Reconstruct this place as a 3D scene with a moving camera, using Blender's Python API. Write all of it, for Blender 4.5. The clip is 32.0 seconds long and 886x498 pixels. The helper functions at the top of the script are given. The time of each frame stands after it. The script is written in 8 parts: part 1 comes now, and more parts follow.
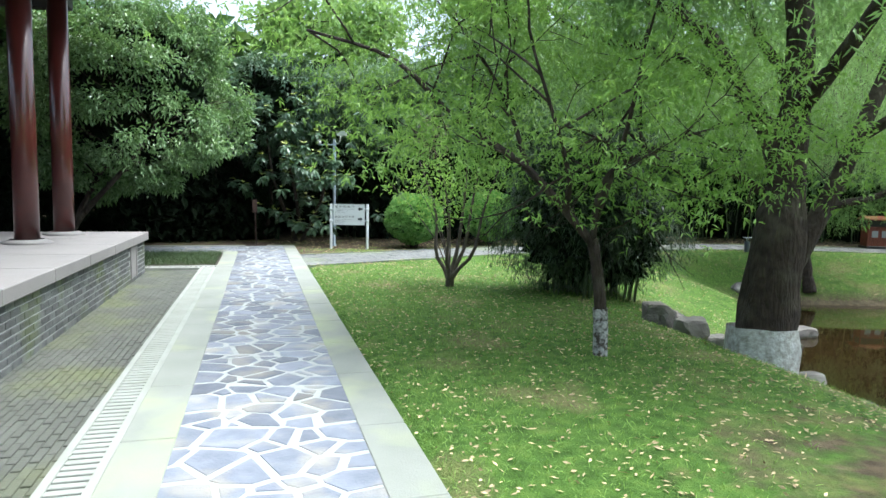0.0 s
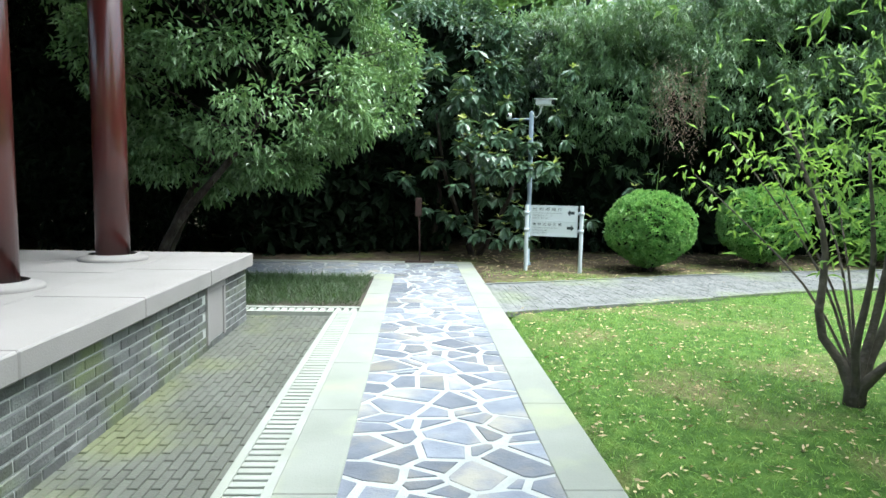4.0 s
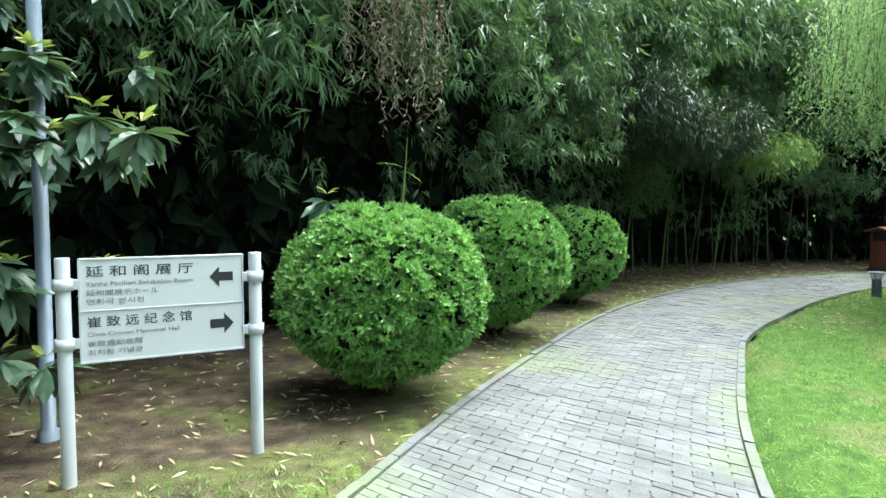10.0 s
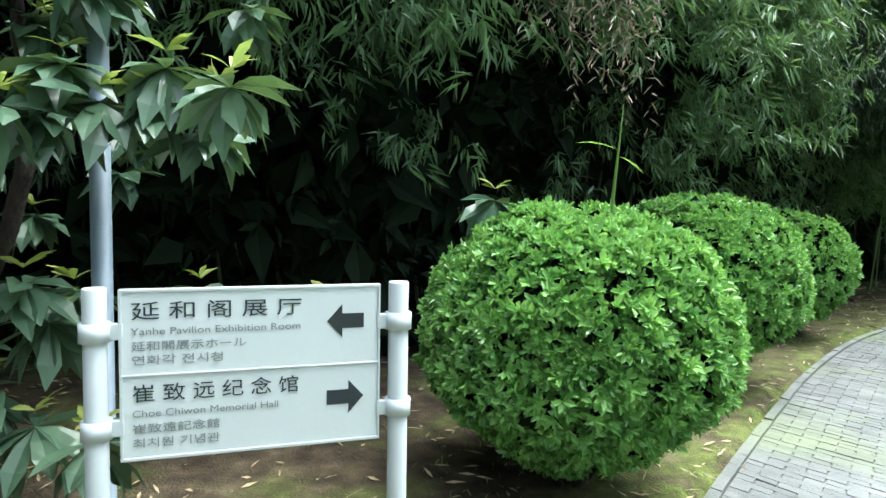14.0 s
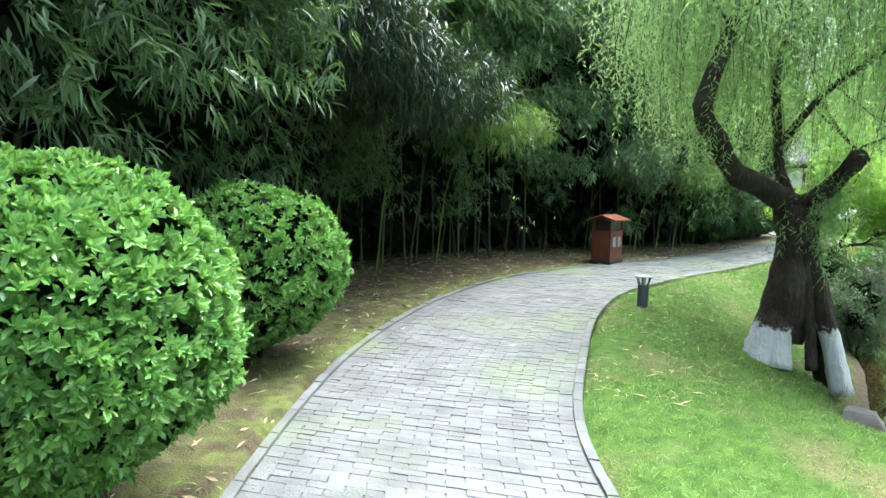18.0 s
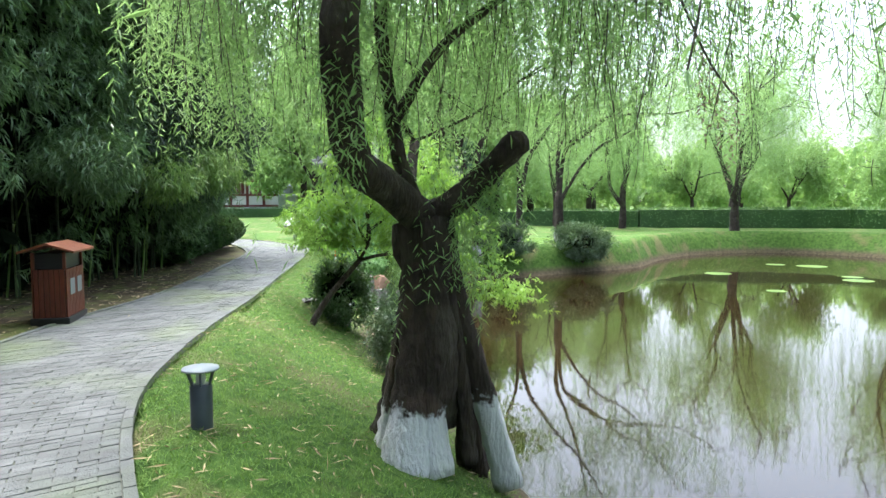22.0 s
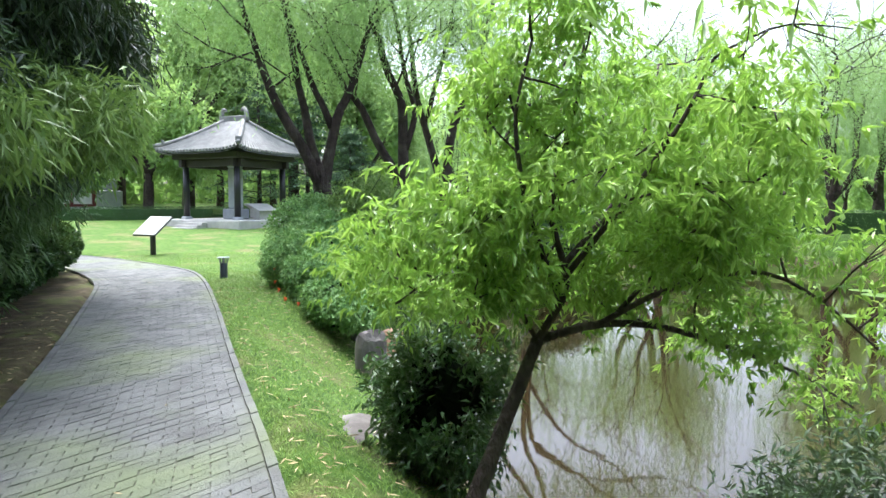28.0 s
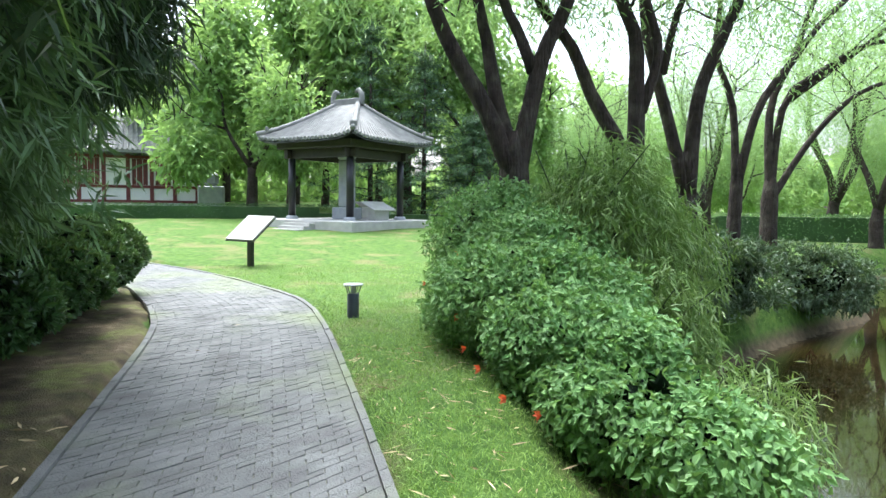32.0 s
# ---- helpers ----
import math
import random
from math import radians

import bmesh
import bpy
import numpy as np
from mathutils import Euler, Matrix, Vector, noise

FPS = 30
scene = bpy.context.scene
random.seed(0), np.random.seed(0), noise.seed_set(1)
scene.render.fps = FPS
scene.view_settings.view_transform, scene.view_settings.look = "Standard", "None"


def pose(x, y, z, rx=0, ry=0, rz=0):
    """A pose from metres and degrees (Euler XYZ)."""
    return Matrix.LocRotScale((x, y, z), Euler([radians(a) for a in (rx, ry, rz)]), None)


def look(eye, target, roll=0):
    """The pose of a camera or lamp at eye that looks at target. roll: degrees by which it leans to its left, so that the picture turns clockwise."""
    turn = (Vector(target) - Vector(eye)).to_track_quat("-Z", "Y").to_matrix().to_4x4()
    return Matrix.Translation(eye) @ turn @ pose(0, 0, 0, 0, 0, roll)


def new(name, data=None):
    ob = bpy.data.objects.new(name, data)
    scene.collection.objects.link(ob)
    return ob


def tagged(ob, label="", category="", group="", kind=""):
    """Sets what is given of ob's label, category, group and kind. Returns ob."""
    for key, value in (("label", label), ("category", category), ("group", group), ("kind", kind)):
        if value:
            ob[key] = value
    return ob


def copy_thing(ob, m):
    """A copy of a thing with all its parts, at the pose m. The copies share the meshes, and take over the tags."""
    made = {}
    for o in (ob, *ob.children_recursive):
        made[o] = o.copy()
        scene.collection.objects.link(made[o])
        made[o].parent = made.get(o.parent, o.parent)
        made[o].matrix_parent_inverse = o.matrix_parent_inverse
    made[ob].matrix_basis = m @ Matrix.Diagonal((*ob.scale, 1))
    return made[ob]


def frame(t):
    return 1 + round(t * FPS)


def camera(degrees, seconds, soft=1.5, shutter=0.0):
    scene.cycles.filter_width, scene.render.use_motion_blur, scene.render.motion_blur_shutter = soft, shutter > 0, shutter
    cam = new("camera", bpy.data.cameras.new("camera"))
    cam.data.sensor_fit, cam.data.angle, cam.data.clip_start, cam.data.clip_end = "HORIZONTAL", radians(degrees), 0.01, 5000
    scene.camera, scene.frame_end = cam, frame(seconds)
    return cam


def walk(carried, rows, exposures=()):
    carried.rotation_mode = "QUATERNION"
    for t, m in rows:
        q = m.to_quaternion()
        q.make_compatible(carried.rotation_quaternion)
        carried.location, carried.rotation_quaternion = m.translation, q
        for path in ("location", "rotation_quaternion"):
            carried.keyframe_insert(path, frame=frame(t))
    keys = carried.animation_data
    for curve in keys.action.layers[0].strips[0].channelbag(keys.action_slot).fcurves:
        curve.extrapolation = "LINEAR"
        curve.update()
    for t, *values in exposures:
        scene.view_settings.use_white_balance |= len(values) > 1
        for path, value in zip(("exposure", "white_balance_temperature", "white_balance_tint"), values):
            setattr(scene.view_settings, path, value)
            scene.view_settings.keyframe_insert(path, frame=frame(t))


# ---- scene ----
cam = camera(68.0, 32.0)
PATH = [
    (0, (2.377, -3.608, 1.66), (2.048, -1.645, 1.486), 1.0),
    (0.5, (2.116, -2.993, 1.628), (1.643, -1.059, 1.453), 0.8),
    (1, (1.719, -2.32, 1.633), (1.151, -0.411, 1.457), 1.1),
    (1.5, (1.341, -1.618, 1.592), (0.718, 0.274, 1.412), 1.3),
    (2, (0.993, -0.882, 1.601), (0.301, 0.985, 1.417), 1.2),
    (2.5, (0.646, -0.21, 1.594), (-0.063, 1.65, 1.409), 1.2),
    (3, (0.282, 0.506, 1.62), (-0.446, 2.358, 1.432), 1.1),
    (3.5, (-0.072, 1.229, 1.61), (-0.809, 3.079, 1.418), 1.0),
    (4, (-0.38, 1.936, 1.632), (-1.157, 3.77, 1.435), 1.0),
    (4.5, (-0.702, 2.641, 1.632), (-1.493, 4.467, 1.433), 0.8),
    (6.5, (-1.818, 5.612, 1.562), (-2.693, 7.402, 1.381), -0.2),
    (7, (-2.113, 6.348, 1.514), (-2.999, 8.133, 1.344), 0.1),
    (7.5, (-2.552, 6.952, 1.487), (-3.335, 8.785, 1.318), 0.2),
    (8, (-2.942, 7.583, 1.479), (-3.522, 9.491, 1.327), 0.3),
    (8.5, (-3.213, 8.177, 1.468), (-3.518, 10.149, 1.328), 0.5),
    (9, (-3.321, 8.832, 1.503), (-3.336, 10.827, 1.364), 0.3),
    (9.5, (-3.41, 9.517, 1.44), (-2.991, 11.47, 1.337), 0.4),
    (10, (-3.33, 10.094, 1.546), (-2.542, 11.928, 1.42), 0.1),
    (10.5, (-3.137, 10.631, 1.569), (-2.145, 12.363, 1.434), -0.1),
    (11, (-2.943, 11.13, 1.59), (-1.845, 12.796, 1.446), 0.2),
    (11.5, (-2.961, 11.442, 1.577), (-1.889, 13.125, 1.444), 0.0),
    (12, (-3.048, 11.62, 1.597), (-2.067, 13.358, 1.469), 0.2),
    (12.5, (-3.117, 11.733, 1.555), (-2.313, 13.561, 1.447), 0.2),
    (13, (-3.16, 11.781, 1.532), (-2.52, 13.673, 1.427), -0.2),
    (13.5, (-3.203, 11.817, 1.551), (-2.686, 13.745, 1.429), 0.5),
    (15.5, (-2.797, 12.061, 1.571), (-2.472, 14.029, 1.421), 0.4),
    (16, (-2.606, 12.262, 1.579), (-1.872, 14.117, 1.429), 0.3),
    (16.5, (-2.265, 12.517, 1.599), (-1.325, 14.273, 1.423), -0.7),
    (17, (-1.862, 12.908, 1.67), (-0.679, 14.508, 1.466), 1.6),
    (17.5, (-1.255, 13.465, 1.638), (0.072, 14.948, 1.437), 1.9),
    (18, (-0.649, 13.913, 1.58), (0.877, 15.193, 1.394), 1.8),
    (18.5, (-0.115, 14.269, 1.573), (1.547, 15.369, 1.399), 1.6),
    (19, (0.366, 14.638, 1.584), (2.187, 15.449, 1.424), 1.3),
    (19.5, (0.916, 14.917, 1.552), (2.808, 15.551, 1.412), 0.9),
    (20, (1.458, 15.241, 1.541), (3.408, 15.665, 1.403), 0.7),
    (20.5, (1.992, 15.592, 1.566), (3.966, 15.881, 1.427), 0.6),
    (21, (2.451, 15.931, 1.567), (4.446, 15.987, 1.431), 0.4),
    (21.5, (2.905, 16.222, 1.585), (4.895, 16.077, 1.448), -0.0),
    (22, (3.353, 16.544, 1.607), (5.329, 16.27, 1.468), -0.2),
    (22.5, (3.885, 16.807, 1.62), (5.841, 16.418, 1.474), -0.8),
    (23, (4.419, 17.103, 1.642), (6.362, 16.651, 1.492), -0.8),
    (23.5, (5.048, 17.422, 1.641), (6.979, 16.92, 1.501), 0.3),
    (24, (5.756, 17.686, 1.638), (7.693, 17.214, 1.486), -0.6),
    (24.5, (6.431, 17.995, 1.626), (8.364, 17.503, 1.484), 0.4),
    (25, (7.059, 18.261, 1.612), (8.985, 17.74, 1.477), 0.8),
    (25.5, (7.715, 18.443, 1.6), (9.625, 17.866, 1.465), 0.8),
    (27.5, (10.624, 18.808, 1.531), (12.452, 18.007, 1.399), 0.4),
    (28, (11.252, 18.835, 1.557), (13.083, 18.042, 1.421), 0.1),
    (28.5, (11.927, 18.843, 1.565), (13.751, 18.032, 1.431), 0.4),
    (29, (12.63, 18.843, 1.589), (14.464, 18.057, 1.452), 0.3),
    (29.5, (13.327, 18.871, 1.57), (15.158, 18.077, 1.434), 0.5),
    (30, (14.068, 18.876, 1.566), (15.924, 18.147, 1.427), 0.7),
    (30.5, (14.816, 18.898, 1.546), (16.692, 18.218, 1.409), 1.2),
    (31, (15.671, 18.843, 1.504), (17.569, 18.227, 1.368), 0.9),
    (31.5, (16.396, 18.792, 1.516), (18.296, 18.183, 1.379), 1.0),
    (32, (17.236, 18.723, 1.478), (19.161, 18.195, 1.344), 0.8),
]
walk(cam, [(t, look(eye, target, roll)) for t, eye, target, roll in PATH],
     exposures=[(0.0, 1.8, 5900, 5), (2.0, 1.9, 5900, 3), (4.5, 1.95, 5900, 1), (7.0, 1.84, 5900, 1), (8.0, 1.9, 5900, 1), (9.0, 2.1, 5900, 1), (13.0, 2.25, 5900, 1), (16.0, 2.35, 5850, 1), (18.0, 2.6, 5900, 6), (20.0, 2.85, 5900, 10), (23.0, 2.05, 5950, 9), (25.0, 2.3, 5900, 10), (28.0, 2.2, 5950, 12), (32.0, 2.2, 5950, 9)])

# ---- light ----
world = bpy.data.worlds.new("sky")
scene.world = world
world.use_nodes = True
wn, wl = world.node_tree.nodes, world.node_tree.links
sky = wn.new("ShaderNodeTexSky")
sky.sky_type = "NISHITA"
sky.sun_disc = False
sky.sun_elevation = radians(70)
sky.sun_rotation = radians(75)
sky.air_density = 1.0
sky.dust_density = 6.0
sky.ozone_density = 1.0
wn["Background"].inputs["Strength"].default_value = 0.15
haze = wn.new("ShaderNodeHueSaturation")
haze.inputs["Saturation"].default_value = 0.55
wl.new(sky.outputs["Color"], haze.inputs["Color"])
wl.new(haze.outputs["Color"], wn["Background"].inputs["Color"])
sun = new("sun", bpy.data.lights.new("sun", "SUN"))
sun.data.energy = 1.4
sun.data.angle = radians(50)
sun.data.color = (1.0, 0.98, 0.95)
sun.matrix_world = look((0, 0, 0), (math.sin(radians(75)) * -math.cos(radians(70)), math.cos(radians(75)) * -math.cos(radians(70)), -math.sin(radians(70))))

# ---- helpers of the scene ----
rng = np.random.default_rng(7)


def unit(v):
    return v / np.maximum(np.linalg.norm(v, axis=-1, keepdims=True), 1e-9)


def np_mesh(name, V, F, mat, smooth=False):
    """A mesh from arrays: V (n, 3); F (m, 3) or (m, 4), or a list of such arrays."""
    me = bpy.data.meshes.new(name)
    V = np.asarray(V, np.float32).reshape(-1, 3)
    blocks = [np.asarray(f, np.int32) for f in (F if isinstance(F, list) else [F]) if len(f)]
    me.vertices.add(len(V))
    me.vertices.foreach_set("co", V.ravel())
    loops = np.concatenate([b.ravel() for b in blocks])
    sizes = np.concatenate([np.full(len(b), b.shape[1], np.int32) for b in blocks])
    me.loops.add(len(loops))
    me.loops.foreach_set("vertex_index", loops)
    me.polygons.add(len(sizes))
    me.polygons.foreach_set("loop_start", np.r_[0, np.cumsum(sizes)[:-1]].astype(np.int32))
    me.polygons.foreach_set("use_smooth", np.full(len(sizes), smooth, bool))
    me.update(calc_edges=True)
    if mat:
        me.materials.append(mat)
    return me


class Pile:
    """Collects pieces into one mesh."""

    def __init__(self):
        self.V, self.Q, self.T, self.n = [], [], [], 0

    def add(self, V, F):
        V = np.asarray(V, float).reshape(-1, 3)
        for f in (F if isinstance(F, list) else [F]):
            f = np.asarray(f, int)
            if len(f):
                (self.Q if f.shape[1] == 4 else self.T).append(f + self.n)
        self.V.append(V)
        self.n += len(V)
        return self

    def mesh(self, name, mat, smooth=False):
        F = [np.concatenate(x) for x in (self.Q, self.T) if x]
        return np_mesh(name, np.concatenate(self.V), F, mat, smooth)


def empty(name, label, category, group="", at=(0, 0, 0), kind=""):
    ob = new(name)
    ob.empty_display_size = 0.1
    ob.location = at
    return tagged(ob, label, category, group, kind)


# parts too fine to pick apart singly
JOINED = {"shoots", "branches", "dead_strand", "limbs", "culms", "tile_rolls", "stems", "boughs", "needles", "inner_leaves", "leaves", "young_leaves", "foliage", "inner_foliage", "top_foliage", "crown"}


def part(name, me, parent, label="", m=None):
    """A mesh as a part; its points are in the space of its parent."""
    if isinstance(me, tuple):
        me = me[0].mesh(name, *me[1:])
    ob = new(name, me)
    ob.parent = parent
    if m is not None:
        ob.matrix_basis = m
    return tagged(ob, label, kind="stuff" if name in JOINED else "")


def box(x0, x1, y0, y1, z0, z1, bevel=0.0):
    """Vertices and faces of a box, with chamfered edges where bevel is given."""
    if bevel <= 0:
        V = [(x, y, z) for z in (z0, z1) for y in (y0, y1) for x in (x0, x1)]
        F = [(0, 2, 3, 1), (4, 5, 7, 6), (0, 1, 5, 4), (2, 6, 7, 3), (0, 4, 6, 2), (1, 3, 7, 5)]
        return np.array(V, float), np.array(F)
    V, F, idx = [], [], {}
    lo, hi, b = (x0, y0, z0), (x1, y1, z1), bevel
    for s in [(i, j, k) for k in (0, 1) for j in (0, 1) for i in (0, 1)]:
        for ax in range(3):
            p = [(hi[d] - (0 if d == ax else b)) if s[d] else (lo[d] + (0 if d == ax else b)) for d in range(3)]
            idx[s, ax] = len(V)
            V.append(p)
    Q, T = [], []
    for ax in range(3):
        o = [d for d in range(3) if d != ax]
        for side in (0, 1):
            ring = []
            for a, c in ((0, 0), (1, 0), (1, 1), (0, 1)):
                s = [0, 0, 0]
                s[ax], s[o[0]], s[o[1]] = side, a, c
                ring.append(idx[tuple(s), ax])
            flip = (side == 1) == (ax != 1)
            Q.append(ring if flip else ring[::-1])
        for a in (0, 1):
            for c in (0, 1):
                s0, s1 = [0, 0, 0], [0, 0, 0]
                s0[ax], s1[ax] = 0, 1
                s0[o[0]] = s1[o[0]] = a
                s0[o[1]] = s1[o[1]] = c
                s0, s1 = tuple(s0), tuple(s1)
                Q.append([idx[s0, o[0]], idx[s1, o[0]], idx[s1, o[1]], idx[s0, o[1]]])
    for s in [(i, j, k) for k in (0, 1) for j in (0, 1) for i in (0, 1)]:
        T.append([idx[s, 0], idx[s, 1], idx[s, 2]])
    return np.array(V, float), [np.array(Q), np.array(T)]


def tube(points, radii, seg=10, wob=0.0, seed=0, cap=True):
    """A tapered, slightly uneven tube along points."""
    P = np.asarray(points, float)
    R = np.broadcast_to(np.asarray(radii, float), (len(P),))
    r = np.random.default_rng(seed)
    T = unit(np.gradient(P, axis=0))
    ref = np.array([0.31, 0.95, 0.05]) if abs(T[:, 2]).mean() > 0.6 else np.array([0, 0, 1.0])
    A = unit(np.cross(T, ref))
    B = np.cross(T, A)
    ang = np.linspace(0, 2 * np.pi, seg, endpoint=False)
    ridge = 1 + wob * (r.random(seg) - 0.5)
    rad = R[:, None] * ridge[None] * (1 + wob * 0.6 * (r.random((len(P), seg)) - 0.5))
    V = P[:, None] + rad[..., None] * (np.cos(ang)[None, :, None] * A[:, None] + np.sin(ang)[None, :, None] * B[:, None])
    n = len(P)
    i, j = np.meshgrid(np.arange(n - 1), np.arange(seg), indexing="ij")
    k = (j + 1) % seg
    Q = np.stack([i * seg + j, i * seg + k, (i + 1) * seg + k, (i + 1) * seg + j], -1).reshape(-1, 4)
    V = V.reshape(-1, 3)
    if not cap:
        return V, Q
    V = np.concatenate([V, P[:1], P[-1:]])
    a = np.arange(seg)
    T0 = np.stack([np.full(seg, n * seg), (a + 1) % seg, a], -1)
    T1 = np.stack([np.full(seg, n * seg + 1), (n - 1) * seg + a, (n - 1) * seg + (a + 1) % seg], -1)
    return V, [Q, np.concatenate([T0, T1])]


def curve_through(pts, n):
    """n points of a smooth curve through pts (Catmull-Rom, by chord length)."""
    P = np.asarray(pts, float)
    Q = np.concatenate([2 * P[:1] - P[1:2], P, 2 * P[-1:] - P[-2:-1]])
    d = np.r_[0, np.cumsum(np.linalg.norm(np.diff(P, axis=0), axis=1))]
    s = np.linspace(0, d[-1], n)
    k = np.clip(np.searchsorted(d, s, side="right") - 1, 0, len(P) - 2)
    u = ((s - d[k]) / np.maximum(d[k + 1] - d[k], 1e-9))[:, None]
    p0, p1, p2, p3 = Q[k], Q[k + 1], Q[k + 2], Q[k + 3]
    return 0.5 * (2 * p1 + (p2 - p0) * u + (2 * p0 - 5 * p1 + 4 * p2 - p3) * u**2 + (3 * p1 - p0 - 3 * p2 + p3) * u**3)


def leaf_quads(P, D, length, width, fold=0.25, droop=0.15, up=None, r=None):
    """One bent four-cornered blade for each base P and direction D."""
    r = r or rng
    n = len(P)
    L = np.broadcast_to(np.asarray(length, float), (n,))[:, None]
    W = np.broadcast_to(np.asarray(width, float), (n,))[:, None]
    D = unit(D)
    ref = unit(r.normal(size=(n, 3)) * 0.5 + (np.array([0, 0, 1.0]) if up is None else up))
    S = unit(np.cross(D, ref))
    N = np.cross(S, D)
    mid = P + D * L * 0.42
    V = np.stack([P, mid + S * W * 0.5 + N * W * fold, P + D * L - N * L * droop, mid - S * W * 0.5 + N * W * fold], 1).reshape(-1, 3)
    return V, np.arange(4 * n).reshape(-1, 4)


def leaf_blades(P, D, length, width, fold=0.18, droop=0.25, r=None):
    """Longer leaves with a midrib and a curve: six side points, eight triangles' worth of quads."""
    r = r or rng
    n = len(P)
    L = np.broadcast_to(np.asarray(length, float), (n,))[:, None]
    W = np.broadcast_to(np.asarray(width, float), (n,))[:, None]
    D = unit(D)
    ref = unit(r.normal(size=(n, 3)) * 0.3 + np.array([0, 0, 1.0]))
    S = unit(np.cross(D, ref))
    N = np.cross(S, D)
    rows = []
    for u, w in ((0.0, 0.06), (0.35, 0.75), (0.68, 1.0), (1.0, 0.05)):
        c = P + D * L * u - N * L * droop * u * u
        rows += [c - S * W * 0.5 * w + N * W * fold * w, c, c + S * W * 0.5 * w + N * W * fold * w]
    V = np.stack(rows, 1).reshape(-1, 3)
    base = (np.arange(n) * 12)[:, None]
    F = np.concatenate([base + np.array([3 * k + c, 3 * k + c + 1, 3 * k + c + 4, 3 * k + c + 3]) for k in range(3) for c in (0, 1)])
    return V, F


def shell_points(n, centre, radii, r, inner=0.72, lumps=9, lump=0.22):
    """Points near the surface of a lumpy ellipsoid, with their outward directions."""
    d = unit(r.normal(size=(n, 3)))
    c = unit(r.normal(size=(lumps, 3)))
    bump = 1 + lump * (np.exp(-((1 - d @ c.T) / 0.12)).sum(1) - 0.55)
    rad = bump * (inner + (1 - inner) * r.random(n) ** 0.5)
    return np.asarray(centre) + d * np.asarray(radii) * rad[:, None], unit(d / np.asarray(radii))


# ---- materials ----
def material(name, base, rough=0.8, second=None, scale=4.0, fine=40.0, bump=0.2, metal=0.0, detail=6.0, spread=0.5, coat=0.0, obj=0.0, island=0.0, third=None, third_scale=0.7, coords="Object", stretch=None, depth=0.02):
    """A principled surface: two colours mixed by noise, grain and bump at real size; obj, island: how far pieces differ."""
    mat = bpy.data.materials.new(name)
    mat.use_nodes = True
    nt = mat.node_tree
    nodes, links = nt.nodes, nt.links
    bs = nodes["Principled BSDF"]
    tc = nodes.new("ShaderNodeTexCoord")
    n1 = nodes.new("ShaderNodeTexNoise")
    n1.inputs["Scale"].default_value = scale
    n1.inputs["Detail"].default_value = detail
    links.new(tc.outputs[coords], n1.inputs["Vector"])
    ramp = nodes.new("ShaderNodeValToRGB")
    ramp.color_ramp.elements[0].position = 0.5 - spread / 2
    ramp.color_ramp.elements[1].position = 0.5 + spread / 2
    second = second or tuple(c * 0.6 for c in base)
    ramp.color_ramp.elements[0].color = (*second, 1)
    ramp.color_ramp.elements[1].color = (*base, 1)
    links.new(n1.outputs["Fac"], ramp.inputs["Fac"])
    colour = ramp.outputs["Color"]
    if third:
        n3 = nodes.new("ShaderNodeTexNoise")
        n3.inputs["Scale"].default_value = third_scale
        n3.inputs["Detail"].default_value = 5
        links.new(tc.outputs[coords], n3.inputs["Vector"])
        mr = nodes.new("ShaderNodeMapRange")
        mr.inputs["From Min"].default_value, mr.inputs["From Max"].default_value = 0.5, 0.68
        links.new(n3.outputs["Fac"], mr.inputs["Value"])
        mx = nodes.new("ShaderNodeMix")
        mx.data_type = "RGBA"
        links.new(mr.outputs["Result"], mx.inputs["Factor"])
        links.new(colour, mx.inputs["A"])
        mx.inputs["B"].default_value = (*third, 1)
        colour = mx.outputs["Result"]
    if obj or island:
        src = nodes.new("ShaderNodeObjectInfo").outputs["Random"] if obj else nodes.new("ShaderNodeNewGeometry").outputs["Random Per Island"]
        amount = obj or island
        mr = nodes.new("ShaderNodeMapRange")
        mr.inputs["To Min"].default_value, mr.inputs["To Max"].default_value = 1 - amount, 1 + amount
        links.new(src, mr.inputs["Value"])
        hs = nodes.new("ShaderNodeHueSaturation")
        links.new(mr.outputs["Result"], hs.inputs["Value"])
        links.new(colour, hs.inputs["Color"])
        colour = hs.outputs["Color"]
    links.new(colour, bs.inputs["Base Color"])
    bs.inputs["Roughness"].default_value = rough
    bs.inputs["Metallic"].default_value = metal
    bs.inputs["Coat Weight"].default_value = coat
    if bump:
        n2 = nodes.new("ShaderNodeTexNoise")
        n2.inputs["Scale"].default_value = fine
        n2.inputs["Detail"].default_value = 8
        if stretch:
            mp = nodes.new("ShaderNodeMapping")
            mp.inputs["Scale"].default_value = stretch
            links.new(tc.outputs[coords], mp.inputs["Vector"])
            links.new(mp.outputs["Vector"], n2.inputs["Vector"])
        else:
            links.new(tc.outputs[coords], n2.inputs["Vector"])
        bp = nodes.new("ShaderNodeBump")
        bp.inputs["Strength"].default_value = bump
        bp.inputs["Distance"].default_value = depth
        links.new(n2.outputs["Fac"], bp.inputs["Height"])
        links.new(bp.outputs["Normal"], bs.inputs["Normal"])
    return mat


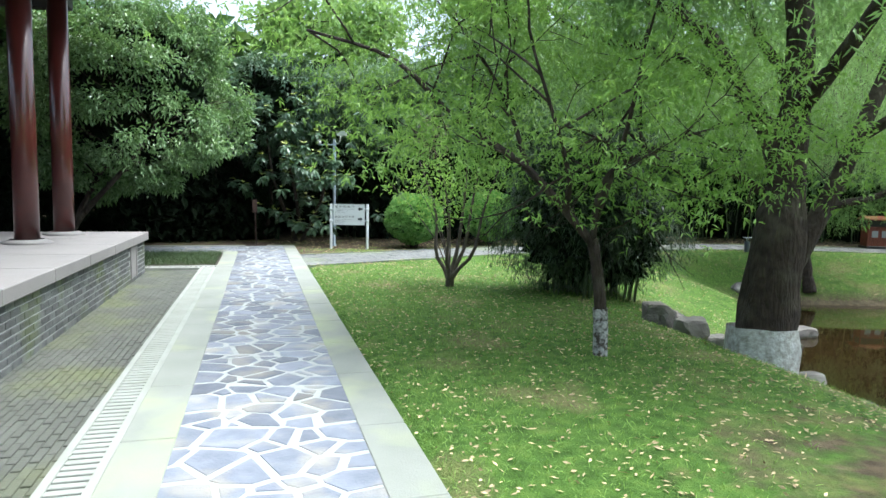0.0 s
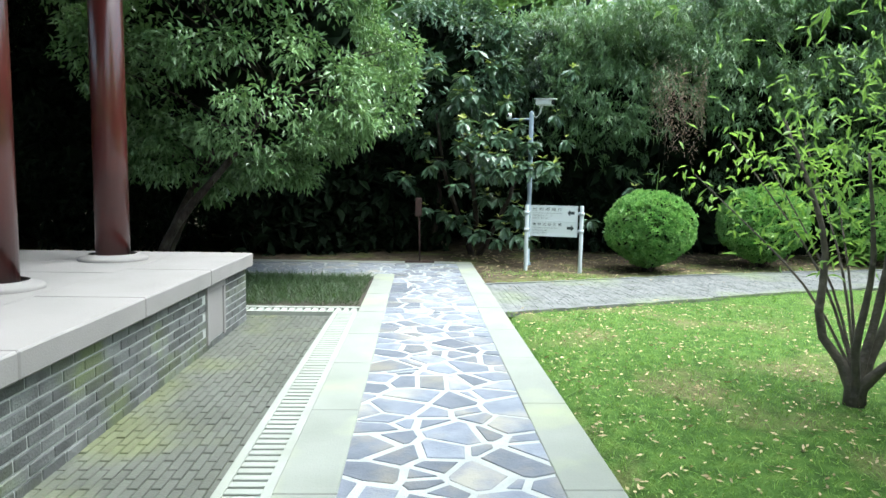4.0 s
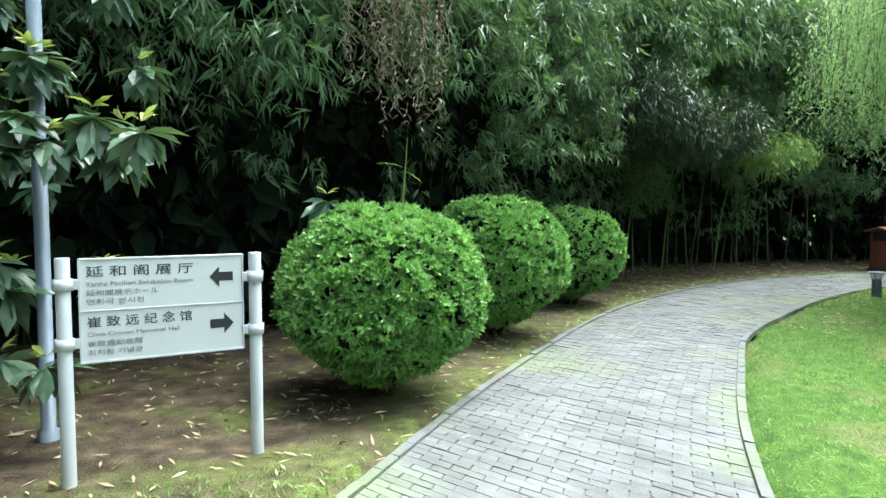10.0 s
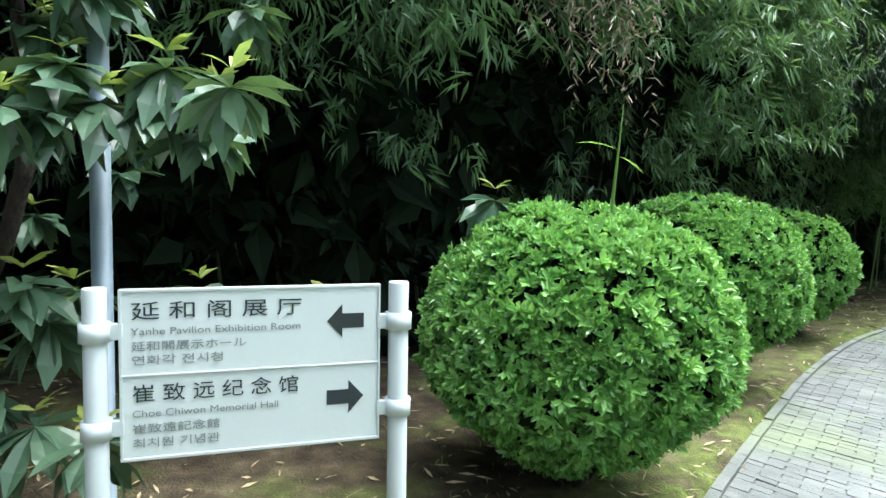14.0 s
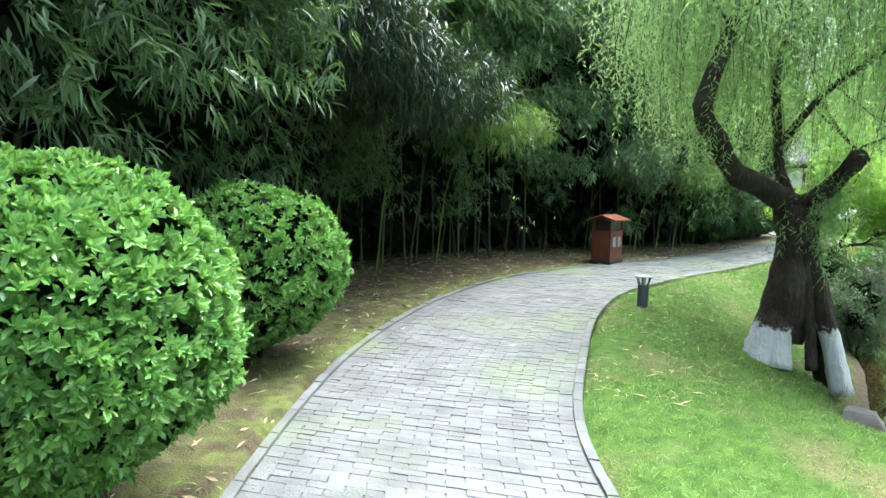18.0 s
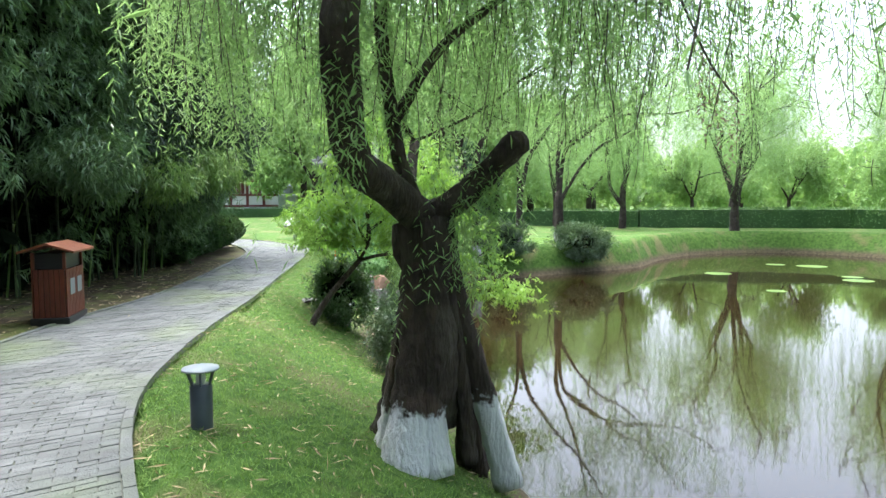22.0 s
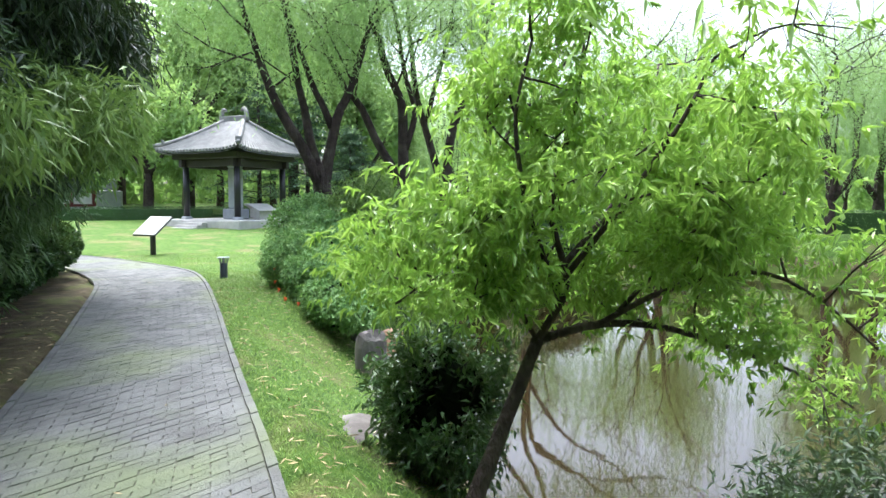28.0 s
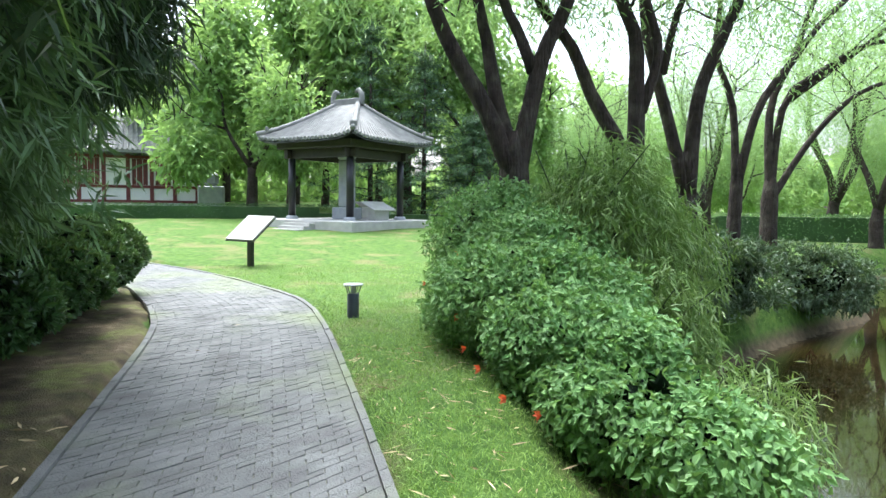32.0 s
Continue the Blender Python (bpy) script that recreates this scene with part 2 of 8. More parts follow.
def leaf_material(name, a, b, rough=0.45, trans=0.3, tint=None, scale=0.8, gloss=0.5):
    """Leaves: each blade has its own shade between a and b; light passes through in part."""
    mat = bpy.data.materials.new(name)
    mat.use_nodes = True
    nt = mat.node_tree
    nodes, links = nt.nodes, nt.links
    bs, out = nodes["Principled BSDF"], nodes["Material Output"]
    geo = nodes.new("ShaderNodeNewGeometry")
    ramp = nodes.new("ShaderNodeValToRGB")
    ramp.color_ramp.elements[0].color = (*a, 1)
    ramp.color_ramp.elements[1].color = (*b, 1)
    tc = nodes.new("ShaderNodeTexCoord")
    nz = nodes.new("ShaderNodeTexNoise")
    nz.inputs["Scale"].default_value = scale
    links.new(tc.outputs["Object"], nz.inputs["Vector"])
    mixv = nodes.new("ShaderNodeMath")
    mixv.operation = "MULTIPLY_ADD"
    links.new(geo.outputs["Random Per Island"], mixv.inputs[0])
    mixv.inputs[1].default_value = 0.6
    half = nodes.new("ShaderNodeMath")
    half.operation = "MULTIPLY_ADD"
    links.new(nz.outputs["Fac"], half.inputs[0])
    half.inputs[1].default_value, half.inputs[2].default_value = 1.2, -0.4
    links.new(half.outputs[0], mixv.inputs[2])
    links.new(mixv.outputs[0], ramp.inputs["Fac"])
    links.new(ramp.outputs["Color"], bs.inputs["Base Color"])
    bs.inputs["Roughness"].default_value = rough
    bs.inputs["Specular IOR Level"].default_value = gloss
    tr = nodes.new("ShaderNodeBsdfTranslucent")
    mx = nodes.new("ShaderNodeMix")
    mx.data_type = "RGBA"
    mx.inputs["Factor"].default_value = 0.5
    links.new(ramp.outputs["Color"], mx.inputs["A"])
    mx.inputs["B"].default_value = (*(tint or (0.25, 0.4, 0.05)), 1)
    links.new(mx.outputs["Result"], tr.inputs["Color"])
    ms = nodes.new("ShaderNodeMixShader")
    ms.inputs["Fac"].default_value = trans
    links.new(bs.outputs["BSDF"], ms.inputs[1])
    links.new(tr.outputs["BSDF"], ms.inputs[2])
    links.new(ms.outputs["Shader"], out.inputs["Surface"])
    return mat


M_slate = material("slate", (0.165, 0.183, 0.22), 0.6, (0.1, 0.115, 0.145), 6, 60, 0.35, obj=0.35, third=(0.23, 0.22, 0.19), third_scale=2.2)
M_mortar = material("mortar", (0.37, 0.385, 0.375), 0.9, (0.29, 0.305, 0.295), 9, 80, 0.4)
M_border = material("border_stone", (0.225, 0.238, 0.216), 0.8, (0.18, 0.194, 0.17), 1.6, 90, 0.25, third=(0.27, 0.3, 0.19), third_scale=0.9)
M_terrace = material("terrace_stone", (0.23, 0.218, 0.214), 0.75, (0.18, 0.17, 0.167), 1.3, 90, 0.2, third=(0.22, 0.205, 0.2), third_scale=0.8)
M_brick = material("grey_brick", (0.135, 0.14, 0.14), 0.9, (0.05, 0.053, 0.051), 5, 60, 0.5, obj=0.4, third=(0.1, 0.12, 0.06), third_scale=1.7)
M_brick_fill = material("grey_brick_joined", (0.135, 0.14, 0.14), 0.9, (0.05, 0.053, 0.051), 5, 60, 0.5, island=0.4, third=(0.1, 0.12, 0.06), third_scale=1.7)
M_paver = material("paver", (0.17, 0.178, 0.175), 0.88, (0.09, 0.095, 0.092), 2.6, 70, 0.6, obj=0.13, third=(0.15, 0.18, 0.105), third_scale=0.6)
M_paver_fill = material("paver_joined", (0.17, 0.178, 0.175), 0.88, (0.09, 0.095, 0.092), 2.6, 70, 0.6, island=0.13, third=(0.15, 0.18, 0.105), third_scale=0.6)
M_bed_joint = material("paving_bed", (0.15, 0.155, 0.12), 0.95, (0.08, 0.088, 0.06), 12, 90, 0.5)
M_moss_brick = material("mossy_paver", (0.092, 0.097, 0.084), 0.75, (0.06, 0.066, 0.052), 2, 60, 0.4, island=0.1, third=(0.1, 0.112, 0.05), third_scale=0.8)
M_column = material("column_lacquer", (0.085, 0.016, 0.014), 0.28, (0.045, 0.01, 0.009), 2, 30, 0.05, coat=0.3)
M_dark_wood = material("dark_wood", (0.03, 0.022, 0.02), 0.6, (0.015, 0.012, 0.011), 5, 50, 0.2)
M_bark = material("bark", (0.055, 0.038, 0.03), 0.95, (0.015, 0.011, 0.009), 9, 26, 1.0, third=(0.075, 0.062, 0.05), third_scale=3, stretch=(1, 1, 0.22), depth=0.07)
M_bark_grey = material("bark_grey", (0.13, 0.11, 0.09), 0.95, (0.05, 0.042, 0.035), 10, 26, 0.9)
M_limewash = material("limewash", (0.62, 0.63, 0.65), 0.9, (0.3, 0.28, 0.27), 14, 30, 0.9, spread=0.35)
M_flaked = material("flaked_limewash", (0.42, 0.42, 0.43), 0.9, (0.05, 0.04, 0.033), 22, 40, 0.9, spread=0.2)
M_post = material("sign_metal", (0.5, 0.54, 0.56), 0.45, (0.43, 0.47, 0.49), 3, 60, 0.05, metal=0.0)
M_board = material("sign_board", (0.6, 0.64, 0.65), 0.5, (0.55, 0.59, 0.6), 2, 40, 0.03)
M_ink = material("sign_ink", (0.02, 0.03, 0.035), 0.5, (0.015, 0.02, 0.025), 4, 40, 0)
M_ink_grey = material("sign_ink_grey", (0.22, 0.24, 0.25), 0.5, (0.2, 0.22, 0.23), 4, 40, 0)
M_pole = material("pole_paint", (0.24, 0.3, 0.36), 0.4, (0.18, 0.23, 0.28), 5, 40, 0.05)
M_white_plastic = material("white_plastic", (0.62, 0.64, 0.62), 0.4, (0.5, 0.52, 0.5), 5, 40, 0.03)
M_black = material("black_plastic", (0.015, 0.016, 0.018), 0.4, (0.01, 0.01, 0.012), 5, 40, 0.03)
M_bollard = material("bollard_paint", (0.07, 0.085, 0.105), 0.45, (0.045, 0.055, 0.07), 6, 60, 0.1)
M_bollard_top = material("bollard_cap", (0.36, 0.41, 0.45), 0.4, (0.28, 0.32, 0.36), 6, 60, 0.05)
M_bin_wood = material("bin_wood", (0.15, 0.034, 0.016), 0.5, (0.07, 0.018, 0.01), 5, 40, 0.25)
M_bin_roof = material("bin_roof", (0.25, 0.085, 0.035), 0.5, (0.13, 0.04, 0.02), 5, 40, 0.2)
M_rock = material("rock", (0.21, 0.195, 0.18), 0.9, (0.1, 0.09, 0.085), 3.5, 14, 0.9, third=(0.27, 0.26, 0.24), third_scale=1.5, obj=0.25)
M_rock_warm = material("warm_rock", (0.42, 0.26, 0.17), 0.88, (0.26, 0.16, 0.11), 3.5, 14, 0.9, third=(0.36, 0.3, 0.24), third_scale=1.5, obj=0.2)
M_rust = material("rust", (0.045, 0.02, 0.014), 0.9, (0.02, 0.012, 0.01), 14, 60, 0.5)
M_tile = material("roof_tile", (0.21, 0.216, 0.205), 0.9, (0.12, 0.125, 0.12), 3, 40, 0.4, island=0.25)
M_stele = material("stele_stone", (0.36, 0.38, 0.4), 0.7, (0.26, 0.28, 0.3), 4, 40, 0.3)
M_white_stone = material("white_stone", (0.46, 0.46, 0.44), 0.75, (0.33, 0.33, 0.31), 3, 50, 0.15)
M_hall_white = material("lime_plaster", (0.78, 0.78, 0.76), 0.85, (0.68, 0.68, 0.66), 2, 40, 0.1)
M_hall_red = material("hall_red", (0.16, 0.03, 0.03), 0.6, (0.1, 0.02, 0.02), 3, 40, 0.1)
M_grate = material("drain_stone", (0.28, 0.295, 0.27), 0.8, (0.22, 0.235, 0.205), 3, 60, 0.2)
M_straw = material("dry_leaf", (0.5, 0.42, 0.26), 0.8, (0.34, 0.24, 0.13), 9, 60, 0, island=0.35)

def limed_bark():
    """Dark bark with flaking white limewash up to an uneven line above the ground."""
    mat = material("limed_bark", (0.06, 0.042, 0.033), 0.95, (0.018, 0.013, 0.011), 9, 26, 1.0, third=(0.085, 0.055, 0.042), third_scale=3, stretch=(1, 1, 0.3), depth=0.05)
    nodes, links = mat.node_tree.nodes, mat.node_tree.links
    bs = nodes["Principled BSDF"]
    bark = bs.inputs["Base Color"].links[0].from_socket
    tc = nodes.new("ShaderNodeTexCoord")
    sep = nodes.new("ShaderNodeSeparateXYZ")
    links.new(tc.outputs["Object"], sep.inputs[0])
    fac = None
    for scale, amount in ((4.0, 0.55), (22.0, 0.3)):
        n = nodes.new("ShaderNodeTexNoise")
        n.inputs["Scale"].default_value, n.inputs["Detail"].default_value = scale, 6
        links.new(tc.outputs["Object"], n.inputs["Vector"])
        m = nodes.new("ShaderNodeMath")
        m.operation = "MULTIPLY_ADD"
        links.new(n.outputs["Fac"], m.inputs[0])
        m.inputs[1].default_value = amount
        if fac:
            links.new(fac, m.inputs[2])
        else:
            m.inputs[2].default_value = 0.0
        fac = m.outputs[0]
    add = nodes.new("ShaderNodeMath")
    links.new(fac, add.inputs[0])
    links.new(sep.outputs["Z"], add.inputs[1])
    mr = nodes.new("ShaderNodeMapRange")
    mr.inputs["From Min"].default_value, mr.inputs["From Max"].default_value = 0.37, 0.29
    links.new(add.outputs[0], mr.inputs["Value"])
    mx = nodes.new("ShaderNodeMix")
    mx.data_type = "RGBA"
    links.new(mr.outputs["Result"], mx.inputs["Factor"])
    links.new(bark, mx.inputs["A"])
    mx.inputs["B"].default_value = (0.6, 0.61, 0.63, 1)
    links.new(mx.outputs["Result"], bs.inputs["Base Color"])
    return mat


M_limed = limed_bark()
L_grey = leaf_material("grey_leaf", (0.04, 0.075, 0.04), (0.13, 0.2, 0.11), 0.4, 0.2)
L_bamboo = leaf_material("bamboo_leaf", (0.03, 0.07, 0.03), (0.19, 0.31, 0.15), 0.36, 0.28)
L_culm = leaf_material("bamboo_culm", (0.012, 0.022, 0.01), (0.05, 0.075, 0.03), 0.5, 0.0)
L_bamboo_light = leaf_material("bamboo_leaf_light", (0.1, 0.19, 0.05), (0.26, 0.38, 0.12), 0.4, 0.35)
L_bamboo_pale = leaf_material("bamboo_culm_pale", (0.05, 0.08, 0.03), (0.12, 0.16, 0.07), 0.5, 0.0)
# darker copy of the bamboo leaf, with shade put into its colour
L_bamboo_shaded = leaf_material("bamboo_leaf_shaded", (0.011, 0.029, 0.013), (0.045, 0.085, 0.04), 0.42, 0.08)
L_willow = leaf_material("willow_leaf", (0.15, 0.28, 0.1), (0.38, 0.53, 0.26), 0.4, 0.5, tint=(0.35, 0.55, 0.12))
L_shrub = leaf_material("shrub_leaf", (0.055, 0.19, 0.045), (0.34, 0.59, 0.17), 0.26, 0.28, scale=5.0)
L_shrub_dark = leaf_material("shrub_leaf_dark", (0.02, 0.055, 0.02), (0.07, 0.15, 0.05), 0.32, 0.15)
# near-black leaf colour that stands in for shade in and behind the foliage
L_shade = leaf_material("shade_leaf", (0.004, 0.009, 0.004), (0.01, 0.02, 0.008), 0.8, 0.0, gloss=0.15)
L_osman = leaf_material("glossy_leaf", (0.06, 0.13, 0.05), (0.28, 0.42, 0.2), 0.2, 0.25)
L_loquat = leaf_material("loquat_leaf", (0.035, 0.075, 0.045), (0.115, 0.19, 0.115), 0.28, 0.12)
L_loquat_young = leaf_material("loquat_young_leaf", (0.22, 0.28, 0.05), (0.42, 0.45, 0.14), 0.4, 0.3)
L_spring = leaf_material("light_leaf", (0.1, 0.21, 0.04), (0.24, 0.4, 0.1), 0.4, 0.45, tint=(0.35, 0.55, 0.1))
L_peach = leaf_material("peach_leaf", (0.12, 0.25, 0.04), (0.38, 0.55, 0.13), 0.38, 0.45, tint=(0.36, 0.6, 0.07))
L_vine = leaf_material("vine_leaf", (0.07, 0.18, 0.055), (0.24, 0.42, 0.15), 0.5, 0.3, gloss=0.35)
L_far = leaf_material("far_leaf", (0.12, 0.24, 0.07), (0.33, 0.49, 0.16), 0.5, 0.48, scale=0.25, tint=(0.35, 0.5, 0.12))
L_conifer = leaf_material("conifer_leaf", (0.03, 0.075, 0.04), (0.09, 0.17, 0.09), 0.5, 0.2)
L_grass = leaf_material("grass_blade", (0.09, 0.19, 0.03), (0.25, 0.39, 0.09), 0.5, 0.35, scale=0.5)
L_sedge = leaf_material("sedge_blade", (0.012, 0.03, 0.01), (0.04, 0.085, 0.03), 0.45, 0.2)
L_flower = leaf_material("orange_petal", (0.6, 0.08, 0.02), (0.75, 0.16, 0.05), 0.5, 0.3, tint=(0.8, 0.2, 0.05))
L_dead = leaf_material("dead_twig", (0.2, 0.14, 0.1), (0.34, 0.27, 0.21), 0.8, 0.1, tint=(0.3, 0.2, 0.1))

# ---- plan ----
WATER = -1.15
POND = np.array([(10.5, -9), (8.9, -4), (7.9, 0), (7.05, 4), (6.2, 6), (5.75, 7.6), (6.4, 9.4), (7.5, 11.2), (7.1, 13.0), (7.75, 14.5), (9.6, 15.0),
                 (12.0, 15.4), (13.4, 15.85), (15.4, 16.05), (17.2, 16.1), (18.7, 15.8), (20.3, 15.25), (22.4, 14.75), (25.0, 13.1), (26.9, 10.4), (28.5, 7.3),
                 (29.8, 4.6), (33, 2), (36, -2), (36, -7), (30, -10), (20, -12)], float)
POND = curve_through(np.concatenate([POND, POND[:1]]), 90)[:-1]
EDGE_R = [(-2.87, 9.88), (-1.4, 11.36), (0.3, 13.25), (1.75, 14.62), (3.2, 15.85), (5.0, 16.8), (7.0, 17.7), (9.0, 18.3), (11, 18.42), (13, 18.35), (15, 18.22),
          (18, 18.15), (22, 18.02), (25.3, 17.98), (27.2, 18.1), (28.6, 18.5), (30.8, 19.4), (33, 20.6), (36, 22.8), (40, 26.5)]
EDGE_L = [(-3.95, 12.07), (-2.9, 13.05), (-1.3, 14.65), (0.2, 16.0), (1.75, 17.3), (3.7, 18.65), (6.2, 19.85), (8.8, 20.6), (11, 20.68), (13.1, 20.5), (15.1, 20.1),
          (18, 19.93), (22, 19.92), (25, 19.97), (26.6, 20.2), (28.0, 20.55), (30.0, 21.2), (32, 22.4), (34.8, 24.4), (38.6, 28)]
NP = 460
PATH_R, PATH_L = curve_through(EDGE_R, NP), curve_through(EDGE_L, NP)
# the stone path's own axes: C is the lawn's corner, U runs along the path, B to its right
YAW = radians(25.2)
C0 = np.array([-2.87, 9.88])
U = np.array([-math.sin(YAW), math.cos(YAW)])
B = np.array([math.cos(YAW), math.sin(YAW)])
STONE = Matrix(((B[0], U[0], 0, C0[0]), (B[1], U[1], 0, C0[1]), (0, 0, 1, 0), (0, 0, 0, 1)))  # local x: right, y: along, z: up


def seg_distance(P, poly, closed=True):
    A = poly
    E = np.roll(poly, -1, 0) if closed else poly[1:]
    A = A if closed else poly[:-1]
    best = np.full(len(P), 1e9)
    for a, e in zip(A, E):
        d = e - a
        t = np.clip(((P - a) @ d) / max(d @ d, 1e-9), 0, 1)
        best = np.minimum(best, np.linalg.norm(P - a - t[:, None] * d, axis=1))
    return best


def inside(P, poly):
    x, y = P[:, 0], P[:, 1]
    c = np.zeros(len(P), bool)
    for (x0, y0), (x1, y1) in zip(poly, np.roll(poly, -1, 0)):
        if y0 != y1:
            c ^= ((y0 > y) != (y1 > y)) & (x < (x1 - x0) * (y - y0) / (y1 - y0) + x0)
    return c


PATH_POLY = np.concatenate([PATH_R[::9], PATH_R[-1:], PATH_L[-1:], PATH_L[::-9]])


def stone_local(P):
    return np.stack([(P - C0) @ B, (P - C0) @ U], 1)


def ground_height(P, paved=True):
    """The height of the ground at the points P (n, 2)."""
    P = np.asarray(P, float).reshape(-1, 2)
    near = (np.abs(P[:, 0] - 13) < 45) & (np.abs(P[:, 1] - 5) < 40)
    z = np.zeros(len(P))
    x, y = P[:, 0], P[:, 1]
    far = np.clip((x - 31) / 14, 0, 1)
    z += 0.5 * far * far * (3 - 2 * far) * np.clip((y - 4) / 8, 0, 1) + 0.028 * np.clip(x - 45, 0, 60) * np.clip((y - 2) / 8, 0, 1)
    q = P[near]
    if len(q):
        dp = seg_distance(q, POND)
        ins = inside(q, POND)
        t = np.clip(dp / np.interp(q[:, 0], (20.5, 23.5, 25.5), (3.2, 1.1, 0.6)), 0, 1)
        bank = WATER * (1 - t) ** 1.6
        bank[ins] = WATER - np.clip(dp[ins] * 0.5, 0.0, 0.7)
        dpath = np.where(inside(q, PATH_POLY), 0, seg_distance(q, PATH_POLY))
        s = np.clip(dpath / 1.3, 0, 1)
        s = s * s * (3 - 2 * s)
        loc = stone_local(q)
        s2 = np.clip((loc[:, 0] + 0.05) / 1.2, 0, 1)
        bank = np.where(ins, bank, bank * s * np.where(loc[:, 1] < 1, s2, 1))
        zz = z[near] + bank
        # the ground lies under the paving
        if paved:
            sunk = (dpath < 0.02) | ((loc[:, 0] < -0.02) & (loc[:, 0] > -3.4) & (loc[:, 1] < 5.4) & (loc[:, 1] > -22)) | ((loc[:, 0] <= -3.4) & (loc[:, 1] < 5.4) & (loc[:, 1] > -20) & (loc[:, 0] > -14))
            zz = np.where(sunk, -0.16, zz)
        lump = np.array([noise.noise((px * 0.7, py * 0.7, 0.3)) for px, py in q]) * 0.035
        zz = np.where((dpath > 0.35) & ~ins & ~(loc[:, 0] < 0.3), zz + lump * np.clip(dpath - 0.3, 0, 1), zz)
        z[near] = zz
    return z


def soil_at(P):
    """How bare the ground is: 1 under the bamboo and the shrubs, 0 on the lawn."""
    P = np.asarray(P, float).reshape(-1, 2)
    coarse = PATH_L[::8]
    k = np.argmin((P**2).sum(1)[:, None] - 2 * P @ coarse.T + (coarse**2).sum(1)[None], 1) * 8
    tan = PATH_L[np.minimum(k + 1, NP - 1)] - PATH_L[np.maximum(k - 1, 0)]
    rel = P - PATH_L[k]
    left = tan[:, 0] * rel[:, 1] - tan[:, 1] * rel[:, 0] > 0
    s = np.where(left & (P[:, 0] < 30.5), 1.0, 0.0)
    loc = stone_local(P)
    s = np.maximum(s, np.where((loc[:, 1] > 2.4) & (P[:, 0] < -1.5), 1.0, 0.0))
    s = np.maximum(s, np.where(loc[:, 0] < -3, 1.0, 0.0))
    # worn, leaf-strewn turf under the great willow; its shade is in this brown too
    worn = 0.58 * np.exp(-((P[:, 0] - 4.9) / 2.4) ** 2 - ((P[:, 1] - 0.2) / 3.4) ** 2)
    return np.maximum(s, worn)


def axis(lo, hi, a, b, step):
    mid = np.arange(a, b + step, step)
    out = [mid]
    g, x, w = [], a, step
    while x > lo:
        w *= 1.35
        x -= w
        g.append(x)
    out.insert(0, np.array(g[::-1]))
    g, x, w = [], mid[-1], step
    while x < hi:
        w *= 1.35
        x += w
        g.append(x)
    out.append(np.array(g))
    return np.concatenate(out)


gx, gy = axis(-900, 900, -9.5, 36, 0.22), axis(-900, 900, -7, 24, 0.22)
GX, GY = np.meshgrid(gx, gy, indexing="ij")
GP = np.stack([GX.ravel(), GY.ravel()], 1)
GZ = ground_height(GP)
i, j = np.meshgrid(np.arange(len(gx) - 1), np.arange(len(gy) - 1), indexing="ij")
GF = np.stack([i * len(gy) + j, (i + 1) * len(gy) + j, (i + 1) * len(gy) + j + 1, i * len(gy) + j + 1], -1).reshape(-1, 4)


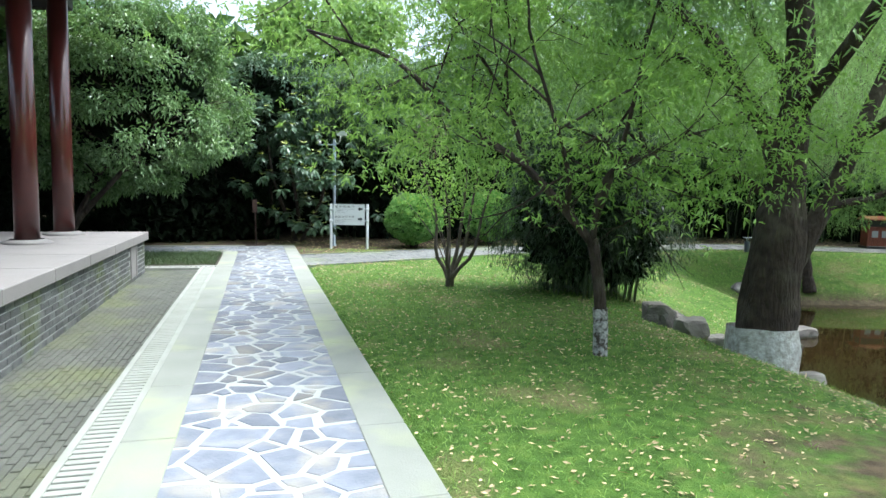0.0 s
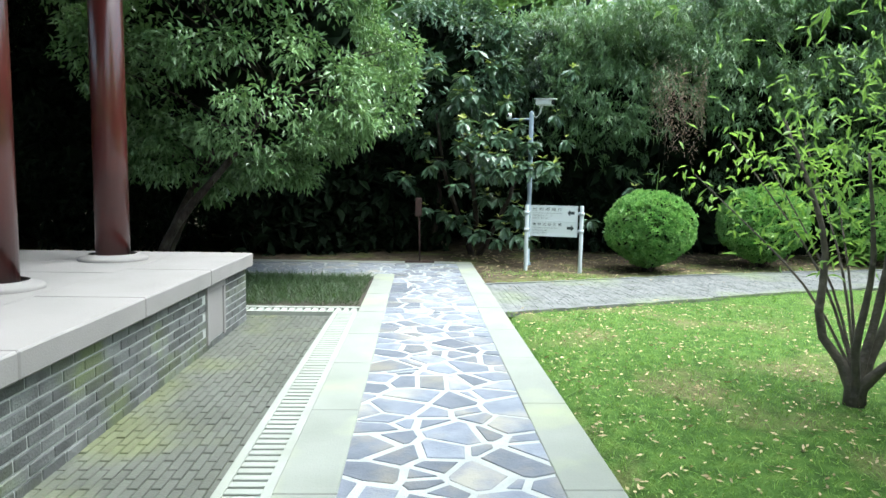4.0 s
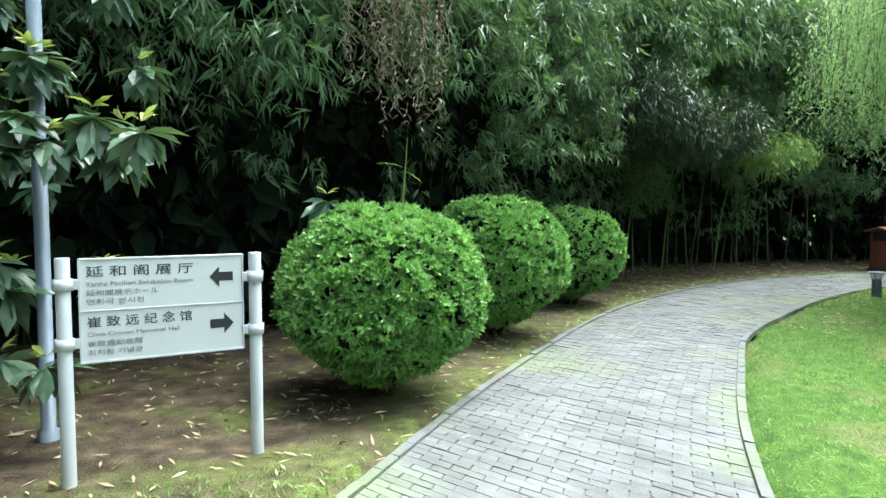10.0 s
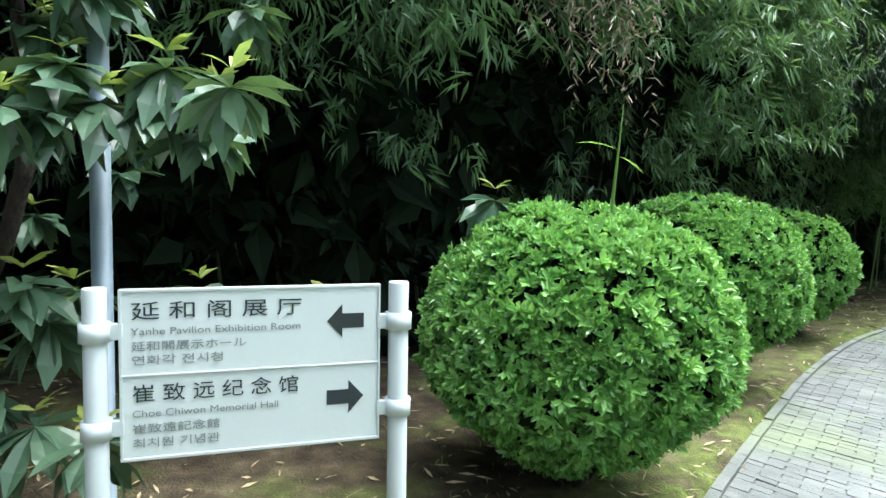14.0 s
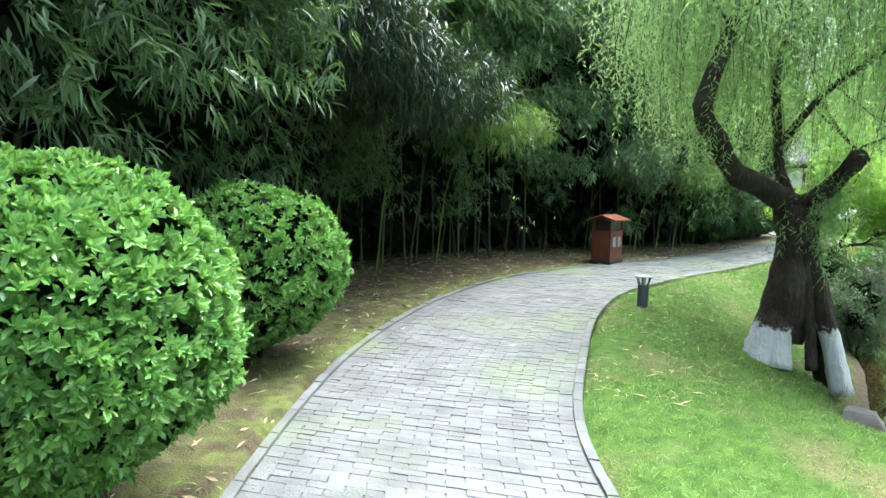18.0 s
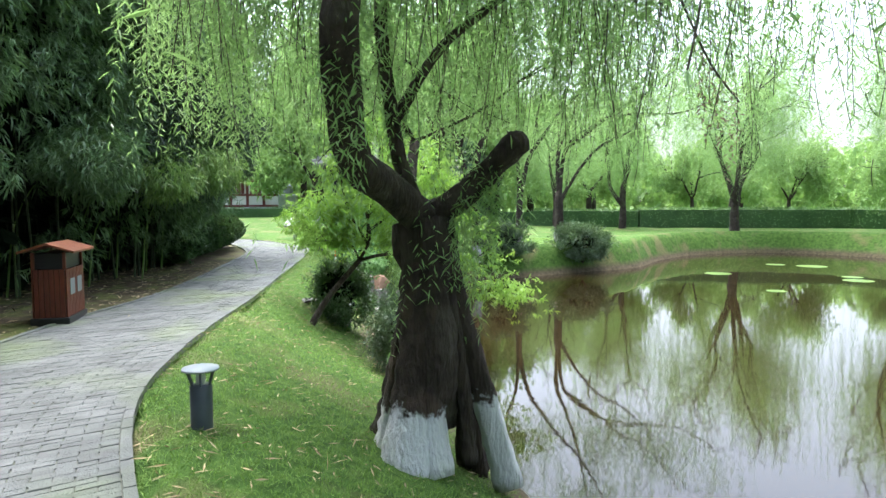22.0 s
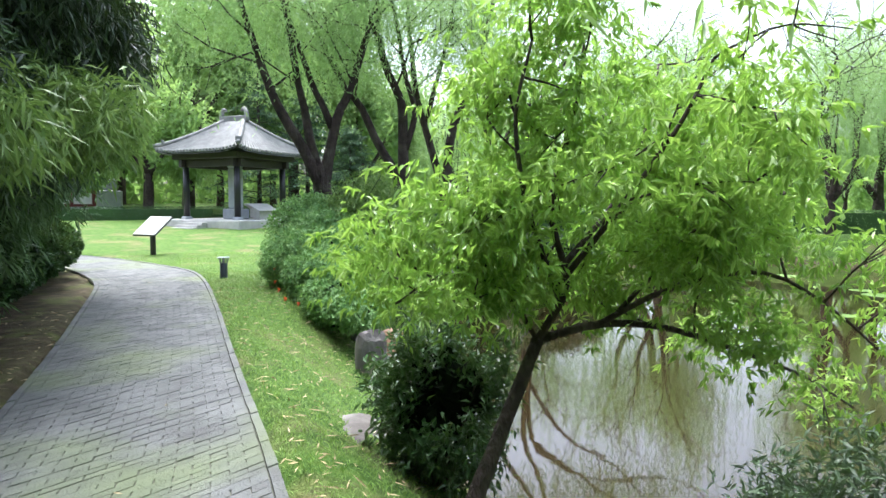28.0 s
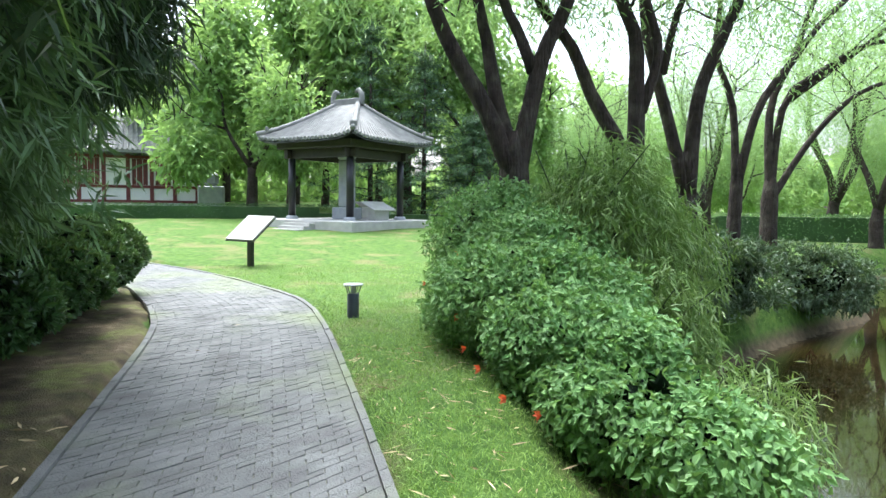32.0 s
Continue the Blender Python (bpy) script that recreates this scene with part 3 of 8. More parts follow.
def ground_material():
    mat = bpy.data.materials.new("ground")
    mat.use_nodes = True
    nt = mat.node_tree
    nodes, links = nt.nodes, nt.links
    bs = nodes["Principled BSDF"]
    tc = nodes.new("ShaderNodeTexCoord")

    def nz(scale, detail=6):
        n = nodes.new("ShaderNodeTexNoise")
        n.inputs["Scale"].default_value, n.inputs["Detail"].default_value = scale, detail
        links.new(tc.outputs["Object"], n.inputs["Vector"])
        return n.outputs["Fac"]

    def ramp(fac, stops):
        r = nodes.new("ShaderNodeValToRGB")
        e = r.color_ramp.elements
        e[0].position, e[0].color = stops[0][0], (*stops[0][1], 1)
        e[1].position, e[1].color = stops[-1][0], (*stops[-1][1], 1)
        for p, c in stops[1:-1]:
            x = e.new(p)
            x.color = (*c, 1)
        links.new(fac, r.inputs["Fac"])
        return r.outputs["Color"]

    def mix(f, a, b):
        m = nodes.new("ShaderNodeMix")
        m.data_type = "RGBA"
        links.new(f, m.inputs["Factor"])
        links.new(a, m.inputs["A"])
        links.new(b, m.inputs["B"])
        return m.outputs["Result"]

    lawn = ramp(nz(7, 9), [(0.3, (0.035, 0.075, 0.012)), (0.5, (0.06, 0.12, 0.02)), (0.7, (0.095, 0.16, 0.03))])
    bare = ramp(nz(0.9, 7), [(0.52, (0, 0, 0)), (0.66, (0.7, 0.7, 0.7))])
    thatch = ramp(nz(30, 6), [(0.3, (0.09, 0.075, 0.04)), (0.7, (0.24, 0.21, 0.1))])
    lawn = mix(bare, lawn, thatch)
    soil = ramp(nz(5, 9), [(0.3, (0.035, 0.026, 0.017)), (0.55, (0.085, 0.065, 0.042)), (0.75, (0.17, 0.14, 0.088))])
    moss = ramp(nz(1.6, 6), [(0.5, (0, 0, 0)), (0.62, (0.6, 0.6, 0.6))])
    am = nodes.new("ShaderNodeAttribute")
    am.attribute_name = "moss"
    more = nodes.new("ShaderNodeMath")
    more.operation = "MULTIPLY"
    links.new(am.outputs["Fac"], more.inputs[0])
    links.new(ramp(nz(3.5, 6), [(0.4, (0.1, 0.1, 0.1)), (0.55, (1, 1, 1))]), more.inputs[1])
    both = nodes.new("ShaderNodeMath")
    both.operation = "MAXIMUM"
    links.new(moss, both.inputs[0])
    links.new(more.outputs[0], both.inputs[1])
    moss = both.outputs[0]
    soil = mix(moss, soil, ramp(nz(9, 6), [(0.3, (0.07, 0.08, 0.025)), (0.7, (0.16, 0.2, 0.05))]))
    at = nodes.new("ShaderNodeAttribute")
    at.attribute_name = "soil"
    wob = nodes.new("ShaderNodeMath")
    wob.operation = "MULTIPLY_ADD"
    links.new(nz(4, 5), wob.inputs[0])
    wob.inputs[1].default_value, wob.inputs[2].default_value = 0.8, -0.4
    add = nodes.new("ShaderNodeMath")
    add.use_clamp = True
    links.new(at.outputs["Fac"], add.inputs[0])
    links.new(wob.outputs[0], add.inputs[1])
    sharp = nodes.new("ShaderNodeMapRange")
    sharp.inputs["From Min"].default_value, sharp.inputs["From Max"].default_value = 0.4, 0.6
    links.new(add.outputs[0], sharp.inputs["Value"])
    colour = mix(sharp.outputs["Result"], lawn, soil)
    sep = nodes.new("ShaderNodeSeparateXYZ")
    links.new(tc.outputs["Object"], sep.inputs[0])
    wet = nodes.new("ShaderNodeMapRange")
    wet.inputs["From Min"].default_value, wet.inputs["From Max"].default_value = WATER + 0.35, WATER + 0.12
    links.new(sep.outputs["Z"], wet.inputs["Value"])
    colour = mix(wet.outputs["Result"], colour, ramp(nz(8, 6), [(0.3, (0.05, 0.04, 0.025)), (0.7, (0.12, 0.095, 0.06))]))
    links.new(colour, bs.inputs["Base Color"])
    bs.inputs["Roughness"].default_value = 0.95
    bs.inputs["Specular IOR Level"].default_value = 0.2
    bp = nodes.new("ShaderNodeBump")
    bp.inputs["Strength"].default_value, bp.inputs["Distance"].default_value = 0.8, 0.03
    links.new(nz(60, 8), bp.inputs["Height"])
    links.new(bp.outputs["Normal"], bs.inputs["Normal"])
    return mat


M_ground = ground_material()
gm = np_mesh("ground", np.c_[GP, GZ], GF, M_ground, True)
gm.attributes.new("soil", "FLOAT", "POINT").data.foreach_set("value", soil_at(GP).astype(np.float32))
edge_d = seg_distance(GP, PATH_L[::6], False)
gm.attributes.new("moss", "FLOAT", "POINT").data.foreach_set("value", np.clip(1.1 - edge_d / 0.7, 0, 0.9) * np.interp(GP[:, 0], (12, 16), (1.0, 0.25)).astype(np.float32))
tagged(new("ground", gm), "mown green lawn and bare earth sloping to a pond", "ground", kind="structure")

# the pond
wm = bpy.data.materials.new("pond_water")
wm.use_nodes = True
wb = wm.node_tree.nodes["Principled BSDF"]
wb.inputs["Base Color"].default_value = (0.02, 0.014, 0.005, 1)
wb.inputs["Roughness"].default_value = 0.03
wb.inputs["IOR"].default_value = 1.4
wb.inputs["Specular IOR Level"].default_value = 0.9
wt = wm.node_tree.nodes.new("ShaderNodeTexNoise")
wc = wm.node_tree.nodes.new("ShaderNodeTexCoord")
wm.node_tree.links.new(wc.outputs["Object"], wt.inputs["Vector"])
wt.inputs["Scale"].default_value = 2.2
wt.inputs["Detail"].default_value = 3
wbp = wm.node_tree.nodes.new("ShaderNodeBump")
wbp.inputs["Strength"].default_value, wbp.inputs["Distance"].default_value = 0.06, 0.02
wm.node_tree.links.new(wt.outputs["Fac"], wbp.inputs["Height"])
wm.node_tree.links.new(wbp.outputs["Normal"], wb.inputs["Normal"])
pc = POND.mean(0)
rim = pc + (POND - pc) * 1.03
V = np.c_[np.concatenate([rim, [pc]]), np.full(len(rim) + 1, WATER)]
k = np.arange(len(rim))
tagged(new("water", np_mesh("water", V, np.stack([k, (k + 1) % len(rim), np.full(len(rim), len(rim))], 1), wm)), "still brown pond water reflecting trees and sky", "water", kind="structure")

# ---- paving of the stone path ----
A0, A1 = -15.0, 5.43


stone_path = empty("pavement", "stone path of dark slate pieces in pale mortar with pale borders", "path", kind="structure")
stone_path.matrix_basis = STONE
bed = Pile()
bed.add(*box(-1.56, -0.31, A0, 5.12, -0.12, 0.003))
bed.add(*box(-13, -1.57, 3.43, 5.12, -0.12, 0.003))
part("mortar_bed", (bed, M_mortar), stone_path)


def border_run(x0, x1, y0, y1, along):
    """Long kerb slabs of slightly uneven length."""
    p, n = (y0, y1) if along else (x0, x1)
    while p < n - 0.05:
        q = min(p + 1.15 + 0.25 * rng.random(), n)
        if n - q < 0.3:
            q = n
        b = (x0, x1, p + 0.003, q - 0.003) if along else (p + 0.003, q - 0.003, y0, y1)
        z = 0.012 + 0.004 * rng.random()
        part("border_slab", np_mesh("border_slab", *box(b[0], b[1], b[2], b[3], -0.1, z, 0.006), M_border), stone_path)
        p = q


border_run(-0.33, 0.0, A0, A1, True)
border_run(-1.87, -1.53, A0, 3.45, True)
border_run(-13, -0.335, 5.1, A1, False)
border_run(-13, -1.875, 3.13, 3.45, False)


def clip(poly, n, c):
    """The part of a polygon where n . p <= c."""
    out = []
    for a, b in zip(poly, poly[1:] + poly[:1]):
        da, db = n[0] * a[0] + n[1] * a[1] - c, n[0] * b[0] + n[1] * b[1] - c
        if da <= 0:
            out.append(a)
        if (da < 0) != (db < 0) and abs(da - db) > 1e-9:
            t = da / (da - db)
            out.append((a[0] + (b[0] - a[0]) * t, a[1] + (b[1] - a[1]) * t))
    return out


def crazy(regions, gap, r):
    """Irregular flat stones that fill rectangles (x0, x1, y0, y1, size) in one pattern, as polygons; the borders lie over their ends."""
    seeds = []
    for x0, x1, y0, y1, size in regions:
        nx, ny = max(2, round((x1 - x0) / size)), max(2, round((y1 - y0) / size))
        seeds += [((i + 0.5 + r.uniform(-0.48, 0.48)) * (x1 - x0) / nx + x0, (j + 0.5 + r.uniform(-0.48, 0.48)) * (y1 - y0) / ny + y0) for j in range(ny - 1, -1, -1) for i in range(nx)]
    seeds = np.array(seeds)
    wt = r.uniform(-0.045, 0.045, len(seeds))
    stones = []
    for k, s in enumerate(seeds):
        x0, x1 = (-1.6 if s[1] < 3.3 else -13.2), -0.25
        y0, y1 = (3.38 if s[0] < -1.53 else -16.0), 5.2
        poly = [(x0, y0), (x1, y0), (x1, y1), (x0, y1)]
        d = np.linalg.norm(seeds - s, axis=1)
        for m in np.argsort(d)[1:18]:
            n = (seeds[m] - s) / d[m]
            poly = clip(poly, n, n @ (s + seeds[m]) / 2 + (wt[k] - wt[m]) - gap * r.uniform(0.3, 0.8))
            if len(poly) < 3:
                break
        if len(poly) >= 3:
            p = np.array(poly)
            keep = np.linalg.norm(p - np.roll(p, 1, 0), axis=1) > 0.02
            if keep.sum() >= 3 and np.ptp(p[keep], axis=0).max() < 1.2:
                stones.append(p[keep])
    return stones


def prism(poly, z0, z1, chamfer=0.006):
    n = len(poly)
    c = poly.mean(0)
    top = c + (poly - c) * (1 - chamfer / max(np.linalg.norm(poly - c, axis=1).mean(), 0.03))
    V = np.concatenate([np.c_[poly, np.full(n, z0)], np.c_[poly, np.full(n, z1 - chamfer)], np.c_[top, np.full(n, z1)], [(*c, z1)]])
    k = np.arange(n)
    m = (k + 1) % n
    Q = np.concatenate([np.stack([k, m, n + m, n + k], 1), np.stack([n + k, n + m, 2 * n + m, 2 * n + k], 1)])
    return V, [Q, np.stack([2 * n + k, 2 * n + m, np.full(n, 3 * n)], 1)]


sr = np.random.default_rng(3)
stones = crazy([(-1.53, -0.33, 3.45, 5.1, 0.255), (-1.53, -0.33, -15.0, 3.45, 0.255), (-13, -1.53, 3.45, 5.1, 0.28)], 0.042, sr)
stones.sort(key=lambda p: p[:, 0].min() < -5.2 or p[:, 1].max() < -10)
for s in stones[:300]:
    part("slate_piece", np_mesh("slate_piece", *prism(s, -0.02, 0.006 + 0.005 * sr.random()), M_slate), stone_path)
rest = Pile()
for s in stones[300:]:
    rest.add(*prism(s, -0.02, 0.008))
tagged(part("slate_pieces", (rest, M_slate), stone_path), kind="stuff")

# the drain beside it: a channel with stone grating
drain = empty("drain", "pale stone drain grating with slots along the path", "drain", kind="structure")
drain.matrix_basis = STONE
part("channel", np_mesh("channel", *box(-2.185, -1.875, A0, 0.32, -0.3, -0.1), M_bed_joint), drain)
bars, nb = Pile(), 0
for k in range(int((0.0 - A0) / 0.085)):
    y = 0.0 - 0.085 * k
    V, F = box(-2.13, -1.93, y - 0.062, y - 0.004, -0.06, -0.004, 0.004)
    if k < 110:
        part("grating_bar", np_mesh("grating_bar", V, F, M_grate), drain)
    else:
        bars.add(V, F)
tagged(part("grating_bars", (bars, M_grate), drain), kind="stuff")
part("rim", np_mesh("rim", *box(-2.185, -2.13, A0, 0.0, -0.1, 0.0, 0.004), M_grate), drain)
part("rim", np_mesh("rim", *box(-1.93, -1.872, A0, 0.0, -0.1, 0.004, 0.004), M_grate), drain)
for k in range(60):
    x = -1.9 - 0.1 * k
    part("grating_bar", np_mesh("grating_bar", *box(x - 0.075, x - 0.005, 0.06, 0.25, -0.06, -0.004, 0.004), M_grate), drain)
part("rim", np_mesh("rim", *box(-8.0, -1.876, 0.003, 0.06, -0.1, 0.0, 0.004), M_grate), drain)
part("rim", np_mesh("rim", *box(-8.0, -1.876, 0.25, 0.33, -0.1, 0.006, 0.004), M_grate), drain)
part("channel", np_mesh("channel", *box(-8, -2.19, 0.0, 0.32, -0.3, -0.1), M_bed_joint), drain)

# the mossy brick strip between the drain and the terrace
strip = empty("pavement", "mossy grey brick strip at the foot of the terrace wall", "pavement", kind="structure")
strip.matrix_basis = STONE
part("paving_bed", np_mesh("paving_bed", *box(-3.3, -2.19, A0, -0.001, -0.14, -0.066), M_bed_joint), strip)
pv = Pile()
y, row = -0.01, 0
while y > -11:
    xs = -2.195
    x = xs + (0.03 if row % 2 else 0)
    for c in range(18):
        x1 = -2.195 - c * 0.064
        pv.add(*box(x1 - 0.058, x1, y - 0.235 + (0.12 if c % 2 else 0), y + (0.12 if c % 2 else 0) - 0.008, -0.09, -0.058 + 0.006 * rng.random(), 0.003))
    y -= 0.243
    row += 1
tagged(part("pavers", (pv, M_moss_brick), strip), kind="stuff")

# ---- the terrace ----
terrace = empty("terrace", "raised terrace of grey brick with a pale stone edge", "terrace", kind="structure")
terrace.matrix_basis = STONE
TX, TY = -3.2, -0.28
part("core", np_mesh("core", *box(-11, TX - 0.1, A0, TY - 0.1, -0.2, 0.6), M_brick), terrace)
part("joints", np_mesh("joints", *box(-11, TX - 0.004, A0, TY - 0.004, -0.2, 0.598), M_mortar), terrace)
for y in np.arange(TY, A0 + 0.5, -1.55):
    part("edge_slab", np_mesh("edge_slab", *box(-3.95, TX + 0.07, y - 1.546, y + (0.07 if y == TY else 0), 0.6, 0.76, 0.012), M_terrace), terrace)
for y in np.arange(TY - 0.0, A0 + 0.5, -0.9):
    for x in np.arange(-3.954, -10.5, -0.9):
        part("floor_slab", np_mesh("floor_slab", *box(x - 0.897, x, y - 0.897, y + (0.07 if y == TY else 0), 0.6, 0.755 + 0.003 * rng.random(), 0.004), M_terrace), terrace)
# brick courses of the wall
course, n_brick = 0.068, 0
far_bricks = Pile()
for c in range(8):
    z0 = -0.06 + c * 0.0815
    y = TY - (0.0 if c % 2 else 0.125)
    part("brick", np_mesh("brick", *box(TX - 0.1, TX + 0.0, TY - 0.24 if c % 2 else TY - 0.118, TY, z0, z0 + course, 0.004), M_brick), terrace)
    y = TY - (0.247 if c % 2 else 0.125)
    while y > -10.5:
        if not (-1.85 < y - 0.12 < -1.15 and c > 0):
            dx = 0.004 * rng.random()
            V, F = box(TX - 0.1, TX + dx + 0.001, y - 0.24, y - 0.002, z0, z0 + course, 0.005)
            if y > -8.4:
                part("brick", np_mesh("brick", V, F, M_brick), terrace)
                n_brick += 1
            else:
                far_bricks.add(V, F)
        y -= 0.25
    x = TX - 0.11
    while x > -6:
        far_bricks.add(*box(x - 0.24, x - 0.004, TY - 0.1, TY + 0.003 * rng.random(), z0, z0 + course, 0.005))
        x -= 0.25
tagged(part("bricks", (far_bricks, M_brick_fill), terrace), kind="stuff")
hatch = part("hatch", np_mesh("hatch", *box(TX - 0.09, TX + 0.006, -1.74, -1.26, 0.02, 0.52, 0.004), M_terrace), terrace, "pale stone access panel in the wall")
for b in ((-1.80, -1.74, 0.0, 0.58), (-1.26, -1.20, 0.0, 0.58), (-1.74, -1.26, 0.52, 0.58)):
    part("hatch_frame", np_mesh("hatch_frame", *box(TX - 0.09, TX + 0.022, b[0], b[1], b[2], b[3], 0.004), M_terrace), hatch)

# the hall on the terrace: lacquered columns under a deep roof
hall = empty("hall", "open hall with dark red lacquered columns on a terrace", "hall")
hall.matrix_basis = STONE


def column(x, y):
    a = np.linspace(0, 2 * np.pi, 28, endpoint=False)
    prof = [(0.345, 0.755), (0.35, 0.775), (0.33, 0.795), (0.26, 0.81), (0.24, 0.825)]
    V = np.array([(x + r * math.cos(t), y + r * math.sin(t), z) for r, z in prof for t in a])
    i, j = np.meshgrid(np.arange(len(prof) - 1), np.arange(28), indexing="ij")
    F = np.stack([i * 28 + j, i * 28 + (j + 1) % 28, (i + 1) * 28 + (j + 1) % 28, (i + 1) * 28 + j], -1).reshape(-1, 4)
    part("column_base", np_mesh("column_base", V, F, M_terrace, True), hall, "round pale stone base")
    V, F = tube([(x, y, 0.8), (x, y, 2.5), (x, y, 5.2)], [0.172, 0.17, 0.165], 28)
    part("column", np_mesh("column", V, F, M_column, True), hall, "dark red lacquered round column")


for x, ys in ((-4.42, (-1.05, -3.05, -6.2, -9.4)), (-6.3, (-1.2, -3.2, -6.2, -9.4)), (-9.6, (-1.2, -6.2))):
    for y in ys:
        column(x, y)
for y in (-1.05, -3.05, -6.2):
    part("beam", np_mesh("beam", *box(-10, -4.3, y - 0.1, y + 0.1, 4.75, 5.1, 0.01), M_dark_wood), hall)
part("beam", np_mesh("beam", *box(-4.52, -4.32, A0, -0.4, 4.9, 5.25, 0.01), M_dark_wood), hall)
roof = Pile()
rx, ry = np.linspace(-12, -3.0, 18), np.linspace(A0, 0.75, 30)
RX, RY = np.meshgrid(rx, ry, indexing="ij")
RZ = 5.3 + 0.42 * np.clip(-3.0 - RX, 0, 5) + 0.5 * np.clip(1 - (0.75 - RY) / 2.5, 0, 1) ** 2 * np.clip(1 - (-3.0 - RX) / 2.5, 0, 1) ** 2
i, j = np.meshgrid(np.arange(17), np.arange(29), indexing="ij")
F = np.stack([i * 30 + j, (i + 1) * 30 + j, (i + 1) * 30 + j + 1, i * 30 + j + 1], -1).reshape(-1, 4)
roof.add(np.stack([RX, RY, RZ], -1).reshape(-1, 3), F)
roof.add(np.stack([RX, RY, RZ + 0.18], -1).reshape(-1, 3), F[:, ::-1])
edge = np.concatenate([np.stack([RX, RY, RZ], -1)[-1], np.stack([RX, RY, RZ + 0.18], -1)[-1]])
k = np.arange(29)
roof.add(edge, np.stack([k, k + 1, k + 31, k + 30], 1))
part("roof", (roof, M_dark_wood), hall, "dark overhanging tiled eave")

# ---- the brick path ----
brick_path = empty("pavement", "curving path of weathered grey brick pavers with brick kerbs", "path", kind="structure")
bedV = np.concatenate([np.c_[PATH_L, np.full(NP, -0.006)], np.c_[PATH_R, np.full(NP, -0.006)]])
k = np.arange(NP - 1)
part("paving_bed", np_mesh("paving_bed", bedV, np.stack([k, NP + k, NP + k + 1, k + 1], 1), M_bed_joint), brick_path)
mid = (PATH_L + PATH_R) / 2
arc = np.r_[0, np.cumsum(np.linalg.norm(np.diff(mid, axis=0), axis=1))]


def on_path(s, u):
    """The place at the arc length s and the share u of the width, from the pond's side."""
    f = np.interp(s, arc, np.arange(NP))
    i0 = np.clip(np.floor(f).astype(int), 0, NP - 2)
    t = (f - i0)[..., None]
    R = PATH_R[i0] * (1 - t) + PATH_R[i0 + 1] * t
    L = PATH_L[i0] * (1 - t) + PATH_L[i0 + 1] * t
    return R + (L - R) * np.asarray(u)[..., None]


KERB = 0.035
DS = 0.074
joined, kerbs = [], []
rows = int(arc[-1] / DS)
for rrow in range(rows):
    s0 = rrow * DS
    off = 0.5 if rrow % 2 else 0.0
    n = 9
    for c in range(-1, n):
        u0, u1 = max((c + off) / n, 0), min((c + off + 1) / n, 1)
        if u1 - u0 < 0.02:
            continue
        u0, u1 = KERB + u0 * (1 - 2 * KERB), KERB + u1 * (1 - 2 * KERB)
        joined.append((s0, s0 + DS, u0, u1))
    for u in ((0.0, KERB), (1 - KERB, 1.0)):
        if rrow % 3 == 0:
            kerbs.append((s0, s0 + 3 * DS, *u))


def paver_block(cells, gap, ztop, zvar, r):
    c = np.array(cells)
    S0, S1, U0, U1 = c.T
    gu = gap / 2.1 * r.uniform(0.6, 2.0, len(c))
    gs = gap * np.where(r.random(len(c)) < 0.06, 1.6, 0.45)
    cs = np.stack([on_path(S0 + gs, U0 + gu), on_path(S0 + gs, U1 - gu), on_path(S1 - gs, U1 - gu), on_path(S1 - gs, U0 + gu)], 1)
    n = len(c)
    zt = ztop + zvar * r.random((n, 1)) + 0.0015 * r.normal(size=(n, 4))
    top = np.concatenate([cs, zt[..., None]], -1)
    cen = cs.mean(1, keepdims=True)
    inner = np.concatenate([cen + (cs - cen) * 0.97, zt[..., None]], -1)
    top[..., 2] -= 0.0025
    low = top.copy()
    low[..., 2] = -0.05
    V = np.concatenate([low, top, inner], 1).reshape(-1, 3)
    b = (np.arange(n) * 12)[:, None]
    F = [b + np.array([8, 9, 10, 11])]
    for e in range(4):
        f = (e + 1) % 4
        F += [b + np.array([4 + e, 4 + f, 8 + f, 8 + e]), b + np.array([e, f, 4 + f, 4 + e])]
    F = np.concatenate(F)[:, ::-1]
    return V, F


pr = np.random.default_rng(11)
cells = np.array(joined)
near = (cells[:, 0] > 6.2) & (cells[:, 0] < 8.25)
V, F = paver_block(cells[~near], 0.0028, 0.0, 0.006, pr)
tagged(part("pavers", np_mesh("pavers", V, F, M_paver_fill), brick_path), kind="stuff")
for cell in cells[near][:280]:
    part("paver", np_mesh("paver", *paver_block([cell], 0.0028, 0.0, 0.006, pr), M_paver), brick_path)
V, F = paver_block(np.array(kerbs), 0.003, 0.012, 0.012, pr)
tagged(part("kerb_bricks", np_mesh("kerb_bricks", V, F, M_paver_fill), brick_path), kind="stuff")


def gz(x, y):
    return float(ground_height(np.array([[x, y]]))[0])


def lathe(prof, seg=24, at=(0, 0)):
    a = np.linspace(0, 2 * np.pi, seg, endpoint=False)
    V = np.array([(at[0] + r * math.cos(t), at[1] + r * math.sin(t), z) for r, z in prof for t in a])
    i, j = np.meshgrid(np.arange(len(prof) - 1), np.arange(seg), indexing="ij")
    F = np.stack([i * seg + j, i * seg + (j + 1) % seg, (i + 1) * seg + (j + 1) % seg, (i + 1) * seg + j], -1).reshape(-1, 4)
    return V, F


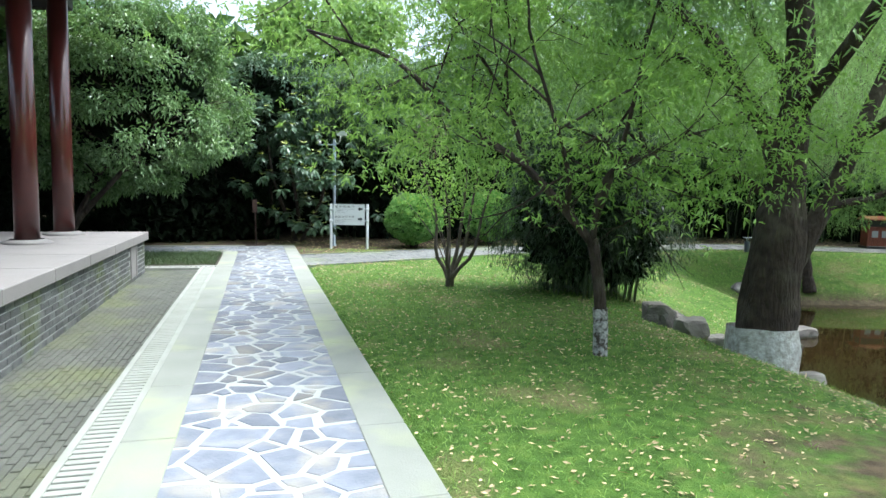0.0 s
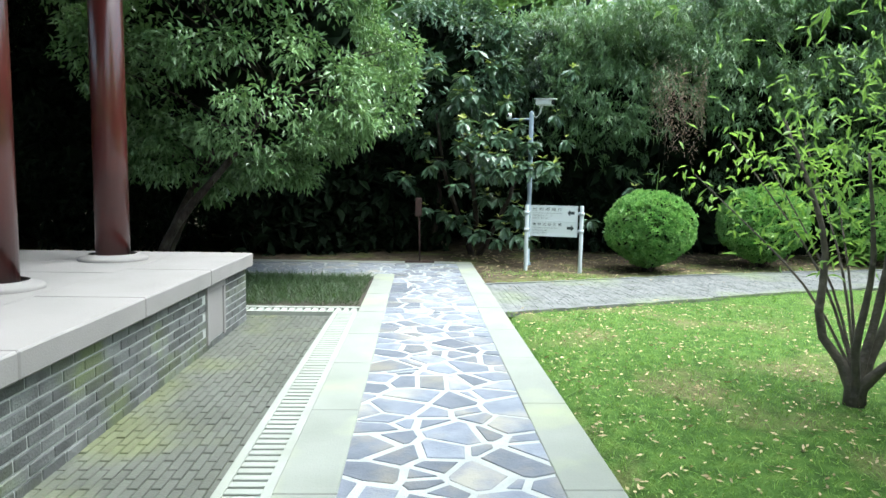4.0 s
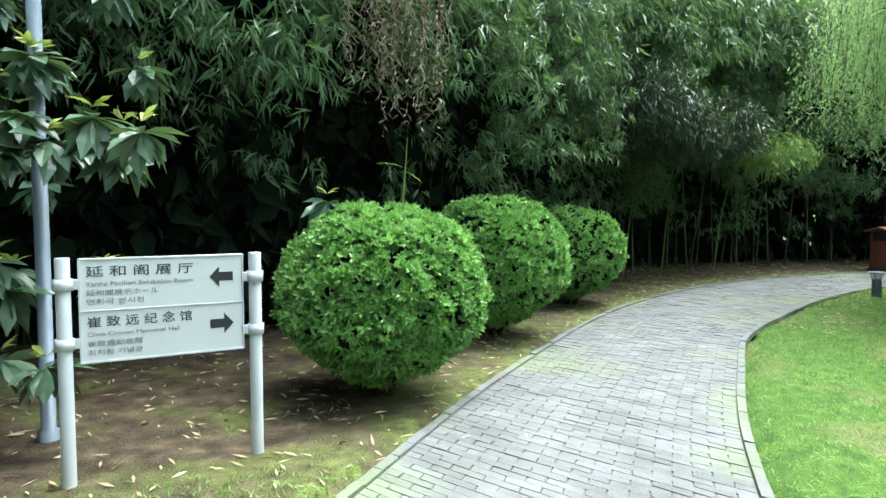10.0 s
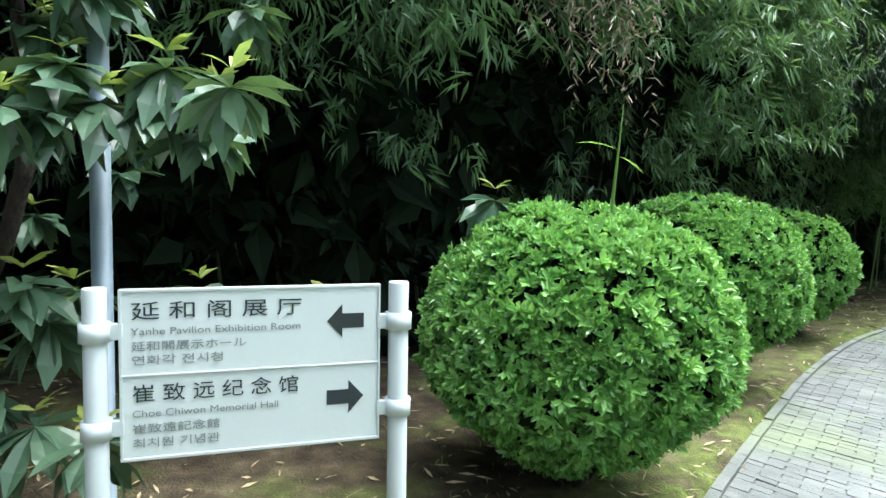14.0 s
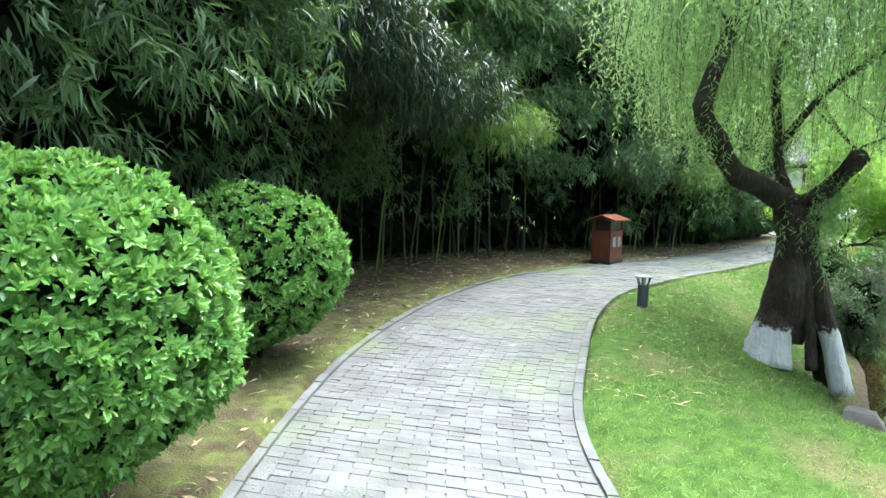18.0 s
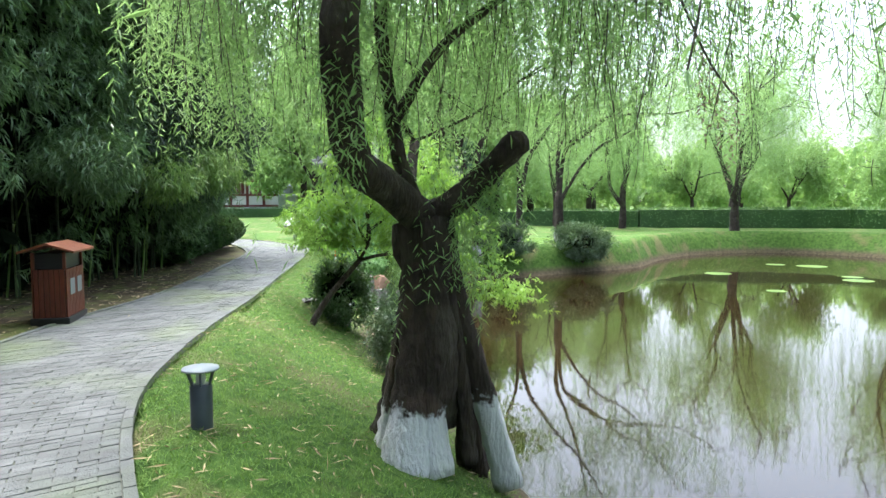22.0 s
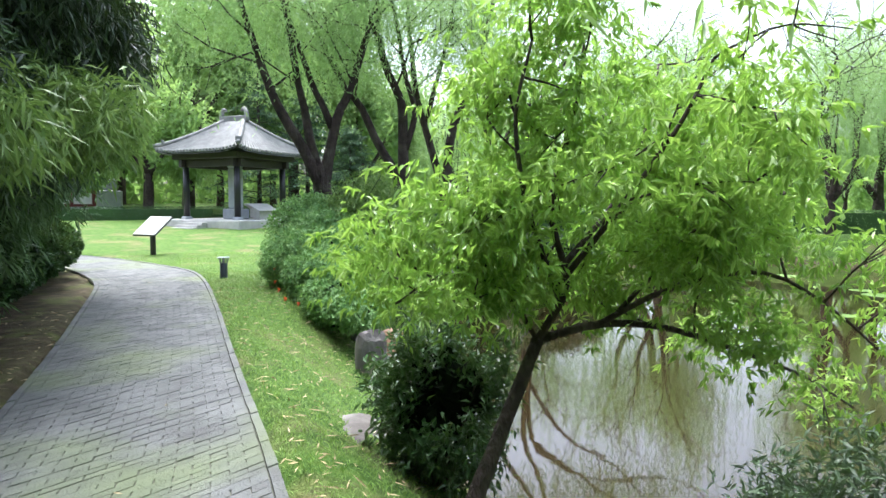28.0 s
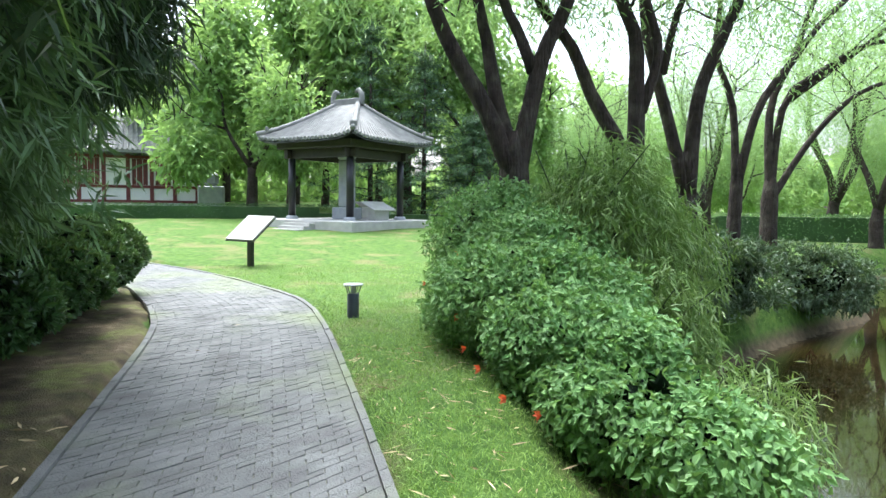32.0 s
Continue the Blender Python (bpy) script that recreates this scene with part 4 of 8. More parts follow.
# ---- direction sign ----
def text_part(body, size, x, z, parent, mat, width=None, name="lettering", y=-0.008):
    cu = bpy.data.curves.new(name, "FONT")
    cu.body = body
    cu.size = size
    cu.extrude = 0.0008
    cu.materials.append(mat)
    ob = new(name, cu)
    ob.parent = parent
    bpy.context.view_layer.update()
    w = max(ob.dimensions.x, 1e-3)
    sx = width / w if width else 1.0
    ob.matrix_basis = pose(x, y, z, 90) @ Matrix.Diagonal((sx, 1, 1, 1))
    return ob


PL, PR = np.array([-3.83, 14.19]), np.array([-2.80, 14.29])
sign = empty("direction_sign", "grey-white direction sign on two metal posts beside the path", "sign")
sd = (PR - PL) / np.linalg.norm(PR - PL)
SW = float(np.linalg.norm(PR - PL))
sign.matrix_basis = Matrix(((sd[0], -sd[1], 0, PL[0]), (sd[1], sd[0], 0, PL[1]), (0, 0, 1, 0.0), (0, 0, 0, 1)))
for x in (0.0, SW):
    post = part("post", np_mesh("post", *lathe([(0.038, -0.1), (0.038, 1.262), (0.036, 1.268), (0.0, 1.268)], 20, (x, 0)), M_post, True), sign)
    for z in (0.79, 1.12):
        s = 1 if x == 0 else -1
        part("clamp", np_mesh("clamp", *lathe([(0.039, z - 0.032), (0.05, z - 0.032), (0.05, z + 0.032), (0.039, z + 0.032)], 20, (x, 0)), M_post, True), post)
        x0, x1 = sorted((x + s * 0.03, x + s * 0.085))
        part("bracket", np_mesh("bracket", *box(x0, x1, -0.012, 0.012, z - 0.028, z + 0.028, 0.003), M_post), post)
bx0, bx1, bz0, bz1 = 0.072, SW - 0.072, 0.672, 1.262
board = part("board", np_mesh("board", *box(bx0, bx1, -0.006, 0.012, bz0, bz1, 0.004), M_board), sign, "pale board with two rows of dark lettering")
for z0, z1 in ((bz1 - 0.012, bz1), ((bz0 + bz1) / 2 - 0.004, (bz0 + bz1) / 2 + 0.004), (bz0, bz0 + 0.012)):
    part("trim", np_mesh("trim", *box(bx0, bx1, -0.012, -0.005, z0, z1, 0.002), M_post), board)
for x0, x1 in ((bx0, bx0 + 0.01), (bx1 - 0.01, bx1)):
    part("trim", np_mesh("trim", *box(x0, x1, -0.0118, -0.005, bz0, bz1, 0.002), M_post), board)


def arrow(cx, cz, flip, parent):
    pts = np.array([(-0.068, 0), (-0.012, 0.062), (-0.012, 0.027), (0.068, 0.027), (0.068, -0.027), (-0.012, -0.027), (-0.012, -0.062)])
    if flip:
        pts = pts * (-1, 1)
        pts = pts[::-1]
    n = len(pts)
    V = np.concatenate([np.c_[pts[:, 0] + cx, np.full(n, y), pts[:, 1] + cz] for y in (-0.0085, -0.006)])
    bm = bmesh.new()
    vs = [bm.verts.new(v) for v in V]
    bm.faces.new(vs[:n])
    bm.faces.new(vs[n:][::-1])
    for a in range(n):
        bm.faces.new((vs[a], vs[n + a], vs[n + (a + 1) % n], vs[(a + 1) % n]))
    bmesh.ops.recalc_face_normals(bm, faces=bm.faces)
    me = bpy.data.meshes.new("arrow")
    bm.to_mesh(me)
    bm.free()
    me.materials.append(M_ink)
    part("arrow", me, parent, "dark arrow")


arrow(bx1 - 0.13, 1.128, False, board)
arrow(bx1 - 0.13, 0.843, True, board)
text_part("延 和 阁 展 厅", 0.066, bx0 + 0.037, 1.163, board, M_ink, 0.56)
text_part("Yanhe Pavilion Exhibition Room", 0.034, bx0 + 0.037, 1.106, board, M_ink_grey, 0.56)
text_part("延和閣展示ホール", 0.036, bx0 + 0.037, 1.054, board, M_ink_grey, 0.37)
text_part("연화각 전시청", 0.036, bx0 + 0.037, 1.006, board, M_ink_grey, 0.29)
text_part("崔 致 远 纪 念 馆", 0.066, bx0 + 0.037, 0.880, board, M_ink, 0.55)
text_part("Choe Chiwon Memorial Hall", 0.034, bx0 + 0.037, 0.824, board, M_ink_grey, 0.48)
text_part("崔致遠記念館", 0.036, bx0 + 0.037, 0.770, board, M_ink_grey, 0.28)
text_part("최치원 기념관", 0.036, bx0 + 0.037, 0.720, board, M_ink_grey, 0.28)

# ---- camera mast ----
mast = empty("camera_pole", "grey-blue steel pole with two surveillance cameras", "camera pole", at=(-4.05, 15.1, 0))
part("pole", np_mesh("pole", *lathe([(0.07, -0.1), (0.07, 0.05), (0.045, 0.06), (0.045, 3.1), (0.03, 3.13), (0.0, 3.14)], 20), M_pole, True), mast)
part("arm", np_mesh("arm", *tube([(0, 0, 2.98), (-0.52, 0.05, 2.98)], 0.022, 12), M_pole, True), mast)
big = part("camera_housing", np_mesh("camera_housing", *box(-0.1, 0.3, -0.065, 0.065, 3.24, 3.36, 0.02), M_white_plastic), mast, "white weatherproof camera housing", m=pose(0, 0, 0, 0, 4, -25))
part("sunshield", np_mesh("sunshield", *box(-0.12, 0.36, -0.08, 0.08, 3.362, 3.372, 0.003), M_white_plastic), big)
part("lens", np_mesh("lens", *tube([(0.3, 0, 3.3), (0.315, 0, 3.3)], 0.045, 16), M_black, True), big)
part("bracket", np_mesh("bracket", *tube([(0, 0, 3.08), (0.02, 0, 3.18), (0.06, 0, 3.25)], 0.02, 10), M_white_plastic, True), big)
small = part("dome_camera", np_mesh("dome_camera", *lathe([(0.0, 2.99), (0.05, 3.0), (0.06, 3.06), (0.055, 3.12), (0.0, 3.13)], 18, (-0.5, 0.05)), M_white_plastic, True), mast, "small white camera on the arm")
part("lens", np_mesh("lens", *tube([(-0.5, -0.008, 3.06), (-0.5, -0.02, 3.06)], 0.03, 14), M_black, True), small)
part("cable", np_mesh("cable", *tube(curve_through([(0.03, -0.03, 3.1), (0.1, -0.04, 3.0), (0.18, -0.03, 3.1), (0.16, 0, 3.24)], 12), 0.008, 6), M_white_plastic, True), mast)

# ---- rusty post at the path's end ----
rusty = empty("rusty_post", "rusty thin metal post with a small box on a plate", "post")
rusty.matrix_basis = STONE @ pose(-1.08, 5.26, 0.012)
part("base_plate", np_mesh("base_plate", *box(-0.3, 0.3, -0.1, 0.1, 0, 0.035, 0.01), M_rust), rusty)
part("stem", np_mesh("stem", *tube([(0, 0, 0.03), (-0.015, 0, 0.7), (-0.03, 0, 1.32)], 0.02, 10), M_rust, True), rusty)
part("box", np_mesh("box", *box(-0.11, 0.03, -0.05, 0.05, 0.95, 1.33, 0.01), M_rust), rusty)
part("box_door", np_mesh("box_door", *box(-0.09, 0.01, -0.058, -0.05, 0.98, 1.3, 0.003), M_rust), rusty)

# ---- bollard lamps ----
def bollard(x, y):
    z = gz(x, y)
    ob = empty("bollard_lamp", "short blue-grey metal bollard lamp with a flat round cap", "bollard lamp", "bollard lamps along the path", (x, y, z))
    part("body", np_mesh("body", *lathe([(0.078, -0.1), (0.078, 0.31), (0.072, 0.318), (0.0, 0.318)], 24), M_bollard, True), ob)
    for k in range(6):
        t = k * math.pi / 3 + 0.2
        part("strut", np_mesh("strut", *tube([(0.062 * math.cos(t), 0.062 * math.sin(t), 0.3), (0.105 * math.cos(t), 0.105 * math.sin(t), 0.425)], 0.008, 6), M_bollard), ob)
    part("lamp_glass", np_mesh("lamp_glass", *lathe([(0.03, 0.318), (0.034, 0.36), (0.03, 0.42)], 14), M_white_plastic, True), ob)
    part("cap", np_mesh("cap", *lathe([(0.0, 0.42), (0.128, 0.424), (0.132, 0.432), (0.128, 0.44), (0.0, 0.447)], 28), M_bollard_top, True), ob, "flat pale grey cap")
    return ob


bollard(8.22, 17.64)
bollard(25.7, 17.6)

# ---- litter bin ----
bin_ = empty("litter_bin", "dark red wooden litter bin with a small roof beside the path", "litter bin", at=(13.1, 20.6, gz(13.1, 20.6)))
bin_.rotation_euler = (0, 0, radians(6))
part("plinth", np_mesh("plinth", *box(-0.42, 0.42, -0.24, 0.24, -0.1, 0.09, 0.01), M_black), bin_)
for k in range(12):
    x = -0.39 + 0.065 * k
    for y in (-0.215, 0.195):
        part("slat", np_mesh("slat", *box(x + 0.003, x + 0.062, y, y + 0.02, 0.09, 0.74, 0.004), M_bin_wood), bin_)
for k in range(6):
    y = -0.19 + 0.063 * k
    for x in (-0.395, 0.375):
        part("slat", np_mesh("slat", *box(x, x + 0.02, y + 0.003, y + 0.06, 0.09, 0.74, 0.004), M_bin_wood), bin_)
part("liner", np_mesh("liner", *box(-0.37, 0.37, -0.19, 0.19, 0.09, 0.72), M_black), bin_)
part("hood", np_mesh("hood", *box(-0.36, 0.36, -0.18, 0.18, 0.74, 0.96, 0.01), M_black), bin_)
for x in (-0.395, 0.355):
    for y in (-0.21, 0.17):
        part("corner_post", np_mesh("corner_post", *box(x, x + 0.04, y, y + 0.04, 0.74, 0.97, 0.004), M_bin_wood), bin_)
for x in (-0.26, 0.06):
    part("notice", np_mesh("notice", *box(x, x + 0.2, -0.222, -0.216, 0.38, 0.6, 0.002), M_ink_grey), bin_, "small worn notice plate")
rf = Pile()
for s in (-1, 1):
    V = np.array([(-0.5, s * 0.34, 0.96), (0.5, s * 0.34, 0.96), (0.5, 0, 1.07), (-0.5, 0, 1.07), (-0.5, s * 0.34, 0.99), (0.5, s * 0.34, 0.99), (0.5, 0, 1.1), (-0.5, 0, 1.1)])
    rf.add(V, np.array([(0, 1, 2, 3), (4, 5, 6, 7), (0, 1, 5, 4), (1, 2, 6, 5), (0, 3, 7, 4)]))
part("roof", (rf, M_bin_roof), bin_, "small pitched red-brown roof")

# ---- information board on the lawn ----
lz = gz(32.7, 19.0)
lect = empty("information_board", "slanted white information board on a dark post in the lawn", "information board", at=(32.7, 19.0, lz))
lect.rotation_euler = (0, 0, radians(42))
part("post", np_mesh("post", *box(-0.07, 0.07, -0.05, 0.05, -0.1, 0.84, 0.01), M_black), lect)
tilt = pose(0, 0, 0.88, -38)
panel = part("panel", np_mesh("panel", *box(-0.44, 0.44, -0.42, 0.42, -0.02, 0.015, 0.005), M_white_stone), lect, "white panel with small grey text", m=tilt)
part("rim", np_mesh("rim", *box(-0.46, 0.46, -0.44, 0.44, -0.045, -0.021, 0.005), M_black), panel)
for k in range(9):
    part("text_line", np_mesh("text_line", *box(-0.36, 0.36 - 0.2 * rng.random(), 0.26 - 0.065 * k, 0.285 - 0.065 * k, 0.0155, 0.0175), M_ink_grey), panel)

# small green plate in the lawn
pl = empty("lawn_sign", "small green leaf-shaped notice plate in the lawn", "sign", at=(33.6, 21.9, gz(33.6, 21.9)))
part("stake", np_mesh("stake", *tube([(0, 0, -0.05), (0, 0, 0.3)], 0.012, 8), M_ink, True), pl)
part("plate", np_mesh("plate", *tube([(-0.008, 0, 0.38), (0.008, 0, 0.38)], 0.16, 18), L_shrub_dark), pl)

# ---- pavilion ----
PX, PY = 45.2, 15.3
pz = gz(PX, PY) - 0.05
pav = empty("pavilion", "square open stone pavilion with a grey tiled hipped roof", "pavilion", at=(PX, PY, pz))
pav.rotation_euler = (0, 0, radians(41))
plat = part("platform", np_mesh("platform", *box(-2.6, 2.6, -2.6, 2.6, -0.3, 0.36, 0.03), M_white_stone), pav, "pale stone platform")
for k in range(3):
    part("step", np_mesh("step", *box(-0.7, 0.7, 2.6 + 0.3 * k, 2.6 + 0.3 * (k + 1), -0.3, 0.36 - 0.11 * (k + 1), 0.01), M_white_stone), plat)
CR = 1.6
for x in (-CR, CR):
    for y in (-CR, CR):
        part("column_base", np_mesh("column_base", *lathe([(0.26, 0.36), (0.26, 0.42), (0.2, 0.5)], 16, (x, y)), M_stele, True), pav)
        part("column", np_mesh("column", *tube([(x, y, 0.45), (x, y, 3.15)], [0.15, 0.145], 16), M_black, True), pav, "dark round column")
for s in (-1, 1):
    part("beam", np_mesh("beam", *box(-1.95, 1.95, s * CR - 0.1, s * CR + 0.1, 2.85, 3.2, 0.01), M_dark_wood), pav)
    part("beam", np_mesh("beam", *box(s * CR - 0.1, s * CR + 0.1, -1.95, 1.95, 2.84, 3.19, 0.01), M_dark_wood), pav)
part("eave_frame", np_mesh("eave_frame", *box(-2.05, 2.05, -2.05, 2.05, 3.2, 3.52, 0.04), M_dark_wood), pav)
EV, RH, RL = 2.6, 5.12, 0.6  # eave half width, ridge height, ridge half length


def roof_side(kind):
    """One slope: a curved sheet from the eave up to the ridge, the corners swept up."""
    p = Pile()
    n, mrow = 26, 8
    pts = np.zeros((mrow + 1, n + 1, 3))
    for a in range(mrow + 1):
        v = a / mrow
        for b in range(n + 1):
            u = b / n * 2 - 1
            half = EV * (1 - v) + (RL if kind == "long" else 0.0) * v
            out = EV * (1 - v) + (0.0 if kind == "long" else RL) * v
            h = 3.5 + (RH - 3.5) * (v ** 1.15) + 0.22 * abs(u) ** 5 * (1 - v) ** 2
            pts[a, b] = (u * half, -out, h)
    i, j = np.meshgrid(np.arange(mrow), np.arange(n), indexing="ij")
    F = np.stack([i * (n + 1) + j, i * (n + 1) + j + 1, (i + 1) * (n + 1) + j + 1, (i + 1) * (n + 1) + j], -1).reshape(-1, 4)
    p.add(pts.reshape(-1, 3), F)
    p.add(pts.reshape(-1, 3) - (0, 0, 0.1), F[:, ::-1])
    rolls = []
    for b in range(1, n):
        roll = Pile()
        rolls.append(roll)
        roll.add(*tube(pts[:, b] + (0, 0, 0.03), 0.055, 6))
        roll.add(*tube([pts[0, b] + (0, -0.03, 0.03), pts[0, b] + (0, 0.02, 0.035)], 0.075, 8))
    return p, rolls, pts


for kind, rot in (("long", 0), ("long", 180), ("short", 90), ("short", 270)):
    p, rolls, pts = roof_side(kind)
    m = pose(0, 0, 0, 0, 0, rot)
    sl = part("roof_slope", (p, M_tile), pav, "grey tiled roof slope", m=m)
    for roll in rolls:
        part("tile_roll", (roll, M_tile), sl)
    if kind == "long":
        for u in (0, -1):
            part("hip_ridge", np_mesh("hip_ridge", *tube(pts[:, u] + (0, 0, 0.09), 0.1, 8), M_tile, True), pav, m=m)
            part("ridge_beast", np_mesh("ridge_beast", *box(-0.06, 0.06, -0.14, 0.14, 0, 0.22, 0.04), M_tile), pav, m=m @ Matrix.Translation(Vector(pts[1, u]) + Vector((0, 0, 0.1))) @ pose(0, 0, 0, 0, 0, 45 if u == 0 else -45))
part("ridge", np_mesh("ridge", *box(-RL - 0.15, RL + 0.15, -0.09, 0.09, RH - 0.05, RH + 0.28, 0.03), M_tile), pav)
for s in (-1, 1):
    part("ridge_ornament", np_mesh("ridge_ornament", *tube(curve_through([(s * (RL + 0.15), 0, RH), (s * (RL + 0.2), 0, RH + 0.35), (s * (RL + 0.02), 0, RH + 0.62), (s * (RL - 0.14), 0, RH + 0.5)], 9), [0.13, 0.13, 0.12, 0.11, 0.11, 0.1, 0.09, 0.07, 0.05], 8), M_tile, True), pav, "curled ridge-end ornament")
stele = empty("stele", "tall grey stone stele on a pedestal in the pavilion", "stele", at=(PX, PY, pz + 0.36))
stele.rotation_euler = (0, 0, radians(41))
part("pedestal", np_mesh("pedestal", *box(-0.55, 0.55, -0.35, 0.35, 0, 0.5, 0.04), M_stele), stele)
part("slab", np_mesh("slab", *box(-0.4, 0.4, -0.13, 0.13, 0.5, 2.5, 0.05), M_stele), stele)
part("crown", np_mesh("crown", *box(-0.45, 0.45, -0.16, 0.16, 2.5, 2.78, 0.08), M_stele), stele)
for lx, ly in ((-1.9, 0.2), (0.2, -1.9)):
    rc = Matrix.Rotation(radians(41), 4, "Z") @ Vector((lx, ly, 0))
    ds = empty("reading_desk", "white stone slanted reading desk on the platform", "stone desk", "desks in the pavilion", (PX + rc.x, PY + rc.y, pz + 0.36))
    ds.rotation_euler = (0, 0, radians(41 + (-90 if lx < -1 else 0)))
    part("stand", np_mesh("stand", *box(-0.45, 0.45, -0.18, 0.2, 0, 0.5, 0.02), M_white_stone), ds)
    part("top", np_mesh("top", *box(-0.7, 0.7, -0.4, 0.4, -0.06, 0.0, 0.015), M_white_stone), ds, m=pose(0, 0, 0.6, 25))

# ---- hall beyond the lawn ----
HX, HY = 66.5, 32.2
hz = gz(HX, HY) + 0.1
far_hall = empty("memorial_hall", "low hall with white plaster, red timber and tiled roof", "hall", at=(HX, HY, hz))
far_hall.rotation_euler = (0, 0, radians(-80))
HW = 9.0
part("wall", np_mesh("wall", *box(-HW, HW, -0.1, 4, -0.5, 3.4, 0.02), M_hall_white), far_hall, "white plaster wall")
part("plinth", np_mesh("plinth", *box(-HW - 0.4, HW + 0.4, -0.9, 4.4, -0.8, 0.12, 0.02), M_stele), far_hall)
for x in np.arange(-HW, HW + 0.1, 1.5):
    part("timber_post", np_mesh("timber_post", *box(x - 0.13, x + 0.13, -0.2, -0.09, 0.1, 3.5, 0.01), M_hall_red), far_hall)
for z in (0.12, 1.15, 3.2):
    part("timber_rail", np_mesh("timber_rail", *box(-HW, HW, -0.18, -0.095, z, z + 0.2, 0.01), M_hall_red), far_hall)
for x in np.arange(-HW + 0.2, HW - 1.4, 1.5):
    if int(round((x + HW) / 1.5)) % 3 != 2:
        win = part("window", np_mesh("window", *box(x + 0.05, x + 1.05, -0.15, -0.105, 1.37, 3.18, 0.01), M_hall_red), far_hall, "dark red lattice window")
        for k in range(5):
            part("lattice_bar", np_mesh("lattice_bar", *box(x + 0.12 + 0.2 * k, x + 0.15 + 0.2 * k, -0.17, -0.152, 1.4, 3.15), M_hall_white if k % 2 else M_dark_wood), win)
hr = Pile()
for s, y0 in ((-1, -1.7), (1, 5.6)):
    V = np.array([(-HW - 1, y0, 3.5), (HW + 1, y0, 3.5), (HW + 1, 1.95, 6.0), (-HW - 1, 1.95, 6.0)])
    V = np.concatenate([V, V + (0, 0, 0.2)])
    hr.add(V, np.array([(0, 1, 2, 3), (4, 5, 6, 7), (0, 1, 5, 4), (1, 2, 6, 5), (0, 3, 7, 4)]))
part("roof", (hr, M_tile), far_hall, "grey tiled roof")
tr = Pile()
for x in np.arange(-HW - 0.9, HW + 1, 0.32):
    part("tile_roll", np_mesh("tile_roll", *tube([(x, -1.72, 3.72), (x, 1.95, 6.22)], 0.08, 6), M_tile), far_hall)
statue = empty("stone_pedestal", "grey stone block with a plain carved top beside the hall", "monument", at=(57.5, 21.6, gz(57.5, 21.6)))
part("block", np_mesh("block", *box(-0.7, 0.7, -0.7, 0.7, -0.2, 1.5, 0.05), M_stele), statue)
part("carved_top", np_mesh("carved_top", *box(-0.45, 0.3, -0.4, 0.4, 1.5, 2.3, 0.18), M_stele), statue)


# ---- rocks ----
def rock(x, y, sx, sy, sz, sink=0.3, seed=0, label="weathered pale brown rock at the pond's edge", zz=None, rot=0, mat=None):
    bm = bmesh.new()
    bmesh.ops.create_icosphere(bm, subdivisions=3, radius=1)
    r = random.Random(seed)
    planes = [(Vector((r.gauss(0, 1), r.gauss(0, 1), r.gauss(0, 1))).normalized(), r.uniform(0.5, 0.82)) for _ in range(9)] + [(Vector((0.05, 0, 1)), 0.55)]
    for v in bm.verts:
        for n, d in planes:
            e = v.co.dot(n) - d
            if e > 0:
                v.co -= n * e
        v.co += v.co.normalized() * (0.07 * noise.noise(v.co * 3 + Vector((seed, 0, 0))) + 0.05 * noise.noise(v.co * 8 + Vector((0, seed, 0))))
        v.co = Vector((v.co.x * sx, v.co.y * sy, v.co.z * sz))
    me = bpy.data.meshes.new("rock")
    bm.to_mesh(me)
    bm.free()
    me.materials.append(mat or M_rock)
    z = (gz(x, y) if zz is None else zz) + sz * (0.55 - sink)
    ob = new("rock", me)
    ob.matrix_basis = pose(x, y, z, 0, 0, rot)
    return tagged(ob, label, "rock", "rocks along the pond")


ROCKS = [(7.35, 14.78, .36, .26, .24), (7.75, 14.3, .4, .3, .42), (7.45, 14.2, .35, .28, .2), (8.5, 13.8, .35, .25, .16), (7.9, 13.4, .3, .25, .15), (7.3, 14.2, .3, .25, .1),
         (4.0, 6.75, .42, .3, .36), (4.45, 6.35, .4, .3, .34), (4.25, 7.3, .4, .3, .26), (4.75, 5.75, .3, .24, .2), (4.9, 7.0, .35, .3, .24), (5.6, 5.2, .26, .22, .16), (5.9, 5.9, .34, .26, .2), (6.3, 5.3, .3, .2, .16),
         (6.6, 9.6, .5, .35, .3), (7.3, 10.6, .45, .35, .25), (19.3, 15.7, .25, .2, .15), (19.95, 16.2, .25, .2, .2), (18.9, 16.0, .3, .2, .14),
         (16.6, 16.75, .3, .2, .14), (17.3, 16.9, .25, .18, .12), (16.0, 15.6, .5, .35, .2), (17.4, 15.5, .5, .3, .22), (24.6, 12.7, .4, .3, .2), (21.3, 15.9, .3, .25, .2)]
for k, (x, y, sx, sy, sz) in enumerate(ROCKS):
    rock(x, y, sx, sy, sz, 0.2, k, rot=37 * k)
